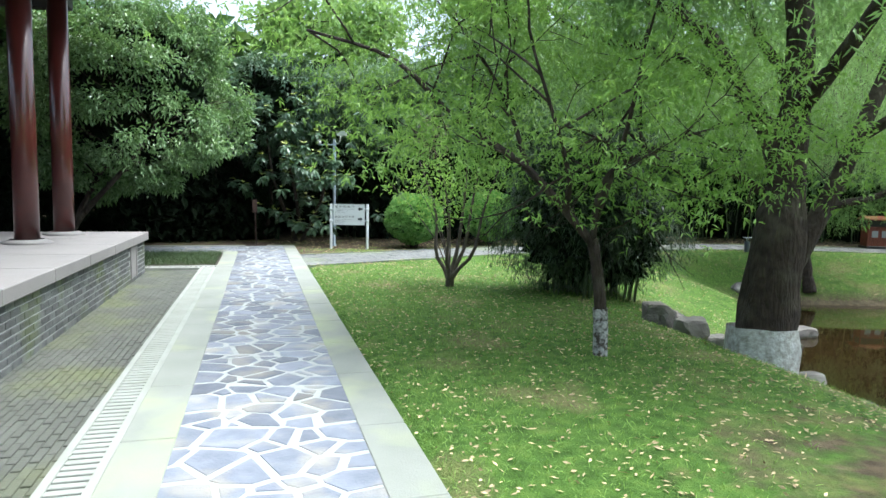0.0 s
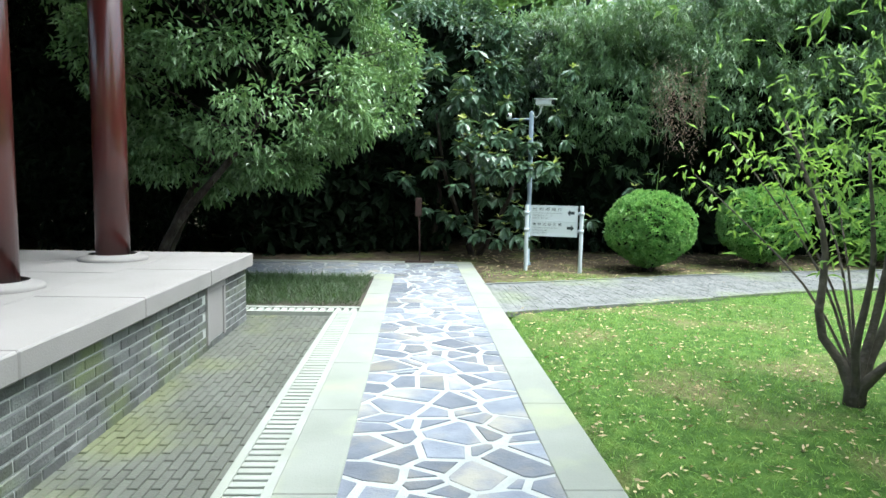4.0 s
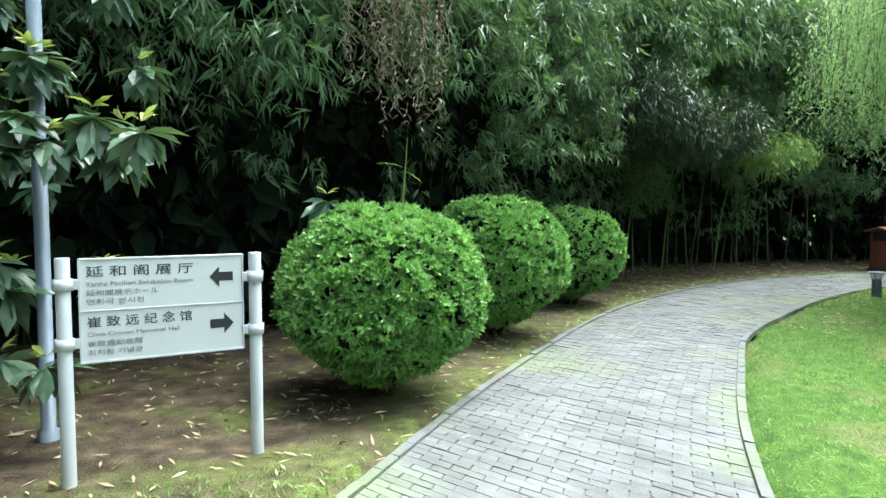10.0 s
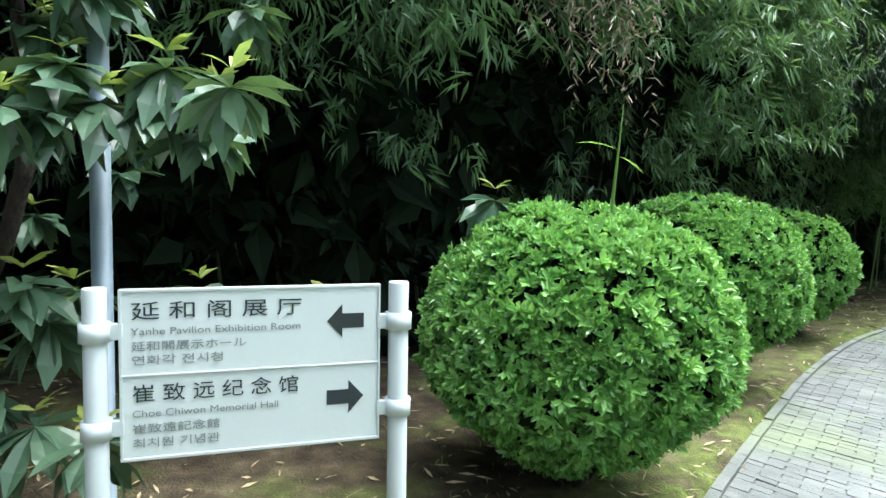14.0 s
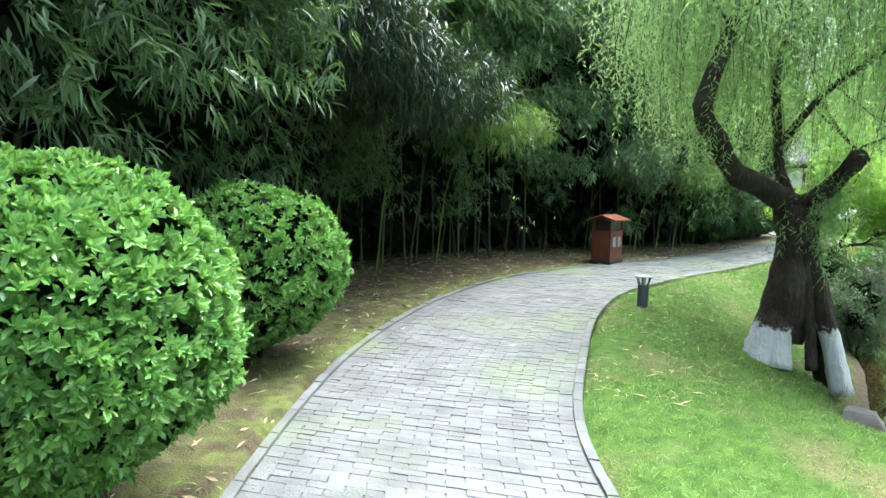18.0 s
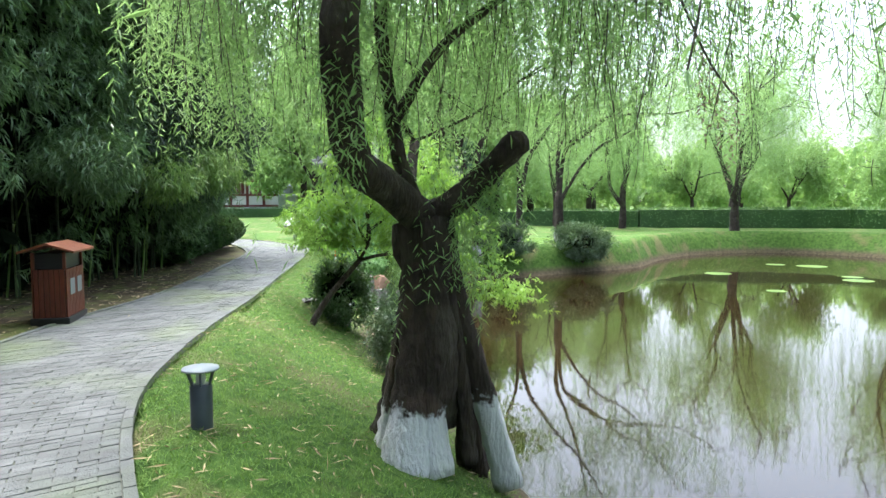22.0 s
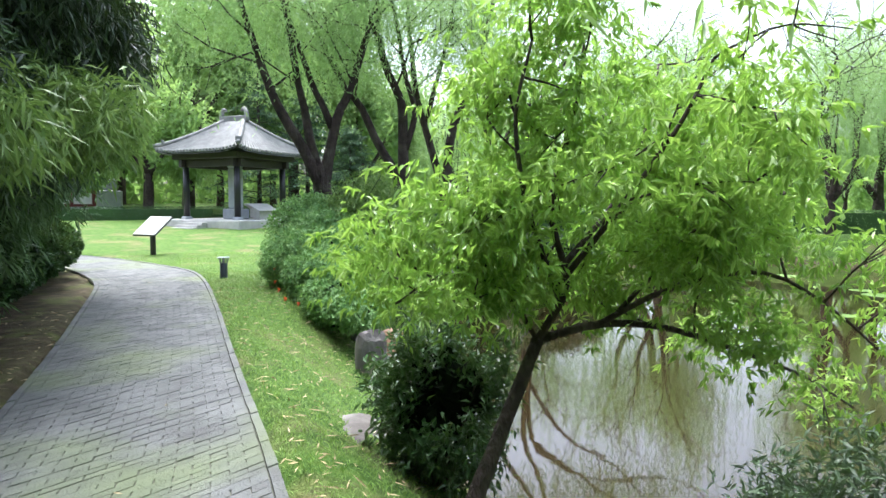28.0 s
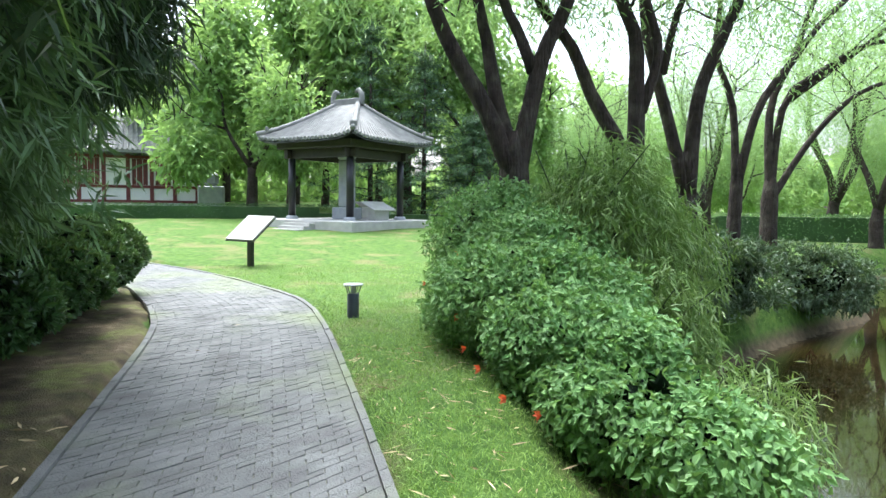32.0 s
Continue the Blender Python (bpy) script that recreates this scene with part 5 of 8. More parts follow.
# a pile of rocks where the bank steps down to the water
rock(19.66, 16.24, 0.17, 0.25, 0.7, 0.2, 61, "upright craggy grey rock on the bank", -0.78, 20)
rock(19.7, 15.9, 0.3, 0.36, 0.5, 0.2, 62, "large pale grey rock at the pond's edge", -0.98, 75)
rock(19.85, 15.82, 0.26, 0.22, 0.33, 0.2, 63, "warm orange-brown rock lying on grey rocks", -0.5, 110, M_rock_warm)
rock(19.85, 15.32, 0.26, 0.34, 0.5, 0.2, 64, "low grey-green rock standing in the water", -1.03, 10)
for k, (x, y) in enumerate([(3.35, 13.15), (3.9, 12.9), (16.75, 17.35), (16.2, 17.45)]):
    rock(x, y, 0.3, 0.16, 0.05, 0.15, 40 + k, "flat pale stone lying in the lawn", rot=50 * k)


# ---- trees ----
def grow(start, direction, length, radius, depth, r, out, tips, spread=0.55, lift=0.12, bend=0.25, keep=0.72, kids=(2, 3)):
    """Branches: smooth tapering tubes that fork; collects tubes and tips."""
    d = np.asarray(direction, float)
    d = d / np.linalg.norm(d)
    pts, p = [np.asarray(start, float)], np.asarray(start, float)
    for k in range(4):
        d = d + r.normal(size=3) * bend * 0.35 + np.array([0, 0, lift * 0.4])
        d = d / np.linalg.norm(d)
        p = p + d * length / 4
        pts.append(p)
    out.append((np.array(pts), np.linspace(radius, radius * 0.62, 5)))
    for q in pts[2:]:
        tips.append((q, d, depth))
    if depth == 0:
        return
    for k in range(r.integers(kids[0], kids[1] + 1)):
        nd = d + r.normal(size=3) * spread
        grow(pts[-1] if k < 2 else pts[-2], nd, length * keep * r.uniform(0.8, 1.15), radius * 0.6, depth - 1, r, out, tips, spread, lift, bend, keep, kids)


def tubes_pile(out, seg=8, wob=0.15):
    p = Pile()
    for k, (pts, rad) in enumerate(out):
        p.add(*tube(pts, rad, seg if rad[0] > 0.04 else 5, wob, k, cap=True))
    return p


def broad_tree(x, y, height, spread, label, leaf, r, n_leaf=9000, size=0.2, trunk_r=0.16, bark=None, clear=0.35, wash=False, category="tree", forks=3, group="", lean=(0, 0), droop=0.0, fullness=0.55, z=None):
    z = gz(x, y) if z is None else z
    tree = empty("tree", label, category, group, (x, y, z))
    out, tips = [], []
    th = height * clear
    top = np.array([lean[0], lean[1], th])
    tr = curve_through([(0, 0, -0.15), (lean[0] * 0.3 + 0.05, lean[1] * 0.3, th * 0.5), top], 7)
    tv = tube(tr, np.linspace(trunk_r * 1.25, trunk_r * 0.85, 7), 12, 0.15, 3)
    part("trunk", np_mesh("trunk", *tv, bark or M_bark, True), tree)
    if wash:
        part("limewash_band", np_mesh("limewash_band", *tube(curve_through([(0, 0, -0.1), tr[1] * (1, 1, 0) + (0, 0, 0.55), tr[1] * (1, 1, 0) + (0.01, 0, 0.75)], 5), trunk_r * 1.3, 12, 0.15, 3, cap=False), M_limewash, True), tree, "white limewashed foot of the trunk")
    for k in range(forks):
        t = 2 * math.pi * (k + r.random() * 0.6) / forks
        grow(top - (0, 0, 0.05), (math.cos(t) * 0.75, math.sin(t) * 0.75, 1.0), height * 0.26, trunk_r * 0.62, 3, r, out, tips, 0.5, 0.1)
    part("limbs", (tubes_pile(out), bark or M_bark, True), tree)
    # crown: clumps round the branch ends
    c = np.array([q for q, _, dp in tips if dp <= 1])
    c[:, :2] = c[:, :2] / max(np.abs(c[:, :2]).max(), 0.1) * spread
    c[:, 2] = th * 0.8 + (c[:, 2] - c[:, 2].min()) / max(np.ptp(c[:, 2]), 0.1) * (height - th * 0.8)
    pick = c[r.integers(0, len(c), n_leaf)]
    d = unit(r.normal(size=(n_leaf, 3)))
    P = pick + d * (spread * 0.26) * r.random((n_leaf, 1)) ** fullness
    P[:, 2] = np.maximum(P[:, 2], th * 0.55)
    D = unit(d * 0.8 + r.normal(size=(n_leaf, 3)) * 0.5 + np.array([0, 0, -0.25 - droop]))
    V, F = leaf_quads(P, D, size * r.uniform(0.7, 1.3, n_leaf), size * 0.5, 0.2, 0.15, r=r)
    part("crown", np_mesh("crown", V, F, leaf), tree)
    return tree


def hanging(P0, lengths, spacing, leaf_len, leaf_w, r, sway=0.12, pull=(0, 0)):
    """Weeping strands: leaves along thin hanging shoots. Returns leaf arrays and twig tubes."""
    Ps, Ds, tw = [], [], Pile()
    for p, L in zip(P0, lengths):
        n = max(int(L / spacing), 3)
        s = np.linspace(0, 1, n)
        ph = r.uniform(0, 6.28)
        off = np.stack([np.sin(s * 2.2 + ph) - np.sin(ph), np.cos(s * 2.0 + ph) - np.cos(ph)], 1) * sway * L * 0.3
        pts = np.c_[p[0] + off[:, 0] + pull[0] * s, p[1] + off[:, 1] + pull[1] * s, p[2] - s * L]
        if r.random() < 0.35:
            tw.add(*tube(pts[:: max(n // 5, 1)], 0.004, 3, cap=False))
        k = np.arange(n)
        side = np.stack([np.cos(k * 2.4 + ph), np.sin(k * 2.4 + ph), np.full(n, -0.75)], 1)
        Ps.append(pts)
        Ds.append(unit(side + r.normal(size=(n, 3)) * 0.35))
    P, D = np.concatenate(Ps), np.concatenate(Ds)
    V, F = leaf_quads(P, D, leaf_len * r.uniform(0.6, 1.3, len(P)), leaf_w, 0.15, 0.1, r=r)
    return V, F, tw


# the old willow on the bank
wr = np.random.default_rng(21)
WX, WY = 8.86, 15.83
willow = empty("willow_tree", "old weeping willow with a hollow limewashed foot on the bank", "tree", at=(WX, WY, 0))
F0 = np.array([0.1, 0.1, 1.45])
trunk = Pile()
trunk.add(*tube(curve_through([(-0.02, 0.06, -0.3), (0.0, 0.04, 0.2), (0.02, 0.03, 0.6), (0.05, 0.06, 1.1), tuple(F0)], 14), [0.2, 0.24, 0.28, 0.3, 0.31, 0.3, 0.285, 0.265, 0.25, 0.245, 0.245, 0.255, 0.27, 0.26], 20, 0.34, 5))
ROOTS = [([(-0.03, 0.1, 1.1), (-0.08, 0.16, 0.6), (-0.18, 0.22, 0.1), (-0.4, 0.33, -0.6)], 0.13, 0.17), ([(-0.08, 0.04, 1.0), (-0.14, 0.1, 0.45), (-0.22, 0.12, 0.0), (-0.34, 0.12, -0.6)], 0.13, 0.15),
         ([(0.0, -0.06, 1.1), (-0.01, -0.2, 0.55), (-0.03, -0.36, 0.05), (-0.06, -0.62, -0.85)], 0.13, 0.11), ([(-0.08, -0.08, 0.9), (-0.12, -0.14, 0.4), (-0.13, -0.2, 0.0), (-0.13, -0.26, -0.6)], 0.08, 0.06),
         ([(0.1, 0.1, 0.9), (0.25, 0.25, 0.2), (0.42, 0.4, -0.6)], 0.12, 0.15), ([(0.1, -0.08, 0.9), (0.25, -0.25, 0.2), (0.4, -0.4, -0.9)], 0.12, 0.14), ([(0.0, 0.2, 0.9), (0.02, 0.3, 0.3), (0.0, 0.42, -0.5)], 0.1, 0.12)]
part("trunk", (trunk, M_bark, True), willow, "dark furrowed bark")
for k, (pts, r0, r1) in enumerate(ROOTS):
    c, rad = curve_through(pts, 22), np.linspace(r0, r1, 22) * np.interp(np.arange(22), (0, 10, 16, 21), (1, 0.95, 1, 1.2))
    limed = k in (0, 1, 2, 6)
    part("root", np_mesh("root", *tube(c, rad, 14, 0.35, k), M_limed if limed else M_bark, True), willow, "flared root with flaking white limewash" if limed else "")
limbs = [([F0, (-0.35, 0.45, 1.72), (-0.76, 0.72, 1.9), (-1.1, 0.75, 2.2), (-1.75, 0.78, 2.55), (-1.5, 0.7, 3.2), (-0.9, 0.6, 4.2), (-0.8, 0.7, 5.2)], 0.15),
         ([F0, (-0.05, -0.3, 1.75), (-0.29, -0.58, 2.06), (-0.36, -0.66, 2.14)], 0.13),
         ([F0, (-0.02, 0.3, 1.9), (0.03, 0.4, 2.5), (0.1, 0.45, 3.4), (0.3, 0.2, 4.6), (0.2, 0.2, 5.6)], 0.07),
         ([(0.05, 0.35, 2.3), (0.35, -0.1, 3.0), (0.6, -0.8, 3.6), (0.9, -1.3, 4.2), (1.1, -1.7, 5.0)], 0.05),
         ([(0.1, 0.05, 0.85), (0.45, 0.06, 1.05), (0.8, 0.06, 1.28), (1.25, 0.05, 1.52), (1.9, 0.08, 1.66), (2.5, 0.0, 1.95), (2.9, -0.1, 2.4)], 0.15)]
wl_tips = []
for pts, rad in limbs:
    c = curve_through(pts, 16)
    part("limb", np_mesh("limb", *tube(c, rad * (np.interp(np.arange(16), (0, 10, 12, 14, 15), (1, 0.72, 0.85, 0.8, 0.35)) if len(pts) == 4 else np.linspace(1, 0.35, 16)), 12, 0.34, 9), M_bark, True), willow)
    wl_tips.append(c)
out, tips = [], []
for c in (wl_tips[0][-1], wl_tips[2][-1], wl_tips[3][-1], wl_tips[4][-1], wl_tips[0][10], wl_tips[2][9]):
    for k in range(3):
        grow(c, (wr.normal(), wr.normal(), 0.9), 1.5, 0.022, 2, wr, out, tips, 0.7, 0.05)
part("branches", (tubes_pile(out, 7), M_bark, True), willow)
starts = np.array([q for q, _, _ in tips])
starts = starts[wr.integers(0, len(starts), 2300)] + wr.normal(size=(2300, 3)) * (0.75, 0.75, 0.45)
a = wr.uniform(0, 2 * np.pi, 1800)
rr = 4.1 * np.sqrt(wr.random(1800))
ring = np.stack([rr * np.cos(a) + 0.3, rr * np.sin(a), 5.9 - 0.13 * rr**2 + wr.normal(size=1800) * 0.6], 1)
P0 = np.concatenate([starts, ring])
P0 = P0[P0[:, 1] < 2.25 + 0.22 * P0[:, 0]]
low = 1.75 + 0.9 * wr.random(len(P0)) + np.where(P0[:, 0] < -0.9, 0.55, 0.0)
L = np.clip(P0[:, 2] - low, 0.4, 4.0)
L *= wr.uniform(0.5, 1.0, len(L))
V, F, tw = hanging(P0, L, 0.058, 0.11, 0.0175, wr, 0.3)
part("foliage", np_mesh("foliage", V, F, L_willow), willow, "long hanging strands of narrow leaves")
part("shoots", (tw, M_bark_grey), willow)
drop = np.concatenate([c[4:][wr.integers(0, 9, 60)] for c in (wl_tips[0], wl_tips[1], wl_tips[2], wl_tips[4], wl_tips[4])] + [np.stack([wr.uniform(-0.3, 0.3, 50), wr.uniform(-0.3, 0.3, 50), wr.uniform(0.9, 2.2, 50)], 1)]) + wr.normal(size=(350, 3)) * 0.09
V, F, tw = hanging(drop, wr.uniform(0.25, 0.8, 350), 0.035, 0.1, 0.015, wr, 0.4)
part("foliage", np_mesh("foliage", V, F, L_willow), willow)
dl = curve_through([(-1.0, -1.6, 3.1), (-0.4, -2.2, 2.75), (0.3, -2.9, 2.55)], 14)
V, F, tw = hanging(dl[4:][:, :], wr.uniform(0.3, 0.9, 10), 0.035, 0.07, 0.02, wr)
part("dead_strand", np_mesh("dead_strand", V, F, L_dead), willow, "bare twig with withered brown leaves")
part("bare_twig", np_mesh("bare_twig", *tube(dl, 0.01, 6), M_bark_grey), willow)


def weeping_tree(x, y, height, r, label, n=700, low=0.9, spread=3.4, forks=3, trunk_r=0.2, wash=True, fork_at=1.7, group="willows on the far bank", leaf=None):
    z = gz(x, y)
    tree = empty("tree", label, "tree", group, (x, y, z))
    tr = curve_through([(0, 0, -0.2), (0.06, 0.03, fork_at * 0.5), (0.02, -0.03, fork_at)], 8)
    part("trunk", np_mesh("trunk", *tube(tr, trunk_r * np.array([1.35, 1.26, 1.2, 1.15, 1.1, 1.05, 0.95, 0.7]), 12, 0.25, 4), M_bark, True), tree)
    if wash:
        part("limewash_band", np_mesh("limewash_band", *tube([(0, 0, -0.15), (0.02, 0.01, 0.2), (0.045, 0.02, 0.42)], [trunk_r * 1.36, trunk_r * 1.3, trunk_r * 1.24], 12, 0.25, 4, cap=False), M_limewash, True), tree)
    ends, thin, tips = [], [], []
    for k in range(forks):
        t = 2 * math.pi * (k + 0.5 * r.random()) / forks
        o = spread * r.uniform(0.35, 0.6)
        w = r.normal(size=(3, 3)) * (0.22, 0.22, 0.1)
        c = curve_through([tr[-1] - (0, 0, 0.3), w[0] * 0.6 + (0.22 * o * math.cos(t), 0.22 * o * math.sin(t), fork_at + (height - fork_at) * 0.18), w[1] + (0.5 * o * math.cos(t), 0.5 * o * math.sin(t), fork_at + (height - fork_at) * 0.45), w[2] + (0.7 * o * math.cos(t + 0.1), 0.7 * o * math.sin(t + 0.1), fork_at + (height - fork_at) * 0.7), (o * math.cos(t + 0.2), o * math.sin(t + 0.2), height)], 18)
        part("limb", np_mesh("limb", *tube(c, np.linspace(trunk_r * 0.78, trunk_r * 0.18, 18), 10, 0.2, k), M_bark, True), tree)
        for j in (5, 8):
            e = r.normal(size=3) * (0.5, 0.5, 0.2) * spread * 0.3
            c2 = curve_through([c[j], c[j] + e * 0.35 + (0, 0, 0.16 * (height - fork_at)), c[j] + e + (0, 0, 0.42 * (height - fork_at))], 10)
            part("limb", np_mesh("limb", *tube(c2, np.linspace(trunk_r * 0.4, trunk_r * 0.12, 10), 8, 0.2, k + j), M_bark, True), tree)
            grow(c2[-1], (r.normal(), r.normal(), 0.8), height * 0.18, trunk_r * 0.14, 2, r, thin, tips, 0.7, 0.06)
        for q in (c[10], c[14], c[-1]):
            for _ in range(2):
                grow(q, (r.normal(), r.normal(), 0.8), height * 0.2, trunk_r * 0.22, 2, r, thin, tips, 0.7, 0.06)
    part("branches", (tubes_pile(thin, 6), M_bark, True), tree)
    q = np.array([p for p, _, _ in tips])
    P0 = q[r.integers(0, len(q), n)] + r.normal(size=(n, 3)) * (0.6, 0.6, 0.4)
    L = np.clip((P0[:, 2] - low) * r.uniform(0.25, 1.0, n), 0.5, 3.6)
    V, F, tw = hanging(P0, L, 0.11, 0.15, 0.03, r)
    part("foliage", np_mesh("foliage", V, F, leaf or L_willow), tree)
    return tree


tr_ = np.random.default_rng(31)
big_label = "many-stemmed willow with dark bark and open crown by the pond"


def pond_tree(x, y, trunk, limbs, r, n=1500, low=3.4, wash=True, label="", group="willows by the pond", strand=1.3):
    """A willow with given slender limbs that rise on into thin shoots and short hanging strands."""
    ob = empty("tree", label or big_label, "tree", group, (x, y, gz(x, y)))
    c = curve_through([p for p, _ in trunk], 10)
    rad = np.interp(np.linspace(0, 1, 10), np.linspace(0, 1, len(trunk)), [q for _, q in trunk])
    rad[-3:] *= (0.95, 0.8, 0.5)
    stem = c
    part("trunk", np_mesh("trunk", *tube(c, rad, 13, 0.25, 4), M_bark, True), ob)
    if wash:
        part("limewash_band", np_mesh("limewash_band", *tube([(0, 0, -0.15), (0.01, 0.01, 0.2), (0.01, 0.02, 0.45)], rad[0] * 1.05, 13, 0.25, 4, cap=False), M_limewash, True), ob)
    thin, tips = [], []
    for k, (pts, r0) in enumerate(limbs):
        P = [np.array(p, float) for p in pts]
        if stem[-1][2] - 0.5 < P[0][2] < stem[-1][2] + 0.15:
            P[0] = stem[7] * 1.0
        d = unit(P[-1] - P[-2])
        P.append(P[-1] + d * 1.2 + (0, 0, 0.5))
        P.append(P[-1] + d * 0.9 + (0.3 * r.normal(), 0.3 * r.normal(), 0.6))
        c = curve_through(P, 20)
        part("limb", np_mesh("limb", *tube(c, np.r_[r0 * 1.25, r0 * 1.12, np.linspace(r0, r0 * 0.2, 18)], 10, 0.22, k), M_bark, True), ob)
        for q in c[8::2]:
            grow(q, (r.normal(), r.normal(), 0.7), 1.1, r0 * 0.22, 2, r, thin, tips, 0.7, 0.05)
    tagged(part("branches", (tubes_pile(thin, 5), M_bark, True), ob), kind="stuff")
    q = np.array([p for p, _, _ in tips])
    P0 = q[r.integers(0, len(q), n)] + r.normal(size=(n, 3)) * (0.5, 0.5, 0.35)
    L = np.clip((P0[:, 2] - low) * r.uniform(0.2, 0.8, n), 0.3, strand)
    V, F, tw = hanging(P0, L, 0.115, 0.15, 0.026, r, 0.3)
    part("foliage", np_mesh("foliage", V, F, L_willow), ob)
    return ob


pond_tree(25.16, 15.55, [((0, 0, -0.2), 0.22), ((0.01, 0.02, 1.5), 0.19), ((0.03, 0.1, 2.45), 0.2)],
          [([(0.03, 0.1, 2.2), (0.12, 0.43, 2.75), (0.21, 0.78, 3.36), (0.3, 1.1, 4.06)], 0.13), ([(0.05, 0.16, 2.4), (0.2, 0.29, 3.02), (0.3, 0.37, 3.65), (0.33, 0.48, 4.1)], 0.1),
           ([(0.0, 0.02, 2.3), (-0.04, -0.16, 3.02), (-0.08, -0.29, 3.52), (-0.15, -0.55, 4.1)], 0.12), ([(-0.04, -0.15, 3.2), (0.02, 0.06, 3.72), (0.07, 0.24, 4.1)], 0.07)], tr_, 2400, 3.6, False)
pond_tree(25.53, 13.64, [((0, 0, -0.2), 0.19), ((0.02, 0.03, 1.2), 0.16), ((0.02, 0.05, 2.0), 0.15)],
          [([(0.02, 0.05, 1.8), (0.05, 0.17, 2.23), (0.19, 0.57, 2.96), (0.29, 0.91, 3.74), (0.42, 1.3, 4.26)], 0.11), ([(0.02, 0.03, 1.8), (0.0, 0.01, 2.4), (0.05, 0.0, 3.23), (0.1, 0.02, 3.89), (0.12, 0.36, 4.6)], 0.13),
           ([(-0.02, -0.03, 2.8), (-0.08, -0.24, 3.63), (-0.01, -0.03, 4.48)], 0.07)], tr_, 1700, 3.6, False)
pond_tree(26.2, 12.13, [((0, 0, -0.2), 0.17), ((0.02, 0.08, 1.2), 0.14), ((0.06, 0.2, 2.7), 0.13)],
          [([(0.06, 0.2, 2.5), (0.19, 0.58, 3.63), (0.26, 0.81, 4.49), (0.29, 0.9, 5.2)], 0.1), ([(0.06, 0.2, 2.5), (0.01, 0.02, 3.57), (-0.1, -0.3, 4.51), (-0.18, -0.55, 5.2)], 0.12), ([(0.19, 0.59, 3.9), (0.13, 0.4, 4.79), (0.09, 0.28, 5.2)], 0.06)], tr_, 1500, 3.6)
pond_tree(27.64, 10.27, [((0, 0, -0.2), 0.16), ((0.0, -0.02, 1.2), 0.12), ((-0.02, -0.06, 2.5), 0.11)],
          [([(-0.02, -0.06, 2.4), (0.03, 0.09, 3.4), (0.13, 0.41, 4.32), (0.12, 0.36, 5.3)], 0.07), ([(-0.02, -0.06, 2.3), (-0.12, -0.36, 3.33), (-0.29, -0.9, 4.18), (-0.44, -1.35, 4.86), (-0.74, -2.27, 5.87)], 0.08)], tr_, 1200, 3.2)
pond_tree(29.02, 8.2, [((0, 0, -0.2), 0.2), ((0.01, 0.03, 0.8), 0.17), ((0.01, 0.04, 2.2), 0.17)],
          [([(0.03, 0.1, 2.1), (-0.06, -0.17, 3.7), (-0.29, -0.89, 4.4), (-0.58, -1.79, 4.96), (-0.97, -2.98, 5.07), (-1.4, -4.3, 5.05)], 0.08), ([(0.03, 0.1, 2.1), (0.03, 0.1, 3.59), (-0.1, -0.32, 4.74), (-0.26, -0.8, 6.4)], 0.09),
           ([(0.0, 0.0, 2.1), (-0.25, -0.76, 3.02), (-0.51, -1.56, 3.9), (-0.8, -2.46, 4.35)], 0.07), ([(-0.09, -0.26, 3.8), (-0.41, -1.25, 4.57), (-0.75, -2.32, 5.44), (-0.98, -3.03, 5.79)], 0.06)], tr_, 1200, 3.0)

# the great tree and the small ones on the first lawn
GT = (4.95, 4.9)
pond_tree(*GT, [((0, 0, -0.2), 0.37), ((0.07, 0.01, 0.7), 0.31), ((0.14, 0.02, 1.5), 0.28), ((0.19, 0.03, 2.4), 0.25)],
          [([(0.19, 0.03, 2.2), (0.22, 0.04, 3.13), (0.24, 0.04, 3.98), (0.1, 0.1, 5.0)], 0.18), ([(0.2, 0.03, 1.0), (0.52, 0.09, 1.67), (0.81, 0.14, 2.28), (0.98, 0.16, 2.75), (1.5, 0.5, 3.9)], 0.12),
           ([(0.17, 0.02, 2.1), (-0.05, -0.01, 2.73), (-0.45, -0.08, 3.32), (-0.88, -0.15, 3.96), (-1.9, 0.0, 4.7)], 0.12), ([(0.2, 0.04, 2.9), (0.3, 0.7, 3.6), (0.2, 1.6, 4.3)], 0.09),
           ([(0.22, 0.04, 3.0), (0.5, -0.8, 3.7), (0.6, -1.7, 4.4)], 0.09), ([(-0.45, -0.08, 3.3), (-1.2, 0.6, 3.9), (-2.2, 1.3, 4.3)], 0.07), ([(0.98, 0.16, 2.75), (1.9, -0.3, 3.4), (2.8, -0.6, 3.8)], 0.06)],
          np.random.default_rng(33), 6800, 2.2, True, "large willow with a limewashed foot at the pond's edge", "", 2.2)


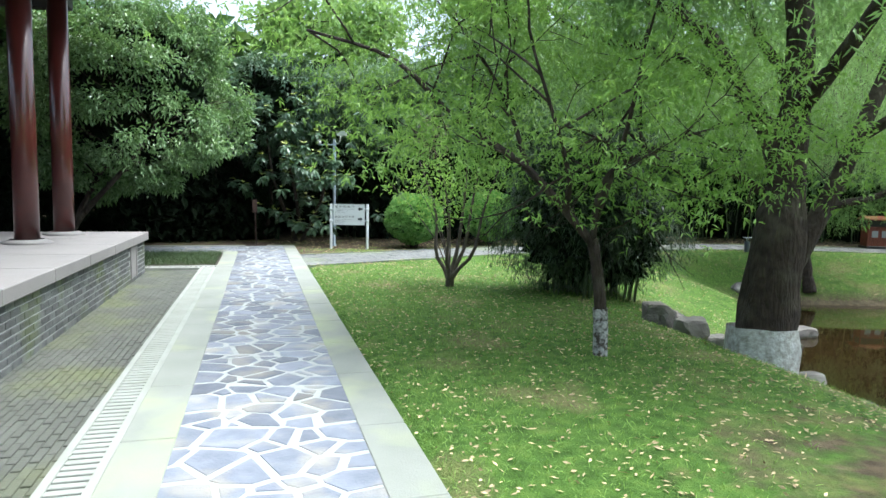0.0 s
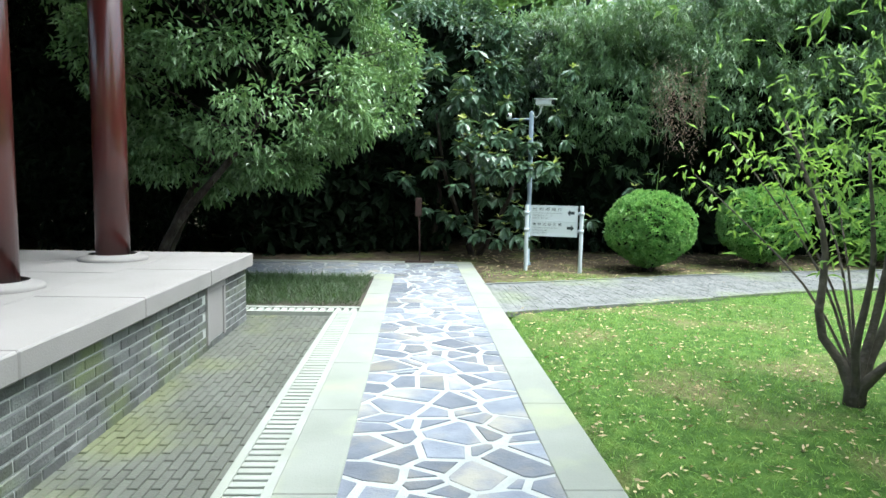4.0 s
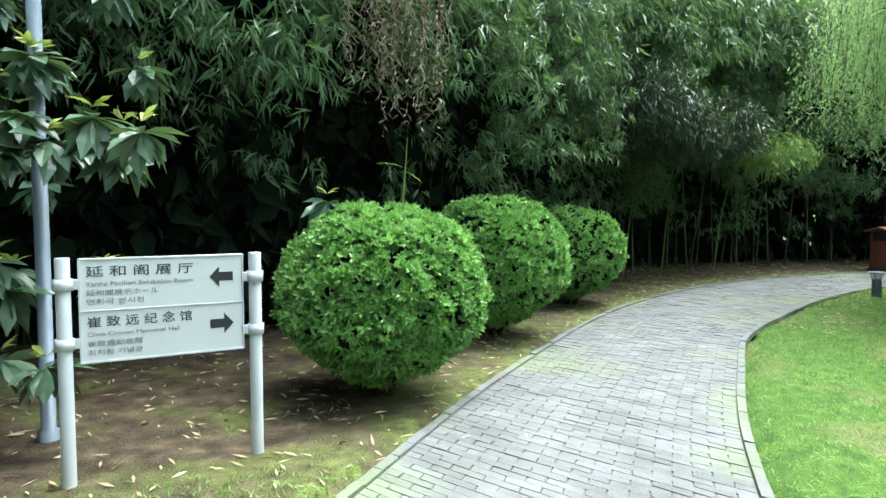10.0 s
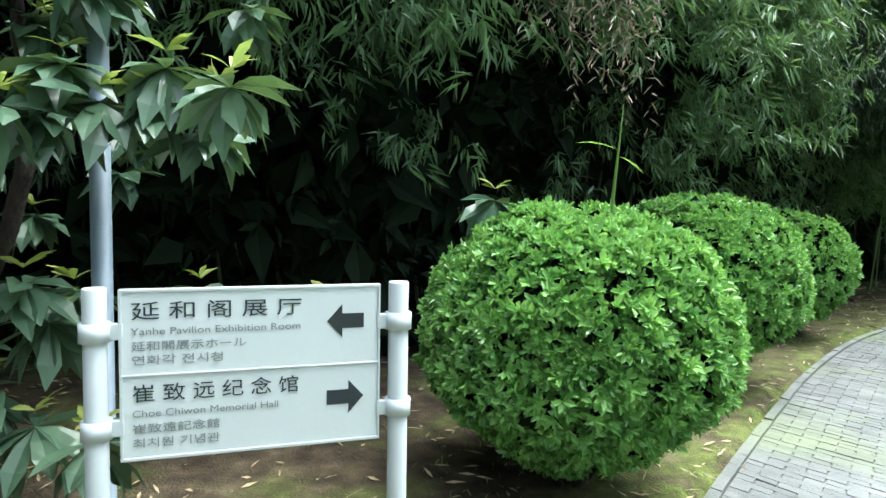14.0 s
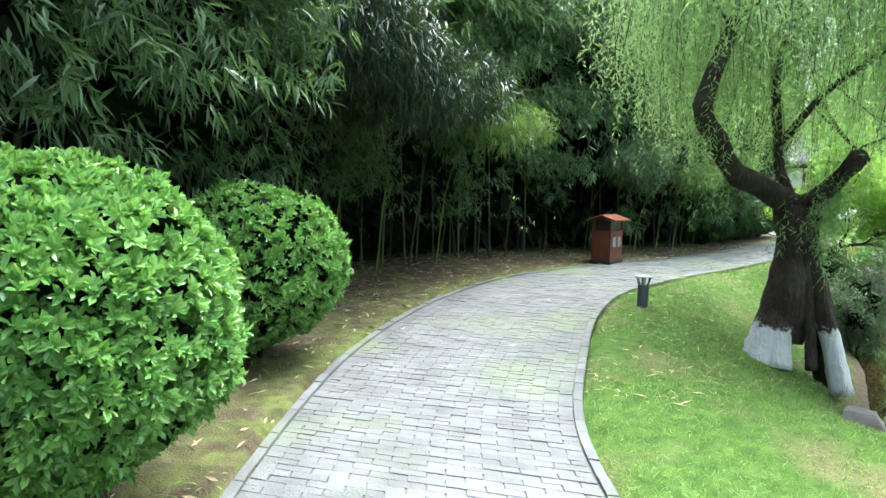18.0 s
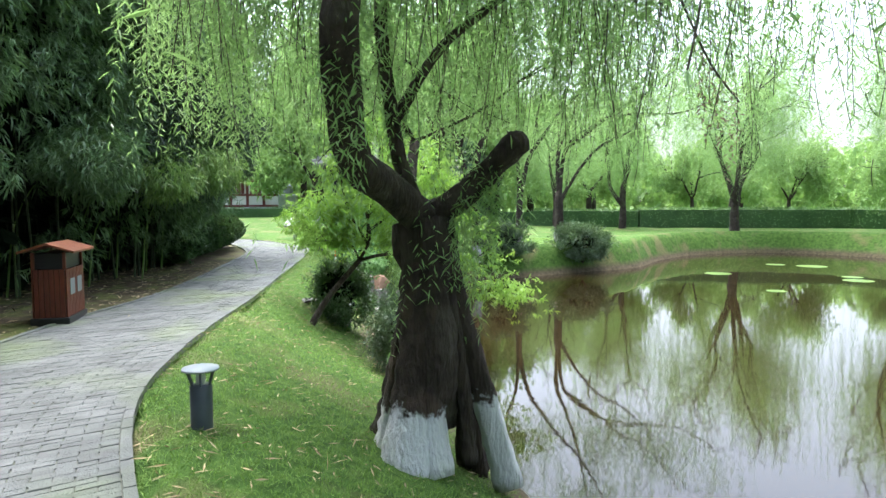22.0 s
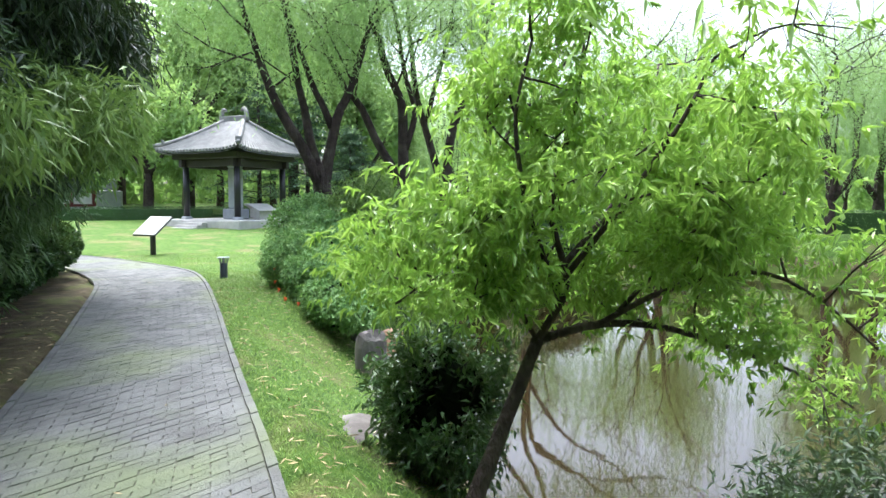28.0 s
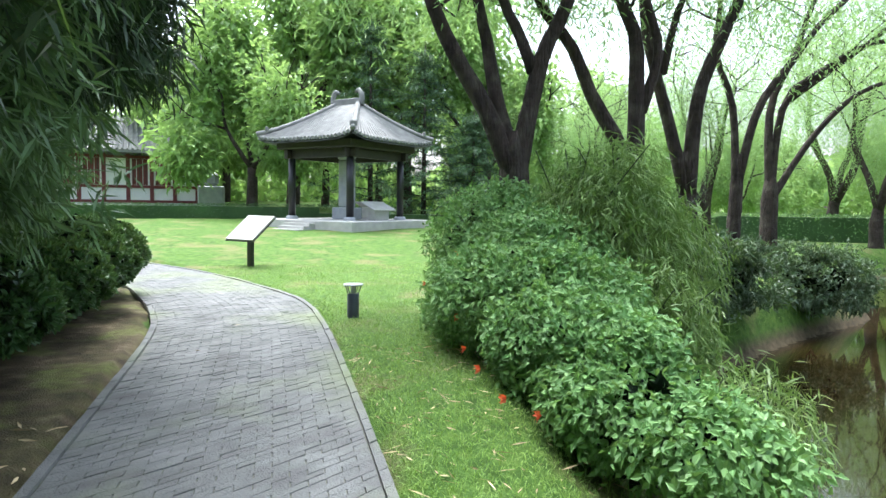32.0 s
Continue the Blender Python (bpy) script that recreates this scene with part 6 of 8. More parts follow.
def limb_tree(x, y, label, trunk, limbs, r, leaf, n, size, width, jitter, bark, wash=0.0, twig=(0.8, 0.02), depth=2, hang=0.3, per=6, step=2, category="tree", leafy=None):
    """A tree with given main limbs; twigs grow from them and bear sprays of leaves."""
    ob = empty("tree", label, category, at=(x, y, gz(x, y)))
    c = curve_through([p for p, _ in trunk], 10)
    part("trunk", np_mesh("trunk", *tube(c, np.interp(np.linspace(0, 1, 10), np.linspace(0, 1, len(trunk)), [q for _, q in trunk]), 11, 0.2, 2), bark, True), ob)
    if wash:
        w = c[c[:, 2] < wash]
        part("limewash_band", np_mesh("limewash_band", *tube(w, trunk[0][1] * 1.06, 11, 0.2, 2, cap=False), M_flaked, True), ob, "flaking limewash on the foot of the trunk")
    thin, tips = [], []
    for k, (pts, r0, r1) in enumerate(limbs):
        c = curve_through(pts, 16)
        part("limb", np_mesh("limb", *tube(c, np.linspace(r0, r1, 16), 9, 0.2, k), bark, True), ob)
        for q in c[5::step]:
            grow(q, unit(r.normal(size=3)) + (0, 0, 0.25), twig[0], twig[1], depth, r, thin, tips, 0.7, 0.0)
    tagged(part("branches", (tubes_pile(thin, 5), bark, True), ob), kind="stuff")
    q = np.array([p for p, _, dp in tips if dp <= 1])
    if leafy:
        q = q[[leafy(*p) for p in q]]
    m = n // per
    pick = q[r.integers(0, len(q), m)] + r.normal(size=(m, 3)) * jitter
    fan = unit(r.normal(size=(m, 3)) * (1, 1, 0.35))
    P = np.repeat(pick, per, 0) + np.repeat(fan, per, 0) * r.uniform(0, size * 2.2, (m * per, 1))
    D = unit(np.repeat(fan, per, 0) * 0.6 + r.normal(size=(m * per, 3)) * 0.55 + (0, 0, -hang))
    V, F = leaf_quads(P, D, size * r.uniform(0.7, 1.3, len(P)), width, 0.15, 0.15, r=r)
    part("foliage", np_mesh("foliage", V, F, leaf), ob)
    return ob


RT, FW = np.array((0.987, 0.162, 0)), np.array((-0.162, 0.987, 0))


def facing(*pts):
    return [tuple(a * RT + c * FW + np.array((0, 0, b))) for a, b, c in pts]


limb_tree(2.9, 3.25, "small spreading tree with feathery light green leaves on the lawn", [((0, 0, -0.1), 0.075), ((-0.03, 0.0, 0.6), 0.065), ((-0.13, 0, 1.2), 0.06)],
          [(facing((-0.13, 1.15, 0), (-0.8, 1.9, 0.1), (-1.55, 2.4, 0.1), (-2.2, 3.0, 0.2), (-3.1, 3.3, 0.3)), 0.05, 0.015), (facing((-0.13, 1.15, 0), (-0.05, 1.8, -0.1), (0.5, 2.15, 0), (1.3, 2.4, 0.2)), 0.035, 0.012),
           (facing((-0.8, 1.9, 0.1), (-1.0, 2.6, 0.4), (-1.4, 3.3, 0.5)), 0.03, 0.012), (facing((-0.1, 1.4, 0), (0.1, 2.3, -0.3), (0.3, 3.3, -0.2)), 0.035, 0.012), (facing((-0.4, 1.5, 0), (-0.5, 1.9, -0.5), (-0.9, 2.9, -0.9)), 0.03, 0.012)],
          np.random.default_rng(5), L_spring, 30000, 0.075, 0.02, (0.3, 0.3, 0.2), M_bark, 0.5, (0.75, 0.014), leafy=lambda x, y, z: z > 1.6)
shrub3 = empty("multi_stem_shrub", "young bare-stemmed shrub with several grey stems on the lawn", "shrub", at=(0.62, 7.62, gz(0.62, 7.62)))
sr2 = np.random.default_rng(15)
tipsx = []
for k, (dx, dy, h) in enumerate([(-0.35, 0.1, 1.5), (0.15, 0.2, 1.7), (0.55, -0.1, 1.6), (-0.05, -0.2, 1.3), (0.3, 0.35, 1.8)]):
    c = curve_through([(0.01 * k - 0.02, 0, -0.08), (dx * 0.12, dy * 0.1, 0.22), (dx * 0.75, dy * 0.6, h * 0.38), (dx * 0.95 + 0.06, dy * 0.9, h * 0.85), (dx * 1.7, dy * 1.5, h * 1.45)], 12)
    part("stem", np_mesh("stem", *tube(c, np.r_[0.06, 0.05, np.linspace(0.035, 0.01, 10)], 8, 0.3, k), M_bark_grey, True), shrub3)
    tipsx += list(c[6:])
P = np.array(tipsx)[sr2.integers(0, len(tipsx), 420)] + sr2.normal(size=(420, 3)) * (0.25, 0.25, 0.2) + (0, 0, 0.25)
V, F = leaf_quads(P, unit(sr2.normal(size=(420, 3)) + (0, 0, -0.3)), 0.09, 0.025, r=sr2)
part("leaves", np_mesh("leaves", V, F, L_spring), shrub3)
P = np.array(tipsx)[np.concatenate([np.arange(k * 4 + 2, k * 4 + 4) for k in range(5)])][sr2.integers(0, 10, 1000)] + sr2.normal(size=(1000, 3)) * (0.5, 0.5, 0.3) + (0.3, 0, 0.45)
V, F = leaf_quads(P, unit(sr2.normal(size=(1000, 3)) + (0, 0, -0.4)), 0.11, 0.03, r=sr2)
part("leaves", np_mesh("leaves", V, F, L_spring), shrub3, "bright young leaves")
# its long thin shoots towards the path end in bright leaves
for k, (dx, dy, h) in enumerate([(-1.25, 0.85, 1.75), (-0.95, 0.9, 2.05), (-0.65, 0.75, 1.85), (-0.4, 0.9, 2.15), (-0.15, 0.8, 1.8)]):
    c = curve_through([(0.0, 0.0, 0.2), (dx * 0.3, dy * 0.35, h * 0.5), (dx, dy, h)], 9)
    part("stem", np_mesh("stem", *tube(c, np.linspace(0.014, 0.004, 9), 5), M_bark_grey), shrub3)
    P = c[sr2.integers(5, 9, 60)] + sr2.normal(size=(60, 3)) * (0.1, 0.1, 0.07)
    V, F = leaf_quads(P, unit(sr2.normal(size=(60, 3)) + (0, 0, -0.2)), 0.1, 0.035, r=sr2)
    part("foliage", np_mesh("foliage", V, F, L_peach), shrub3)


def bamboo_tufts(C, r, per=8, leaf_len=0.16, leaf_w=0.02, radius=0.14, out=None):
    """Fans of drooping narrow leaves at the points C."""
    n = len(C)
    P = np.repeat(C, per, 0) + r.normal(size=(n * per, 3)) * radius * 0.5
    base = unit(r.normal(size=(n, 3)) * (1, 1, 0.3) + (0 if out is None else out))
    D = unit(np.repeat(base, per, 0) * 0.7 + r.normal(size=(n * per, 3)) * 0.45 + np.array([0, 0, -0.75]))
    return leaf_quads(P, D, leaf_len * r.uniform(0.6, 1.3, n * per), leaf_w * r.uniform(0.8, 1.25, n * per), 0.12, 0.12, r=r)


def bamboo_clump(x, y, radius, height, r, label, n=700, culms=26, low=0.3, leaf=None, length=0.15, width=0.018, z=None):
    z = gz(x, y) if z is None else z
    ob = empty("bamboo_clump", label, "bamboo", "bamboo", (x, y, z))
    for k in range(culms):
        a, d = r.uniform(0, 6.28), radius * 0.45 * math.sqrt(r.random())
        ex = r.normal(size=2) * radius * 0.4
        part("culm", np_mesh("culm", *tube(curve_through([(d * math.cos(a), d * math.sin(a), -0.1), (d * math.cos(a) * 1.3, d * math.sin(a) * 1.3, height * 0.5), (d * math.cos(a) + ex[0], d * math.sin(a) + ex[1], height * 0.95)], 6), np.linspace(0.014, 0.006, 6), 5, 0, k, False), L_culm), ob)
    C, O = shell_points(n, (0, 0, low + (height - low) / 2), (radius, radius, (height - low) / 2), r, 0.45)
    V, F = bamboo_tufts(C, r, 8, length, width, 0.16, O * 0.6)
    part("foliage", np_mesh("foliage", V, F, leaf or L_bamboo), ob)
    # near-black sheets added inside; they stand in for the clump's shade
    if leaf is L_bamboo_shaded:
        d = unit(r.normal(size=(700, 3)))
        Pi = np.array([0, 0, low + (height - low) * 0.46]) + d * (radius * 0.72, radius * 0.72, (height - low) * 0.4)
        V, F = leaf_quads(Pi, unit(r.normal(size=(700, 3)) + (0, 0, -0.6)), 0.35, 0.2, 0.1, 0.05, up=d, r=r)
        part("inner_foliage", np_mesh("inner_foliage", V, F, L_shade), ob)
    return ob


br = np.random.default_rng(41)
bamboo_clump(2.75, 7.6, 1.15, 2.7, br, "clump of fine bamboo on the lawn, shade put into dark leaves", 3000, 40, 0.25, L_bamboo_shaded, 0.13, 0.014)
bamboo_clump(3.4, 8.3, 1.0, 2.4, br, "clump of fine bamboo on the lawn, shade put into dark leaves", 2000, 30, 0.25, L_bamboo_shaded, 0.13, 0.014)

# ---- clipped round shrubs ----
def whorls(C, O, per, length, width, r, open_=0.9):
    """Rosettes: per leaves spread round the axis O at each point C; broad towards the tip."""
    n = len(C)
    A = unit(np.cross(O, unit(r.normal(size=(n, 3)))))
    Bn = np.cross(O, A)
    t = (np.arange(per) * 2.4)[None] + r.uniform(0, 6.28, (n, 1)) + r.normal(size=(n, per)) * 0.25
    lean = open_ * r.uniform(0.45, 1.35, (n, per))
    D = np.cos(lean)[..., None] * O[:, None] + np.sin(lean)[..., None] * (np.cos(t)[..., None] * A[:, None] + np.sin(t)[..., None] * Bn[:, None])
    D = unit(D.reshape(-1, 3))
    P = np.repeat(C, per, 0)
    up = np.repeat(O, per, 0)
    m = n * per
    L = (length * r.uniform(0.65, 1.25, m))[:, None]
    S = unit(np.cross(D, unit(up + r.normal(size=(m, 3)) * 0.3)))
    N = np.cross(S, D)
    W = width * L / length
    V = np.stack([P, P + D * L * 0.4 + S * W * 0.42 + N * W * 0.16, P + D * L * 0.75 + S * W * 0.4 + N * W * 0.12, P + D * L - N * L * 0.1,
                  P + D * L * 0.75 - S * W * 0.4 + N * W * 0.12, P + D * L * 0.4 - S * W * 0.42 + N * W * 0.16], 1).reshape(-1, 3)
    b = (np.arange(m) * 6)[:, None]
    return V, np.concatenate([b + np.array([0, 1, 2, 3]), b + np.array([0, 3, 4, 5])])


def ball_shrub(x, y, rad, top, n, leaf, label, r, group, size=0.057, name="round_shrub"):
    z = gz(x, y)
    ob = empty(name, label, "shrub", group, (x, y, z))
    rz = (top - 0.12) / 2
    c = np.array((0, 0, 0.12 + rz))

    def body(d, k):
        """A point in the direction d on the clipped body, drawn in towards the foot."""
        bulge = 1 + 0.07 * np.array([noise.noise(q * 2.6 + rad * 9) for q in d]) + 0.06 * np.array([noise.noise(q * 6.5 + rad * 5) for q in d])
        h = d[:, 2]
        pinch = np.where(h < -0.25, 1 - 0.42 * np.clip((-0.25 - h) / 0.75, 0, 1) ** 1.4, 1.0)
        square = (np.abs(d) ** 2.2).sum(1) ** (-1 / 2.2)
        return c + d * (rad, rad, rz) * (square * bulge * k)[:, None] * np.stack([pinch, pinch, np.ones(len(d))], 1)

    d = unit(r.normal(size=(n, 3)))
    C = body(d, np.where(r.random(n) < 0.72, r.uniform(0.93, 0.985, n), r.uniform(0.8, 0.93, n)) + (r.random(n) < 0.05) * 0.035)
    O = unit(d * (1, 1, 0.9) + r.normal(size=(n, 3)) * 0.35 + (0, 0, 0.25))
    V, F = whorls(C, O, 8, size, size * 0.45, r)
    part("leaves", np_mesh("leaves", V, F, leaf), ob)
    # near-black sheets inside, painting the shade between the leaves
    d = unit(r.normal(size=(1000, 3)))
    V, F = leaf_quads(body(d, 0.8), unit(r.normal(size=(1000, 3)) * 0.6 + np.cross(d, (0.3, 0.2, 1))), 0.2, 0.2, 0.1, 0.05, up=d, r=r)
    part("inner_leaves", np_mesh("inner_leaves", V, F, L_shade), ob)
    for k in range(9):
        a = r.uniform(0, 6.28)
        part("stem", np_mesh("stem", *tube([(0.06 * math.cos(a), 0.06 * math.sin(a), -0.05), (0.2 * math.cos(a), 0.2 * math.sin(a), 0.35), (0.45 * rad * math.cos(a), 0.45 * rad * math.sin(a), 0.9 * rz)], [0.025, 0.018, 0.01], 6), M_bark), ob)
    return ob


hr_ = np.random.default_rng(51)
sl = "clipped round evergreen shrub with bright glossy leaves beside the path"
ball_shrub(-1.66, 15.25, 0.83, 1.56, 7000, L_shrub, sl, hr_, "round shrubs in a row")
ball_shrub(0.38, 17.15, 0.87, 1.66, 6000, L_shrub, sl, hr_, "round shrubs in a row")
ball_shrub(2.72, 18.95, 0.8, 1.54, 3600, L_shrub, sl, hr_, "round shrubs in a row")
dk = "dark clipped evergreen shrub beside the path"
for x, y, rad, top in ((28.3, 21.35, 0.85, 1.2), (26.6, 21.3, 0.95, 1.15), (25.0, 21.25, 0.9, 1.1), (23.3, 21.3, 0.9, 1.05), (21.6, 21.35, 0.9, 1.0)):
    ball_shrub(x, y, rad, top, 1700, L_shrub_dark, dk, hr_, "dark shrubs in a row", 0.09)

# one tall bamboo shoot behind the first shrub
sp = empty("bamboo_shoot", "single thin bamboo shoot with two leaves", "bamboo", at=(-1.55, 15.0, gz(-1.55, 15.0)))
part("culm", np_mesh("culm", *tube([(0, 0, 0.9), (0.0, 0.05, 1.6), (0.03, 0.02, 2.1)], [0.012, 0.01, 0.003], 7), L_bamboo_light), sp)
V, F = leaf_blades(np.array([(0.0, 0.0, 1.86), (0.0, 0.0, 1.83)]), np.array([(-1, -0.1, 0.35), (1, 0.1, -0.3)]), [0.26, 0.17], [0.02, 0.018])
part("leaf", np_mesh("leaf", V, F, L_bamboo_light), sp)

# ---- the bamboo grove along the path ----
def front_line(s):
    """Where the grove's face stands, as a line behind the path's left edge."""
    pts = np.array([(-9.5, 19.5), (-5.5, 17.6), (-2.5, 16.9), (0.5, 18.6), (3.5, 20.4), (6.5, 22.0), (9.5, 22.6), (13, 22.4), (17, 21.0), (21, 20.85), (24, 21.3), (28, 22.7), (31, 24.5)])
    return np.stack([np.interp(s, np.linspace(0, 1, len(pts)), pts[:, k]) for k in range(2)], -1)


gr = np.random.default_rng(61)


def spray_tufts(centres, per, r, drop=0.45, wide=0.3):
    """Drooping sprays: points that hang below and round each centre."""
    n = len(centres) * per
    c = np.repeat(centres, per, 0)
    t = r.random(n)[:, None] ** 0.7
    side = r.normal(size=(n, 3)) * (wide, wide * 0.6, 0.1)
    return c + side * (0.3 + t) + np.c_[np.zeros(n), -0.15 * t[:, 0], -drop * t[:, 0]]


for sct in range(9):
    s0, s1 = sct / 9, (sct + 1) / 9
    grove = empty("bamboo_grove", "tall dense bamboo grove with drooping leaves beside the path", "bamboo", "bamboo grove")
    n = 30
    s = gr.uniform(s0, s1, n)
    basep = front_line(s)
    back = gr.uniform(0.9, 3.0, n) - np.clip((basep[:, 0] - 5) / 6, 0, 0.6)
    for k in range(n):
        x, y = basep[k] + (0.35 * gr.normal(), back[k])
        h = gr.uniform(4.5, 7.5) if x > 0 else gr.uniform(4.2, 5.8)
        part("culm", np_mesh("culm", *tube(curve_through([(x, y, -0.1), (x + 0.25 * gr.normal(), y - 0.1, h * 0.5), (x + 0.6 * gr.normal(), y - 0.7 - 0.6 * gr.random(), h)], 7), np.linspace(0.022, 0.006, 7), 6, 0, k, False), L_bamboo_pale if k % 4 == 0 and 6 < x < 16 else L_culm), grove)
    # sprays on the face: dense and overhanging above, few below
    m = 560
    s = gr.uniform(s0, s1, m)
    f = front_line(s)
    lob = np.array([noise.noise((px * 0.45, 3.1, 0.0)) for px in f[:, 0] + f[:, 1]])
    zz = np.where(f[:, 0] > 15, 0.55, 0.9) + np.where(f[:, 0] > -1, 6.3, 4.8) * gr.random(m) ** 0.8
    hang = np.clip((zz - np.where(f[:, 0] > 15, 0.2, 1.3)) / 2.0, 0, 1)
    lumps = np.array([noise.noise((px * 0.8, pz_ * 0.8, 5.0)) for px, pz_ in zip(f[:, 0] + f[:, 1], zz)])
    yy = f[:, 1] - hang * (0.7 + 0.8 * lob + 0.9 * lumps) + (1 - hang) * 0.5 + np.abs(gr.normal(size=m)) * 0.5
    keep = gr.random(m) < np.interp(f[:, 0], (-3, 2), (0.55, 1)) * (1 - 0.85 * np.exp(-(((f[:, 0] + 1.3) / 1.3) ** 2)) * (zz < 3.3)) * np.clip(0.1 + hang * 1.0, 0, 1) * np.clip(0.55 + 1.9 * lumps, 0.04, 1)
    Cc = np.stack([f[:, 0] + hang * 0.4, yy, zz], 1)[keep]
    V, F = bamboo_tufts(spray_tufts(Cc, 11, gr), gr, 8, 0.2, 0.03, 0.07, np.array([0.15, -0.9, 0]))
    # the first section gets the darker leaf copy, its shade painted in
    part("foliage", np_mesh("foliage", V, F, L_bamboo_shaded if sct == 0 else L_bamboo), grove)
    # the depth of the grove behind: near-black sheets standing in for its shade
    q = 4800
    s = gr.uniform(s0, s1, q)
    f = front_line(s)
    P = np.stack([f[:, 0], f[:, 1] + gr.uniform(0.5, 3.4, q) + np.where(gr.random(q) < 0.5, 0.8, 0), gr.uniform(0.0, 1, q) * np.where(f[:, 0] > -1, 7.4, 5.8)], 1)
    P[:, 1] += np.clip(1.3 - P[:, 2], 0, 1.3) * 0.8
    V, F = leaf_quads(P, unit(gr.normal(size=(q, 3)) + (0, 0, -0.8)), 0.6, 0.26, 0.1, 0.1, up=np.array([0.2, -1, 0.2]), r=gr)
    part("inner_foliage", np_mesh("inner_foliage", V, F, L_shade), grove)
    # crowns added above the view, arching over the path to shade it
    q = 2800
    s = gr.uniform(s0, s1, q)
    f = front_line(s)
    reach = np.interp(f[:, 0], (0.5, 3, 6, 9, 14, 17, 23, 28), (0.2, 1.0, 1.8, 1.6, 1.2, 1.8, 1.8, 0.8))
    P = np.stack([f[:, 0], f[:, 1] + 3.2 - gr.random(q) * (3.2 + reach), np.where(f[:, 0] > -1, 5.4, 4.2) + 1.6 * gr.random(q)], 1)
    P[:, 2] -= 0.9 * np.clip((f[:, 1] - P[:, 1]) / 1.9, 0, 1) ** 2
    V, F = bamboo_tufts(P, gr, 7, 0.3, 0.045, 0.2, np.array([0.1, -0.6, 0]))
    part("top_foliage", np_mesh("top_foliage", V, F, L_bamboo), grove)
# sprays that reach over the path: paler copies painted as lit, darker as shaded
for k, (x, y, z, rad, n) in enumerate([(9.6, 21.2, 2.9, 0.9, 260), (21.5, 20.4, 3.2, 1.5, 800), (20.0, 20.0, 3.6, 1.4, 800), (23.0, 20.7, 3.2, 1.4, 700), (18.2, 19.55, 2.35, 0.75, 300), (16.9, 20.15, 2.1, 0.7, 220), (26.0, 21.7, 3.3, 1.5, 600), (4.9, 19.9, 3.5, 1.1, 600), (6.2, 20.5, 3.2, 1.2, 700), (7.8, 21.1, 3.3, 1.3, 700), (18.6, 20.2, 3.9, 1.3, 700), (21.8, 20.9, 2.0, 0.9, 400), (20.4, 21.0, 1.9, 0.8, 300), (20.6, 19.8, 3.7, 1.2, 800), (22.6, 19.9, 3.7, 1.3, 800), (22.3, 20.25, 2.75, 0.95, 900), (22.6, 21.0, 2.7, 0.85, 600), (23.4, 20.2, 3.0, 1.0, 700), (17.6, 20.6, 2.6, 1.1, 700), (15.6, 21.0, 2.4, 1.1, 700), (19.4, 20.5, 2.2, 1.0, 600)]):
    ob = empty("bamboo_spray", ("light green" if k in (0, 4, 5) else "dark green") + " drooping bamboo spray over the path", "bamboo", "bamboo sprays", (x, y + 0.9, 0))
    C, O = shell_points(n, (0, -0.9, z), (rad, rad * 0.8, rad * 0.6), gr, 0.3)
    V, F = bamboo_tufts(C, gr, 8, 0.2, 0.027, 0.14, O * 0.5)
    part("foliage", np_mesh("foliage", V, F, L_bamboo_light if k in (0, 4, 5) else (L_bamboo_shaded if k in (2, 3, 7, 8, 9, 10, 13, 14, 15, 16, 17, 18, 20) else L_bamboo)), ob)
    part("culm", np_mesh("culm", *tube(curve_through([(0, 0.6, -0.1), (0.1, 0.4, z * 0.6), (0, -0.5, z + 0.3)], 8), np.linspace(0.02, 0.006, 8), 6), L_bamboo_light), ob)
# withered creeper on the grove's face
dc = empty("dry_creeper", "withered brown creeper hanging on the bamboo", "creeper", at=(-1.3, 15.9, 0))
V, F, tw = hanging(np.stack([gr.uniform(-0.5, 0.5, 70), gr.uniform(-0.2, 0.2, 70), gr.uniform(3.4, 4.3, 70)], 1), gr.uniform(0.5, 1.4, 70), 0.05, 0.09, 0.012, gr)
tagged(part("dry_stems", np_mesh("dry_stems", V, F, L_dead), dc), kind="stuff")

# ---- loquat ----
lq = empty("loquat_tree", "loquat tree with large dark ribbed leaves and yellow-green young tips", "tree", at=(-5.7, 16.3, 0))
lr = np.random.default_rng(71)
stems = [[(0, 0, -0.1), (-0.3, -0.2, 0.9), (-0.55, -0.5, 1.9), (-0.6, -0.9, 3.2)], [(0.1, 0, -0.1), (0.7, -0.4, 0.8), (1.2, -0.8, 1.7), (1.3, -1.2, 2.8)], [(0.1, 0, 0.3), (0.3, -0.9, 1.6), (0.2, -1.5, 2.9)]]
for c in stems:
    c = curve_through(c, 10)
    part("stem", np_mesh("stem", *tube(c, np.linspace(0.07, 0.025, 10), 9, 0.15, 1), M_bark, True), lq)
heads = []
for k in range(100):
    c = curve_through(stems[k % 3], 10)[lr.integers(3, 10)]
    heads.append(c + lr.normal(size=3) * (0.75, 0.5, 0.75) + (0.3, -0.2, 0.35))
heads += [np.array(h) - (-5.7, 16.3, 0) for h in ((-3.95, 14.75, 1.95), (-3.55, 14.85, 1.85), (-3.7, 14.75, 2.1), (-4.1, 14.8, 2.1), (-3.75, 14.8, 1.95), (-4.2, 14.8, 1.9), (-4.5, 14.9, 0.75), (-4.25, 14.85, 0.6), (-4.7, 14.9, 1.95), (-4.9, 15.0, 1.9), (-4.45, 15.1, 2.6), (-4.3, 14.9, 1.2), (-4.0, 14.75, 0.55))]
heads = np.array(heads)
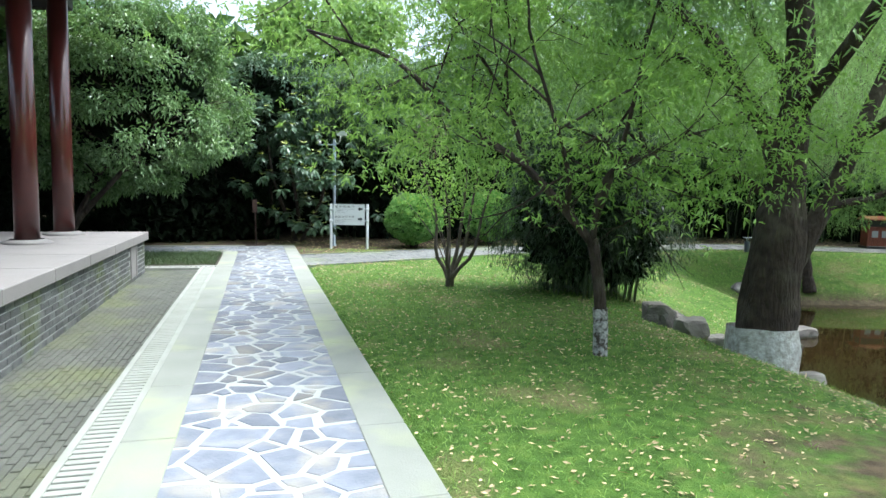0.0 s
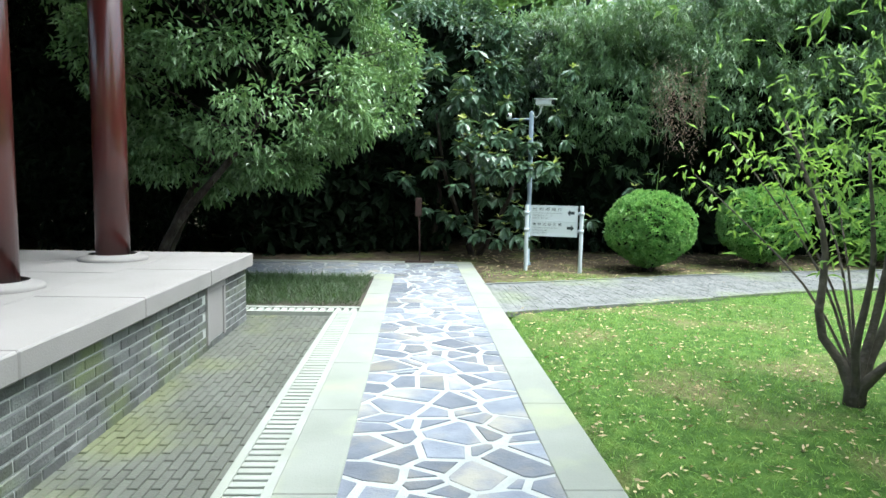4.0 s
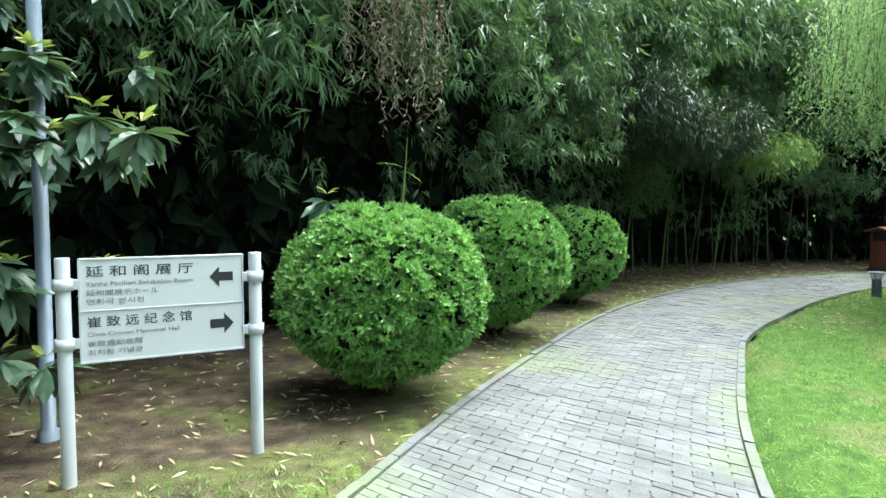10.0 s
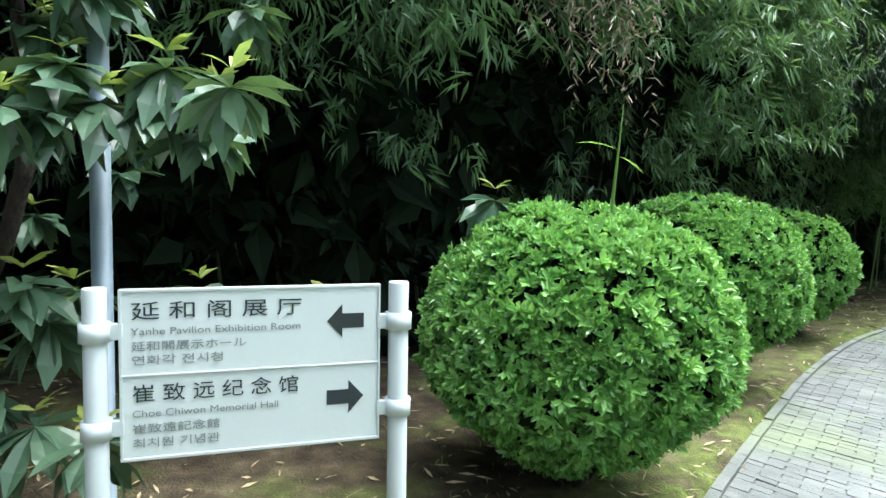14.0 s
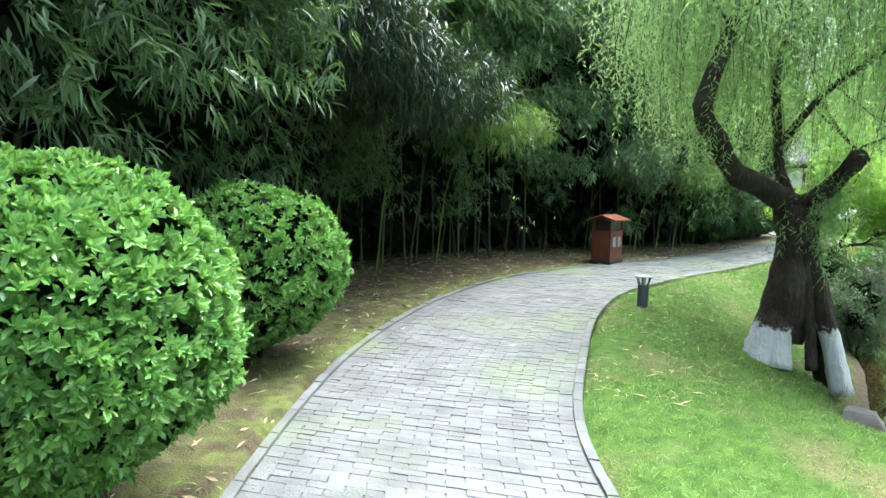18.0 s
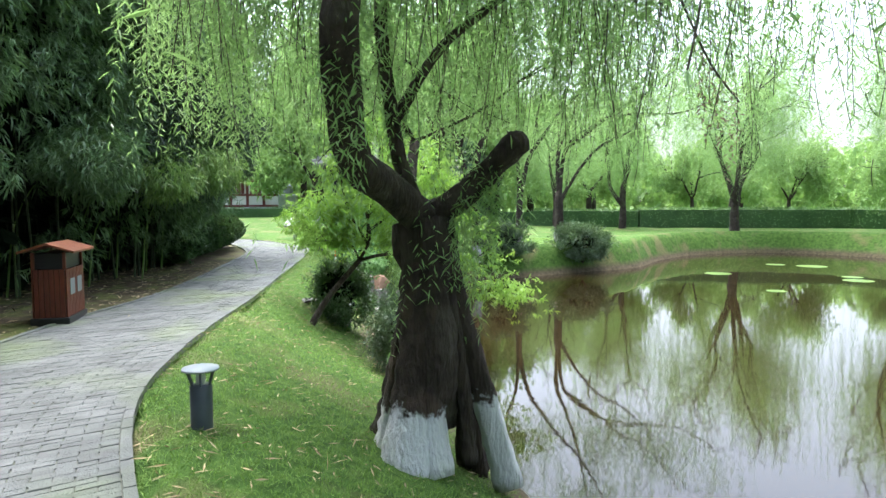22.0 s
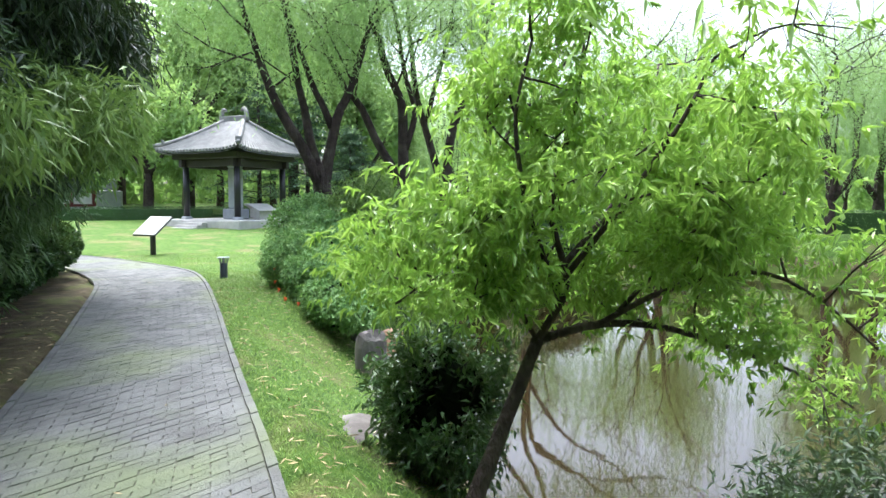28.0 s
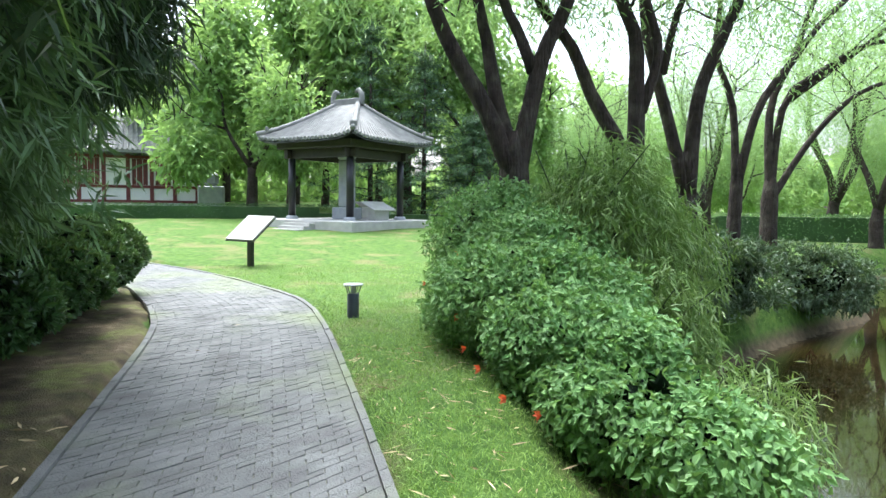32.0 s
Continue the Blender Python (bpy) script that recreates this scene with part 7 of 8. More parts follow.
heads[:, 2] = np.where(heads[:, 2] < 0.45, 1.2 + heads[:, 0] * 0.2, np.clip(heads[:, 2], 0.45, 5.4))
for young in (0, 1):
    per = 5 if young else 20
    n = len(heads) * per
    P = np.repeat(heads, per, 0) + (0, 0, 0.07 * young)
    a = lr.uniform(0, 6.28, n)
    D = np.stack([np.cos(a), np.sin(a), lr.uniform(0.3, 1.2, n) if young else lr.uniform(-1.3, 0.35, n)], 1)
    V, F = leaf_blades(P, D, (0.13 if young else 0.25) * lr.uniform(0.7, 1.25, n), 0.042 if young else 0.1, 0.12, 0.3, r=lr)
    part("young_leaves" if young else "leaves", np_mesh("leaves", V, F, L_loquat_young if young else L_loquat), lq)

# ---- glossy evergreen by the terrace ----
osr = np.random.default_rng(81)


def evergreen(x, y, z, centre, radii, n, leaf, label, size, trunks, r, inner=1400):
    ob = empty("evergreen_tree", label, "tree", at=(x, y, z))
    for k, c in enumerate(trunks):
        c = curve_through(c, 10)
        part("stem", np_mesh("stem", *tube(c, np.linspace(0.08, 0.03, 10), 9, 0.2, k), M_bark, True), ob)
    C, O = shell_points(n, centre, radii, r, 0.68, 26, 0.2)
    per = 5
    P = np.repeat(C, per, 0) + r.normal(size=(n * per, 3)) * 0.07
    D = unit(np.repeat(O, per, 0) * 0.4 + r.normal(size=(n * per, 3)) * 0.8 + (0, 0, -0.35))
    V, F = leaf_quads(P, D, size * r.uniform(0.7, 1.3, n * per), size * 0.42, 0.2, 0.15, r=r)
    part("leaves", np_mesh("leaves", V, F, leaf), ob)
    # near-black sheets within the crown stand in for its shade
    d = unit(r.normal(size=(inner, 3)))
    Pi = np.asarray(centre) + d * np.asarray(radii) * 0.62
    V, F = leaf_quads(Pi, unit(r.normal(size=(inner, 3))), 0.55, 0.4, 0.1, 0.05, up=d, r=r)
    part("inner_leaves", np_mesh("inner_leaves", V, F, L_shade), ob)
    return ob


def clumped_evergreen(x, y, centre, radii, clumps, per, leaf, label, size, trunks, r):
    """A broadleaf crown of separate drooping clumps, each on its own bough."""
    ob = empty("evergreen_tree", label, "tree", at=(x, y, 0))
    ends = []
    for k, c in enumerate(trunks):
        c = curve_through(c, 10)
        part("stem", np_mesh("stem", *tube(c, np.linspace(0.085, 0.03, 10), 9, 0.2, k), M_bark, True), ob)
        ends += list(c[5:])
    ends = np.array(ends)
    d = unit(r.normal(size=(clumps, 3)) + (0, 0, 0.12))
    swell = 1 + 0.16 * np.array([noise.noise(q * 1.7 + 2.2) for q in d])
    Cc = np.asarray(centre) + d * np.asarray(radii) * (swell * r.uniform(0.66, 1.0, clumps))[:, None]
    bo = Pile()
    for c in Cc:
        e = ends[np.argmin(((ends - c) ** 2).sum(1))]
        bo.add(*tube(curve_through([e, (e + c) / 2 + (0, 0, 0.12), c], 6), np.linspace(0.022, 0.006, 6), 5))
    part("boughs", (bo, M_bark), ob)
    rad = np.repeat(r.uniform(0.26, 0.52, clumps), per)
    n = clumps * per
    out = np.repeat(d, per, 0)
    e = unit(r.normal(size=(n, 3)) + out * 0.8 + (0, 0, 0.2))
    P = np.repeat(Cc, per, 0) + e * (rad * r.uniform(0.35, 1.0, n))[:, None] * (1.15, 1.15, 0.8) - np.c_[np.zeros((n, 2)), 0.1 * r.random(n)]
    D = unit(e * 0.65 + r.normal(size=(n, 3)) * 0.5 + (0, 0, -0.35))
    V, F = leaf_quads(P, D, size * r.uniform(0.65, 1.25, n), size * 0.42, 0.2, 0.18, r=r)
    part("leaves", np_mesh("leaves", V, F, leaf), ob)
    # shade inside the crown, put in as near-black sheets
    q = unit(r.normal(size=(1800, 3)))
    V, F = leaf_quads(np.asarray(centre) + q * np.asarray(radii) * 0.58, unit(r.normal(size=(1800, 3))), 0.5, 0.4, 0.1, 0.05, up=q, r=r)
    part("inner_leaves", np_mesh("inner_leaves", V, F, L_shade), ob)
    return ob


clumped_evergreen(-9.0, 9.9, (1.15, 1.05, 3.85), (2.65, 2.35, 2.4), 300, 165, L_osman, "evergreen tree with glossy dark leaves beside the terrace", 0.13,
                  [[(0, 0, -0.1), (0.35, 0.25, 0.9), (0.75, 0.6, 2.0), (1.4, 1.0, 3.4)], [(0.1, -0.1, -0.1), (0.7, -0.1, 0.9), (1.5, 0.2, 1.9), (2.2, 0.5, 2.9)], [(0, 0.1, -0.1), (0.3, 0.7, 1.3), (0.6, 1.4, 2.7)]], osr)
clumped_evergreen(-7.0, 16.6, (0.3, -0.3, 4.3), (2.0, 1.6, 1.6), 90, 130, L_loquat, "dark evergreen tree behind the crossing path", 0.19, [[(0, 0, -0.1), (0.2, 0.2, 1.2), (0.1, 0, 3)]], osr)
# near-black leaves throughout: the shade behind the terrace is in their colour
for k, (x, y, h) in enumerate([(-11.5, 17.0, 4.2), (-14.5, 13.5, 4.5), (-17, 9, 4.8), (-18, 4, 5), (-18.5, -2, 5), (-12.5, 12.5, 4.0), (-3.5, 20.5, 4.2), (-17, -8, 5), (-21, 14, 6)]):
    evergreen(x, y, 0, (0, 0, h * 0.72), (2.9, 2.9, h * 0.62), 2300, L_shade, "dense evergreen tree behind the terrace, shade put into near-black leaves", 0.2, [[(0, 0, -0.1), (0.1, 0.1, 1.5), (0, 0, 3)]], osr, 2000)

# the thicket that closes the place behind the terrace, shade painted as near-black leaves
def thicket(p, q, depth, height, n, r, label, leaf, size=0.5):
    p, q = np.array(p, float), np.array(q, float)
    ob = empty("thicket", label, "thicket", "thickets")
    d = (q - p) / np.linalg.norm(q - p)
    nrm = np.array([-d[1], d[0]])
    t, w = r.random(n), r.uniform(-0.5, 0.5, n) * depth
    hh = height * (0.85 + 0.3 * np.sin(t * 9 + 1.3))
    P = np.c_[p + t[:, None] * (q - p) + w[:, None] * nrm, r.random(n) * hh]
    V, F = leaf_quads(P, unit(r.normal(size=(n, 3)) + (0, 0, -0.4)), size * r.uniform(0.6, 1.3, n), size * 0.5, 0.15, 0.1, r=r)
    tagged(part("leaves", np_mesh("leaves", V, F, leaf), ob), kind="stuff")
    for k in range(6):
        c = p + (q - p) * (k + 0.5) / 6
        part("stem", np_mesh("stem", *tube([(*c, -0.2), (c[0] + 0.2, c[1], height * 0.5), (*c, height * 0.9)], [0.1, 0.08, 0.03], 8), M_bark, True), ob)


tk = "dense thicket of evergreens behind the terrace, shade put into near-black leaves"
thicket((-13, 21), (-4, 22), 2.5, 5.8, 9000, osr, tk, L_shade)
thicket((-20, 10), (-13, 21), 2.5, 7.5, 9000, osr, tk, L_shade)
thicket((-22, -8), (-20, 10), 2.5, 7.5, 9000, osr, tk, L_shade)
thicket((-10.5, 13.6), (-7, 17.4), 1.6, 4.5, 6000, osr, "undergrowth beyond the crossing path, shade put into near-black leaves", L_shade, 0.4)
# leaf layer added out of view to block light behind the terrace
shade_cano = empty("canopy", "added leaf layer out of view, blocks light behind the terrace", "tree crowns", kind="stuff")
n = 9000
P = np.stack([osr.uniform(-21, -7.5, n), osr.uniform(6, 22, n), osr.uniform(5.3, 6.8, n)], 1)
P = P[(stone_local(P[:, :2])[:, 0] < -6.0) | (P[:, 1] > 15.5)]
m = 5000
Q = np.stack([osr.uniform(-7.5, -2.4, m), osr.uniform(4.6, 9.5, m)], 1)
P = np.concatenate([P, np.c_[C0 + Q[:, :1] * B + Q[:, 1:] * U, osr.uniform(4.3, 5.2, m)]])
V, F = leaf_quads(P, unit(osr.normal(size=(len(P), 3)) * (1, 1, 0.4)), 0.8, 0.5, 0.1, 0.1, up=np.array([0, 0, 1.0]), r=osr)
tagged(part("leaves", np_mesh("leaves", V, F, L_shrub_dark), shade_cano), kind="stuff")
# the sedge bed inside the drain's corner
sb = empty("sedge_bed", "bed of dark green sedge beside the path", "plant bed")
sb.matrix_basis = STONE
part("soil", np_mesh("soil", *box(-9, -1.88, 0.335, 3.125, -0.14, -0.01), material("bed_soil", (0.05, 0.04, 0.03), 0.95, (0.025, 0.02, 0.015), 9, 50, 0.6)), sb)
n = 26000
P = np.stack([osr.uniform(-9, -1.93, n), osr.uniform(0.4, 3.08, n), np.full(n, -0.015)], 1)
V, F = leaf_quads(P, unit(osr.normal(size=(n, 3)) * (0.6, 0.6, 0.1) + (0, 0, 1)), osr.uniform(0.1, 0.2, n), 0.007, 0.1, 0.25, r=osr)
tagged(part("blades", np_mesh("blades", V, F, L_sedge), sb), kind="stuff")

# ---- leaning tree over the water ----
RT, FW = np.array((-0.397, -0.918, 0)), np.array((0.918, -0.397, 0))
F1 = np.array((0.51, -0.89, 1.0))


def from_fork(*pts):
    return [tuple(F1 + a * RT + c * FW + np.array((0, 0, b))) for a, b, c in pts]


nr = np.random.default_rng(91)
def over_water(x, y, z):
    """Where the leaning tree bears leaves: a dome above the fork, and the ends of the low boughs."""
    d = np.array((x, y, z)) - F1
    side = d @ RT
    return 0.24 - 0.38 * max(side - 0.2, 0) - 0.5 * max(-side - 0.1, 0) < d[2] < 2.5 - 1.35 * max(side - 0.7, 0) - 1.7 * max(-side - 0.25, 0)


limb_tree(14.67, 17.3, "slender tree with bright green leaves leaning over the pond", [((0, 0, -0.15), 0.06), ((0.15, -0.35, 0.4), 0.05), (tuple(F1), 0.045)],
          [(from_fork((0, 0, 0), (0.2, 0.4, 0), (0.1, 0.95, 0.1), (0.28, 1.6, 0.2), (0.35, 2.2, 0.2)), 0.032, 0.01),
           (from_fork((0, 0, 0), (0.45, 0.1, 0.1), (0.95, 0.06, 0.2), (1.5, -0.12, 0.3), (2.1, -0.35, 0.4), (2.5, -0.6, 0.4)), 0.034, 0.008),
           (from_fork((0.45, 0.1, 0.1), (0.9, 0.36, 0), (1.5, 0.5, -0.1), (2.0, 0.25, -0.1), (2.4, -0.1, -0.1)), 0.024, 0.008),
           (from_fork((0, 0, 0), (-0.15, 0.25, 0), (-0.4, 0.45, -0.1), (-0.7, 0.45, 0), (-1.0, 0.25, 0.1)), 0.02, 0.006),
           (from_fork((0.15, 0.3, 0), (-0.1, 0.9, -0.25), (-0.2, 1.5, -0.3), (-0.1, 2.0, -0.3)), 0.024, 0.008),
           (from_fork((0.15, 0.5, 0), (0.7, 1.05, 0.5), (0.95, 1.6, 0.7), (1.1, 2.1, 0.9)), 0.026, 0.01),
           (from_fork((0.15, 0.4, 0), (0.4, 0.9, -0.5), (0.7, 1.4, -0.7), (0.9, 1.8, -0.7)), 0.024, 0.01),
           (from_fork((0.6, 0.2, 0.1), (1.1, 0.75, 0.1), (1.6, 1.2, 0)), 0.02, 0.008)],
          nr, L_peach, 31000, 0.088, 0.028, (0.17, 0.17, 0.12), M_bark, 0.0, (0.42, 0.01), 1, 0.6, 8, leafy=over_water)

# dark shrub at its foot, and others along the bank
def loose_bush(x, y, radii, n, leaf, label, r, size=0.09, width=0.4, z0=0.1, name="bush", z=None):
    z = gz(x, y) if z is None else z
    ob = empty(name, label, "bush", at=(x, y, z))
    C, O = shell_points(n, (0, 0, z0 + radii[2]), radii, r, 0.45, 14, 0.32)
    k = max(16, n // 30)
    pick = r.integers(0, k, n)
    C, O = C[:k][pick] + r.normal(size=(n, 3)) * 0.14 * np.asarray(radii) - (0, 0, 0.06), O[:k][pick]
    O = O[C[:, 2] > 0.02]
    C = C[C[:, 2] > 0.02]
    per = 6
    P = np.repeat(C, per, 0) + r.normal(size=(len(C) * per, 3)) * 0.05
    D = unit(np.repeat(O[: len(C)], per, 0) * 0.5 + r.normal(size=P.shape) * 0.7 + (0, 0, -0.2))
    V, F = leaf_quads(P, D, size * r.uniform(0.7, 1.3, len(P)), size * width, 0.2, 0.15, r=r)
    part("leaves", np_mesh("leaves", V, F, leaf), ob)
    # larger bushes get near-black sheets inside in place of shade
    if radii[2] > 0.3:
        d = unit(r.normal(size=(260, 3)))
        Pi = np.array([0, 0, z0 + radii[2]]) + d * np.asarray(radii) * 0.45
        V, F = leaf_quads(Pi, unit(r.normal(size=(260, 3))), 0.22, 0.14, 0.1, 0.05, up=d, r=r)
        part("inner_leaves", np_mesh("inner_leaves", V, F, L_shade), ob)
    st = Pile()
    for k in range(6):
        a = r.uniform(0, 6.28)
        st.add(*tube([(0, 0, -0.1), (0.3 * radii[0] * math.cos(a), 0.3 * radii[1] * math.sin(a), 0.5 * radii[2] + z0), (0.6 * radii[0] * math.cos(a), 0.6 * radii[1] * math.sin(a), 1.3 * radii[2] + z0)], [0.02, 0.014, 0.008], 5))
    part("stems", (st, M_bark), ob)
    return ob


loose_bush(16.05, 16.78, (0.62, 0.55, 0.64), 1300, L_shrub_dark, "dark dense bush at the water's edge", nr, 0.08)
loose_bush(13.15, 15.7, (0.62, 0.55, 0.75), 1900, L_grey, "dense fine-leaved bush standing in the shallow water", nr, 0.08, 0.22)

loose_bush(7.35, 13.8, (0.3, 0.25, 0.16), 260, L_peach, "small bright green waterside plant beside the rocks", nr, 0.07, 0.6)

# flowering vine mound
vm = empty("vine_mound", "dense mound of green vine with a few orange flowers", "bush", at=(22.6, 16.6, gz(22.6, 16.6)))
vr = np.random.default_rng(101)
VV, PP, OO = [], [], []
LOBES = [(2.2, -0.75, 0.85, 0.85, 0.7, 0.75, 1700), (1.75, -0.35, 0.6, 0.75, 0.6, 0.7, 1300), (1.25, -0.7, 0.8, 0.75, 0.6, 0.55, 1200), (0.8, -0.35, 0.5, 0.8, 0.65, 0.6, 1500), (0.2, -0.55, 0.55, 0.7, 0.6, 0.42, 1100), (-0.3, -0.25, 0.28, 0.7, 0.55, 0.42, 1100),
         (-0.75, -0.45, 0.3, 0.65, 0.5, 0.35, 900), (-1.3, -0.3, 0.1, 0.6, 0.45, 0.32, 800), (-1.85, -0.5, 0.05, 0.6, 0.42, 0.28, 700)]
for (cx, cy, cz, rx_, ry_, rz_, n) in LOBES:
    C, O = shell_points(n, (cx, cy, cz), (rx_, ry_, rz_), vr, 0.7, 16, 0.22)
    PP.append(C)
    OO.append(O)
C, O = np.concatenate(PP), np.concatenate(OO)
per = 8
P = np.repeat(C, per, 0) + vr.normal(size=(len(C) * per, 3)) * 0.05
D = unit(np.repeat(O, per, 0) * 0.6 + vr.normal(size=P.shape) * 0.6 + (0, 0, -0.45))
V, F = leaf_quads(P, D, 0.07 * vr.uniform(0.6, 1.3, len(P)), 0.042, 0.12, 0.2, up=np.repeat(O, per, 0) + (0, 0, 0.6), r=vr)
part("leaves", np_mesh("leaves", V, F, L_vine), vm)
# near-black leaf balls under the vine, shade put in as colour
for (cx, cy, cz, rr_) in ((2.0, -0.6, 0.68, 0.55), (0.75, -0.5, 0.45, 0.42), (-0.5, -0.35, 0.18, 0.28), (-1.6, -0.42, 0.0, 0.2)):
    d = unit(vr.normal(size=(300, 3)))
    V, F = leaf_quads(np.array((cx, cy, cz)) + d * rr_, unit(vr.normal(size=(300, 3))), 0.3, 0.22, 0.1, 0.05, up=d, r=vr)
    part("inner_leaves", np_mesh("inner_leaves", V, F, L_shade), vm)
for k, h in enumerate([(1.3, 0.12, 0.95), (0.6, 0.32, 0.4), (-0.3, 0.4, 0.12), (-0.9, 0.4, 0.05), (-1.2, 0.25, 0.0), (2.4, 0.2, 0.5), (0.1, 0.4, 0.2)]):
    nn = 6
    a = np.linspace(0, 6.28, nn, endpoint=False)
    D = np.stack([np.cos(a) * 0.6, np.full(nn, 0.8), np.sin(a) * 0.6], 1)
    V, F = leaf_quads(np.tile(h, (nn, 1)), D, 0.065, 0.045, 0.1, 0.1, r=vr)
    part("flower", np_mesh("flower", V, F, L_flower), vm, "orange trumpet flower")
# weeping bamboo beyond it
for k, (x, y, rad, h, n) in enumerate(((24.0, 14.95, 0.8, 2.25, 1400), (24.7, 14.1, 0.85, 2.0, 1300), (23.2, 14.75, 0.6, 1.45, 700))):
    bamboo_clump(x, y, rad, h, np.random.default_rng(111 + 7 * k), "soft weeping bamboo beside the pond", n, 14, 0.2, L_bamboo_light, 0.17, 0.02)
bamboo_clump(21.9, 14.75, 0.7, 1.3, np.random.default_rng(112), "soft weeping bamboo hanging over the water", 430, 14, 0.2, L_bamboo_light, 0.16, 0.018)
loose_bush(26.9, 11.0, (0.9, 0.8, 0.6), 1300, L_grey, "loose grey-green bush on the far bank", nr, 0.12)
loose_bush(28.6, 7.4, (1.2, 1.0, 0.7), 1500, L_grey, "loose bush hanging over the far bank", nr, 0.12)

# ---- hedges ----
def hedge(p, q, width, height, leaf, label, r, dens=260, size=0.09):
    p, q = np.array(p), np.array(q)
    L = float(np.linalg.norm(q - p))
    a = math.atan2(q[1] - p[1], q[0] - p[0])
    ob = empty("hedge", label, "hedge")
    zb = [gz(*(p + (q - p) * t)) for t in (0, 0.5, 1)]
    n = int(L * dens)
    side = r.random(n)
    x = r.uniform(0, L, n)
    top = side < 0.45
    y = np.where(top, r.uniform(-width / 2, width / 2, n), np.where(r.random(n) < 0.5, -width / 2, width / 2))
    z = np.where(top, height, r.uniform(0.05, height, n)) + 0.03 * r.normal(size=n)
    O = np.stack([np.zeros(n), np.where(top, 0, np.sign(y)), np.where(top, 1.0, 0.1)], 1)
    V, F = leaf_quads(np.stack([x, y, z + np.interp(x / L, (0, 0.5, 1), zb)], 1), unit(O * 0.5 + r.normal(size=(n, 3)) * 0.7), size * r.uniform(0.7, 1.3, n), size * 0.5, r=r)
    V = V @ np.array([[math.cos(a), math.sin(a), 0], [-math.sin(a), math.cos(a), 0], [0, 0, 1]]) + (*p, 0)
    part("leaves", np_mesh("leaves", V, F, leaf), ob)
    # solid core added in a dark leaf colour, standing in for the shaded inside
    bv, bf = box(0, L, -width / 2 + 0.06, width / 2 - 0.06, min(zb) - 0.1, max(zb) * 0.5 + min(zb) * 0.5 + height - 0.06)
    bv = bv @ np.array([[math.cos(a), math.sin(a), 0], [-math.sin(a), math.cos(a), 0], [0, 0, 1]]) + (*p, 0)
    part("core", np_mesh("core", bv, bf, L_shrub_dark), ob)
    return ob


er = np.random.default_rng(121)
hd = "low clipped dark green hedge beyond the lawn"
hedge((50, 30), (52, 16), 1.0, 0.65, L_shrub_dark, hd, er)
hedge((52, 16), (50, 3), 1.0, 0.65, L_shrub_dark, hd, er)
hedge((44, -2), (40, -14), 1.2, 1.2, L_osman, "clipped hedge along the far bank", er, 300, 0.12)
hedge((40, -14), (24, -18), 1.2, 1.2, L_osman, "clipped hedge along the far bank", er, 300, 0.12)
hedge((48, 4), (44, -2), 1.2, 1.1, L_osman, "clipped hedge along the far bank", er, 300, 0.12)

# ---- distance: trees behind the lawn and the far bank ----
dr = np.random.default_rng(131)
proto = [broad_tree(60, 40, 9, 4.2, "broad leafy tree behind the lawn", L_far, np.random.default_rng(140 + k), 7000, 0.36, 0.2, M_bark, 0.28, group="trees in the distance", z=0.9) for k in range(3)]
SPOTS = [(58, 17, 1.7), (54, 19.3, 1.1), (58, 10, 1.7), (54, 6, 1.3), (66, 19.5, 1.6), (70, 14, 1.4), (64, 3, 1.3), (56, -3, 1.1), (72, 26, 1.3), (75, 36, 1.5), (62, 44, 1.3), (50, 46, 1.2), (48, 38, 1.0),
         (52, -10, 0.75), (46, -14, 0.65), (40, -22, 0.7), (30, -22, 0.7), (20, -20, 0.75), (12, -20, 1.1), (26, -28, 0.9), (36, -30, 0.8), (48, -26, 0.85), (58, -18, 0.9), (2, -18, 1.2), (-8, -16, 1.2), (68, -8, 1.5), (80, 8, 1.6),
         (82, 30, 1.5), (40, 44, 1.3), (30, 40, 1.3), (20, 38, 1.4), (10, 36, 1.3), (0, 34, 1.2), (-10, 28, 1.2), (80, 22, 1.7), (85, -6, 1.8)]
for k, (x, y, s) in enumerate(SPOTS):
    t = copy_thing(proto[k % 3], pose(x, y, gz(x, y), 0, 0, dr.uniform(0, 360)))
    t.scale = (s, s, s * dr.uniform(0.9, 1.1))
for p in proto:
    p.location = (90 + 6 * proto.index(p), 30, 1.5)
fw = empty("far_woods", "light green woods in the distance", "woods", kind="stuff")
n = 60000
a = dr.uniform(0, 2 * np.pi, n)
rad = dr.uniform(62, 84, n)
lumpy = np.array([noise.noise((math.cos(t) * 6, math.sin(t) * 6, 0)) for t in a])
P = np.stack([22 + rad * np.cos(a), 8 + rad * np.sin(a), 0.5 + dr.random(n) ** 0.8 * (6.5 + 4 * lumpy)], 1)
V, F = leaf_quads(P, unit(dr.normal(size=(n, 3)) + (0, 0, -0.3)), 1.3 * dr.uniform(0.6, 1.3, n), 0.8, 0.2, 0.15, r=dr)
tagged(part("leaves", np_mesh("leaves", V, F, L_far), fw), kind="stuff")
# willows across the pond
wp = weeping_tree(38, -5, 7.5, np.random.default_rng(151), "weeping willow on the far bank", 1100, 1.2, 3.8, 3, 0.2, False, 1.8)
for x, y, s in ((33, -11, 1.1), (26, -13.5, 1.15), (43, -8, 1.2), (18, -14.5, 1.2), (42, 0, 0.9), (10.5, -13, 1.1), (46, 3, 0.8), (34, -16, 1.2)):
    c = copy_thing(wp, pose(x, y, gz(x, y), 0, 0, dr.uniform(0, 360)))
    c.scale = (s, s, s)


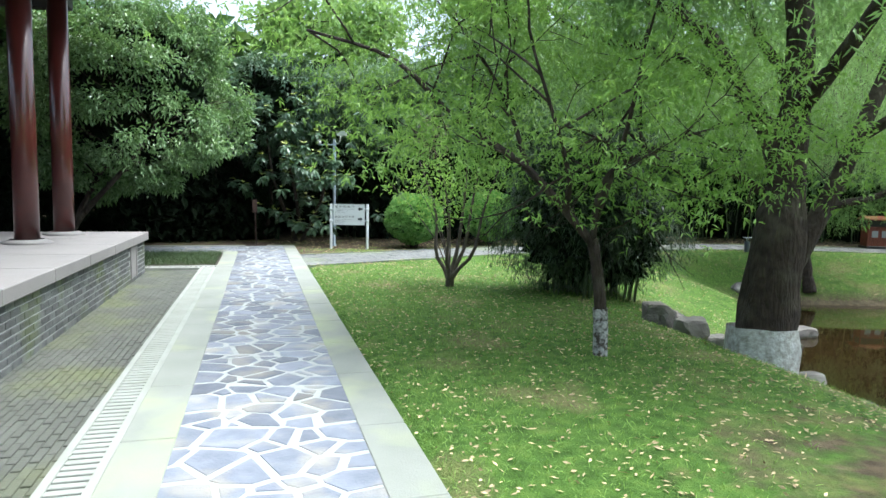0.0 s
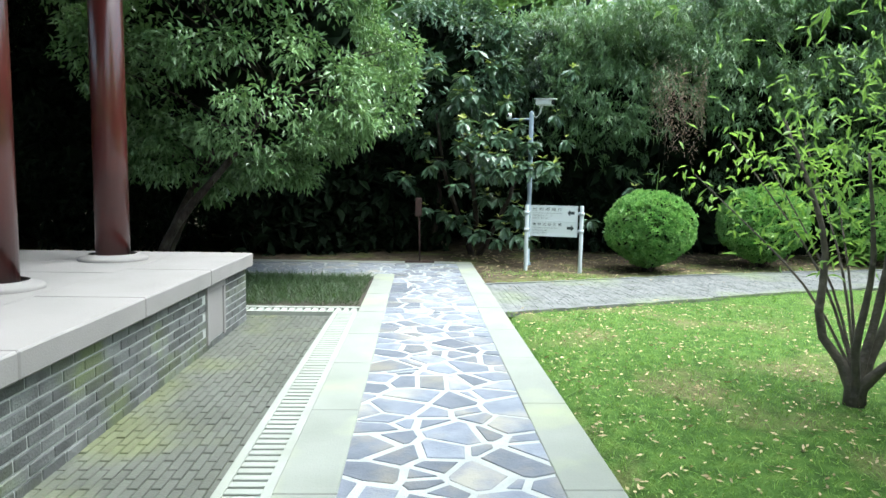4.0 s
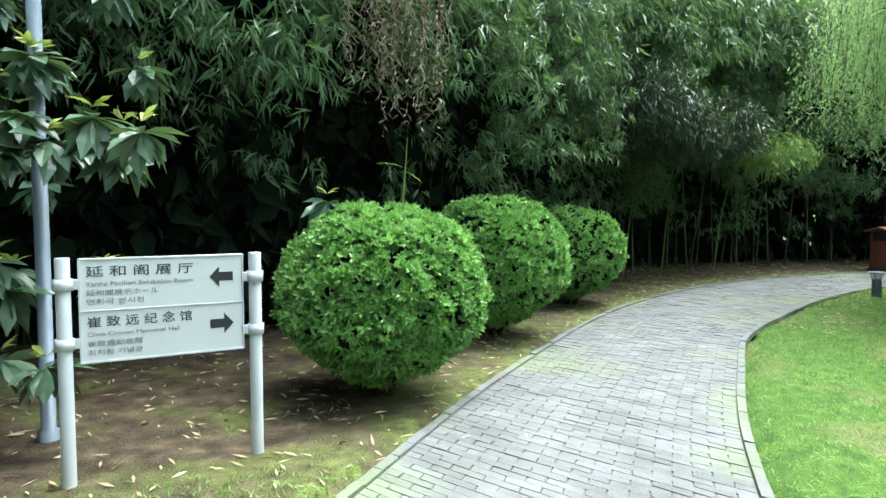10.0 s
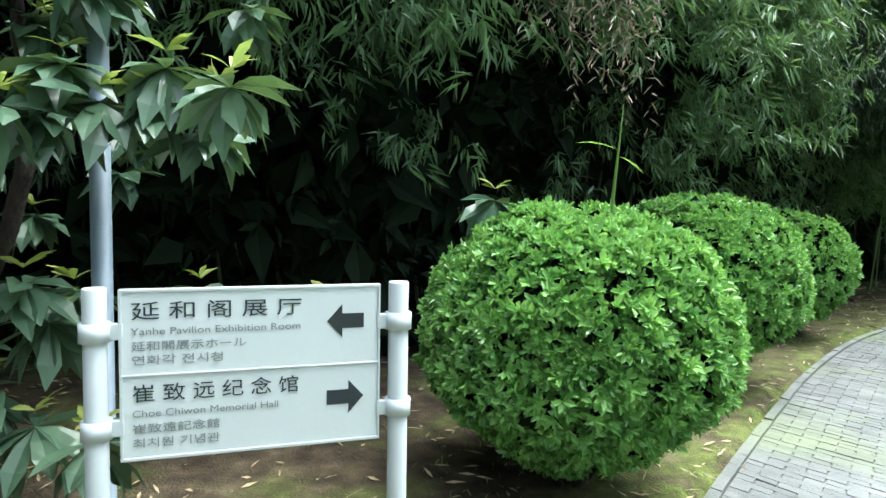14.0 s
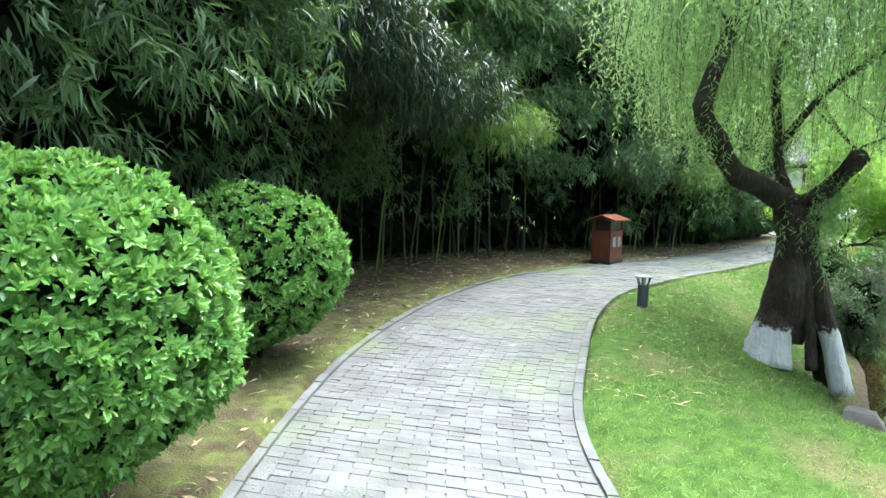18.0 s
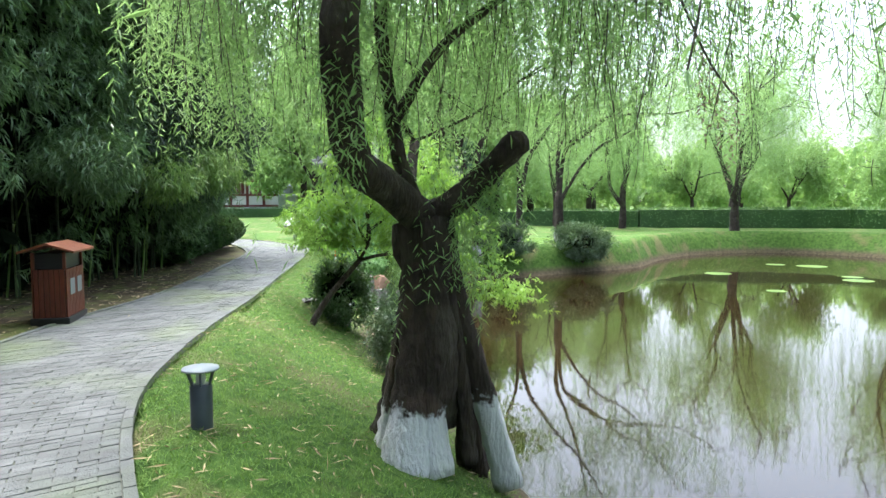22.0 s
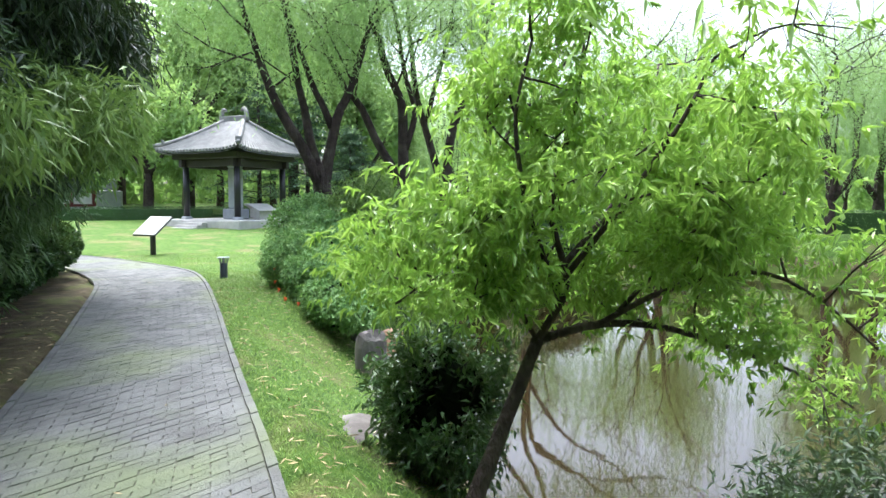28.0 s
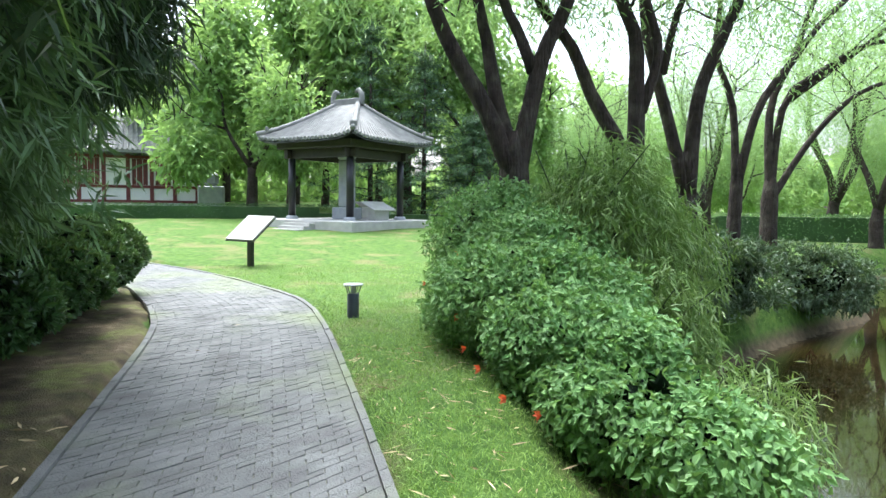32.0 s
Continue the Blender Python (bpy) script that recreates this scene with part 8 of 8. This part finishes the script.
def conifer(x, y, h, spread, r):
    z = gz(x, y)
    ob = empty("conifer", "dark blue-green conifer with tiered boughs behind the pavilion", "tree", at=(x, y, z))
    part("trunk", np_mesh("trunk", *tube([(0, 0, -0.1), (0, 0, h * 0.5), (0, 0, h)], [0.16, 0.1, 0.02], 9), M_bark, True), ob)
    Ps, Ds, bo = [], [], Pile()
    for k in range(46):
        t = k / 46
        zc, a = h * (0.08 + 0.9 * t), k * 2.4
        L = spread * (1 - t) ** 0.8 + 0.2
        c = curve_through([(0, 0, zc), (0.5 * L * math.cos(a), 0.5 * L * math.sin(a), zc + 0.05 * L), (L * math.cos(a), L * math.sin(a), zc - 0.12 * L)], 8)
        bo.add(*tube(c, np.linspace(0.03, 0.008, 8), 5))
        n = 110
        P = c[r.integers(1, 8, n)] + r.normal(size=(n, 3)) * (0.22, 0.22, 0.07)
        Ps.append(P)
        Ds.append(unit(r.normal(size=(n, 3)) * (1, 1, 0.4) + (math.cos(a) * 0.7, math.sin(a) * 0.7, -0.35)))
    V, F = leaf_quads(np.concatenate(Ps), np.concatenate(Ds), 0.28, 0.07, 0.1, 0.2, r=r)
    part("boughs", (bo, M_bark), ob)
    part("needles", np_mesh("needles", V, F, L_conifer), ob)


conifer(52.5, 10.2, 9.5, 3.1, dr)
conifer(53.5, 13.0, 11.0, 3.2, dr)
conifer(50.5, 8.0, 6.0, 2.4, dr)

# ---- grass, litter ----
def scatter_lawn(n, poly_test, r, x0, x1, y0, y1):
    P = np.stack([r.uniform(x0, x1, n), r.uniform(y0, y1, n)], 1)
    P = P[poly_test(P)]
    return np.c_[P, ground_height(P) - 0.005]


def lawn_ok(P):
    loc = stone_local(P)
    ok = ~inside(P, PATH_POLY) & ~inside(P, POND) & (seg_distance(P, POND) > 0.15)
    return ok & (soil_at(P) < 0.5) & ((loc[:, 0] > 0.02) | (loc[:, 1] > 5.5))


lw = np.random.default_rng(161)
P = np.concatenate([scatter_lawn(150000, lawn_ok, lw, -3, 8, -3.5, 16.5), scatter_lawn(90000, lawn_ok, lw, 6, 27, 14.5, 18.5), scatter_lawn(60000, lawn_ok, lw, 18, 33, 13, 20), scatter_lawn(45000, lawn_ok, lw, 24, 32, 6, 14)])
P = P[lw.random(len(P)) > 1.75 * soil_at(P[:, :2])]
n = len(P)
V, F = leaf_quads(P, unit(lw.normal(size=(n, 3)) * (0.7, 0.7, 0.1) + (0, 0, 1)), lw.uniform(0.03, 0.075, n), 0.006, 0.1, 0.3, r=lw)
grass = tagged(new("grass", np_mesh("grass", V, F, L_grass)), "short green lawn grass", "grass", kind="stuff")


def litter(n, x0, x1, y0, y1, test, r, name, label, length, width, mat):
    P = np.stack([r.uniform(x0, x1, n), r.uniform(y0, y1, n)], 1)
    P = P[test(P)]
    z = np.where(inside(P, PATH_POLY), 0.008, ground_height(P) + 0.012)
    D = unit(np.c_[r.normal(size=(len(P), 2)), r.normal(size=len(P)) * 0.12])
    V, F = leaf_quads(np.c_[P, z], D, length * r.uniform(0.5, 1.4, len(P)), width, 0.05, 0.03, r=r)
    return tagged(new(name, np_mesh(name, V, F, mat)), label, "fallen leaves", kind="stuff")


def on_soil(P):
    loc = stone_local(P)
    return (soil_at(P) > 0.5) & ~inside(P, PATH_POLY) & ~((loc[:, 0] < 0.02) & (loc[:, 1] < 5.5))


litter(15000, -3, 7.5, -3.5, 12, lawn_ok, lw, "fallen_leaves", "dry yellow leaves scattered on the lawn", 0.05, 0.02, M_straw)
litter(2600, 4, 24, 15.5, 18.4, lawn_ok, lw, "fallen_leaves", "dry bamboo leaves scattered on the lawn", 0.12, 0.014, M_straw)
litter(9000, -6, 22, 13, 24, on_soil, lw, "fallen_leaves", "dry brown leaves on the bare earth", 0.11, 0.02, M_straw)
litter(260, -4, 26, 10, 21, lambda P: inside(P, PATH_POLY), lw, "fallen_leaves", "a few fallen leaves on the brick path", 0.09, 0.016, M_straw)
P = scatter_lawn(16000, lambda P: on_soil(P) & (seg_distance(P, PATH_L, False) < 1.6 + 0.0 * P[:, 0]) & (np.array([noise.noise((a * 1.3, b * 1.3, 0)) for a, b in P]) > 0.02), lw, -6, 8, 11.8, 21)
V, F = leaf_quads(P, unit(lw.normal(size=(len(P), 3)) * (0.8, 0.8, 0.1) + (0, 0, 1)), lw.uniform(0.03, 0.08, len(P)), 0.008, 0.1, 0.3, r=lw)
tagged(new("grass", np_mesh("grass", V, F, L_grass)), "sparse grass on bare earth beside the path", "grass", kind="stuff")
P = scatter_lawn(9000, lambda P: on_soil(P) & (np.exp(-((P[:, 0] + 3.0) / 0.9) ** 2 - ((P[:, 1] - 13.6) / 0.28) ** 2) > np.random.default_rng(5).random(len(P))), lw, -5, -1, 12.5, 15)
V, F = leaf_quads(P, unit(lw.normal(size=(len(P), 3)) * (0.8, 0.8, 0.1) + (0, 0, 1)), lw.uniform(0.03, 0.09, len(P)), 0.009, 0.1, 0.3, r=lw)
tagged(new("grass", np_mesh("grass", V, F, L_grass)), "tuft of fresh grass in front of the sign", "grass", kind="stuff")
pads = empty("water_lily", "pale lily pads floating on the pond", "water plant", at=(0, 0, WATER + 0.004))
for k, (x, y, s) in enumerate(((24, -1, .5), (25, -1.6, .35), (27, 2.5, .5), (22, 3.5, .3), (29, -3, .6), (30, -2, .4))):
    part("pad", np_mesh("pad", *lathe([(0.0, 0.004), (s, 0.0)], 14, (x, y)), L_spring), pads)
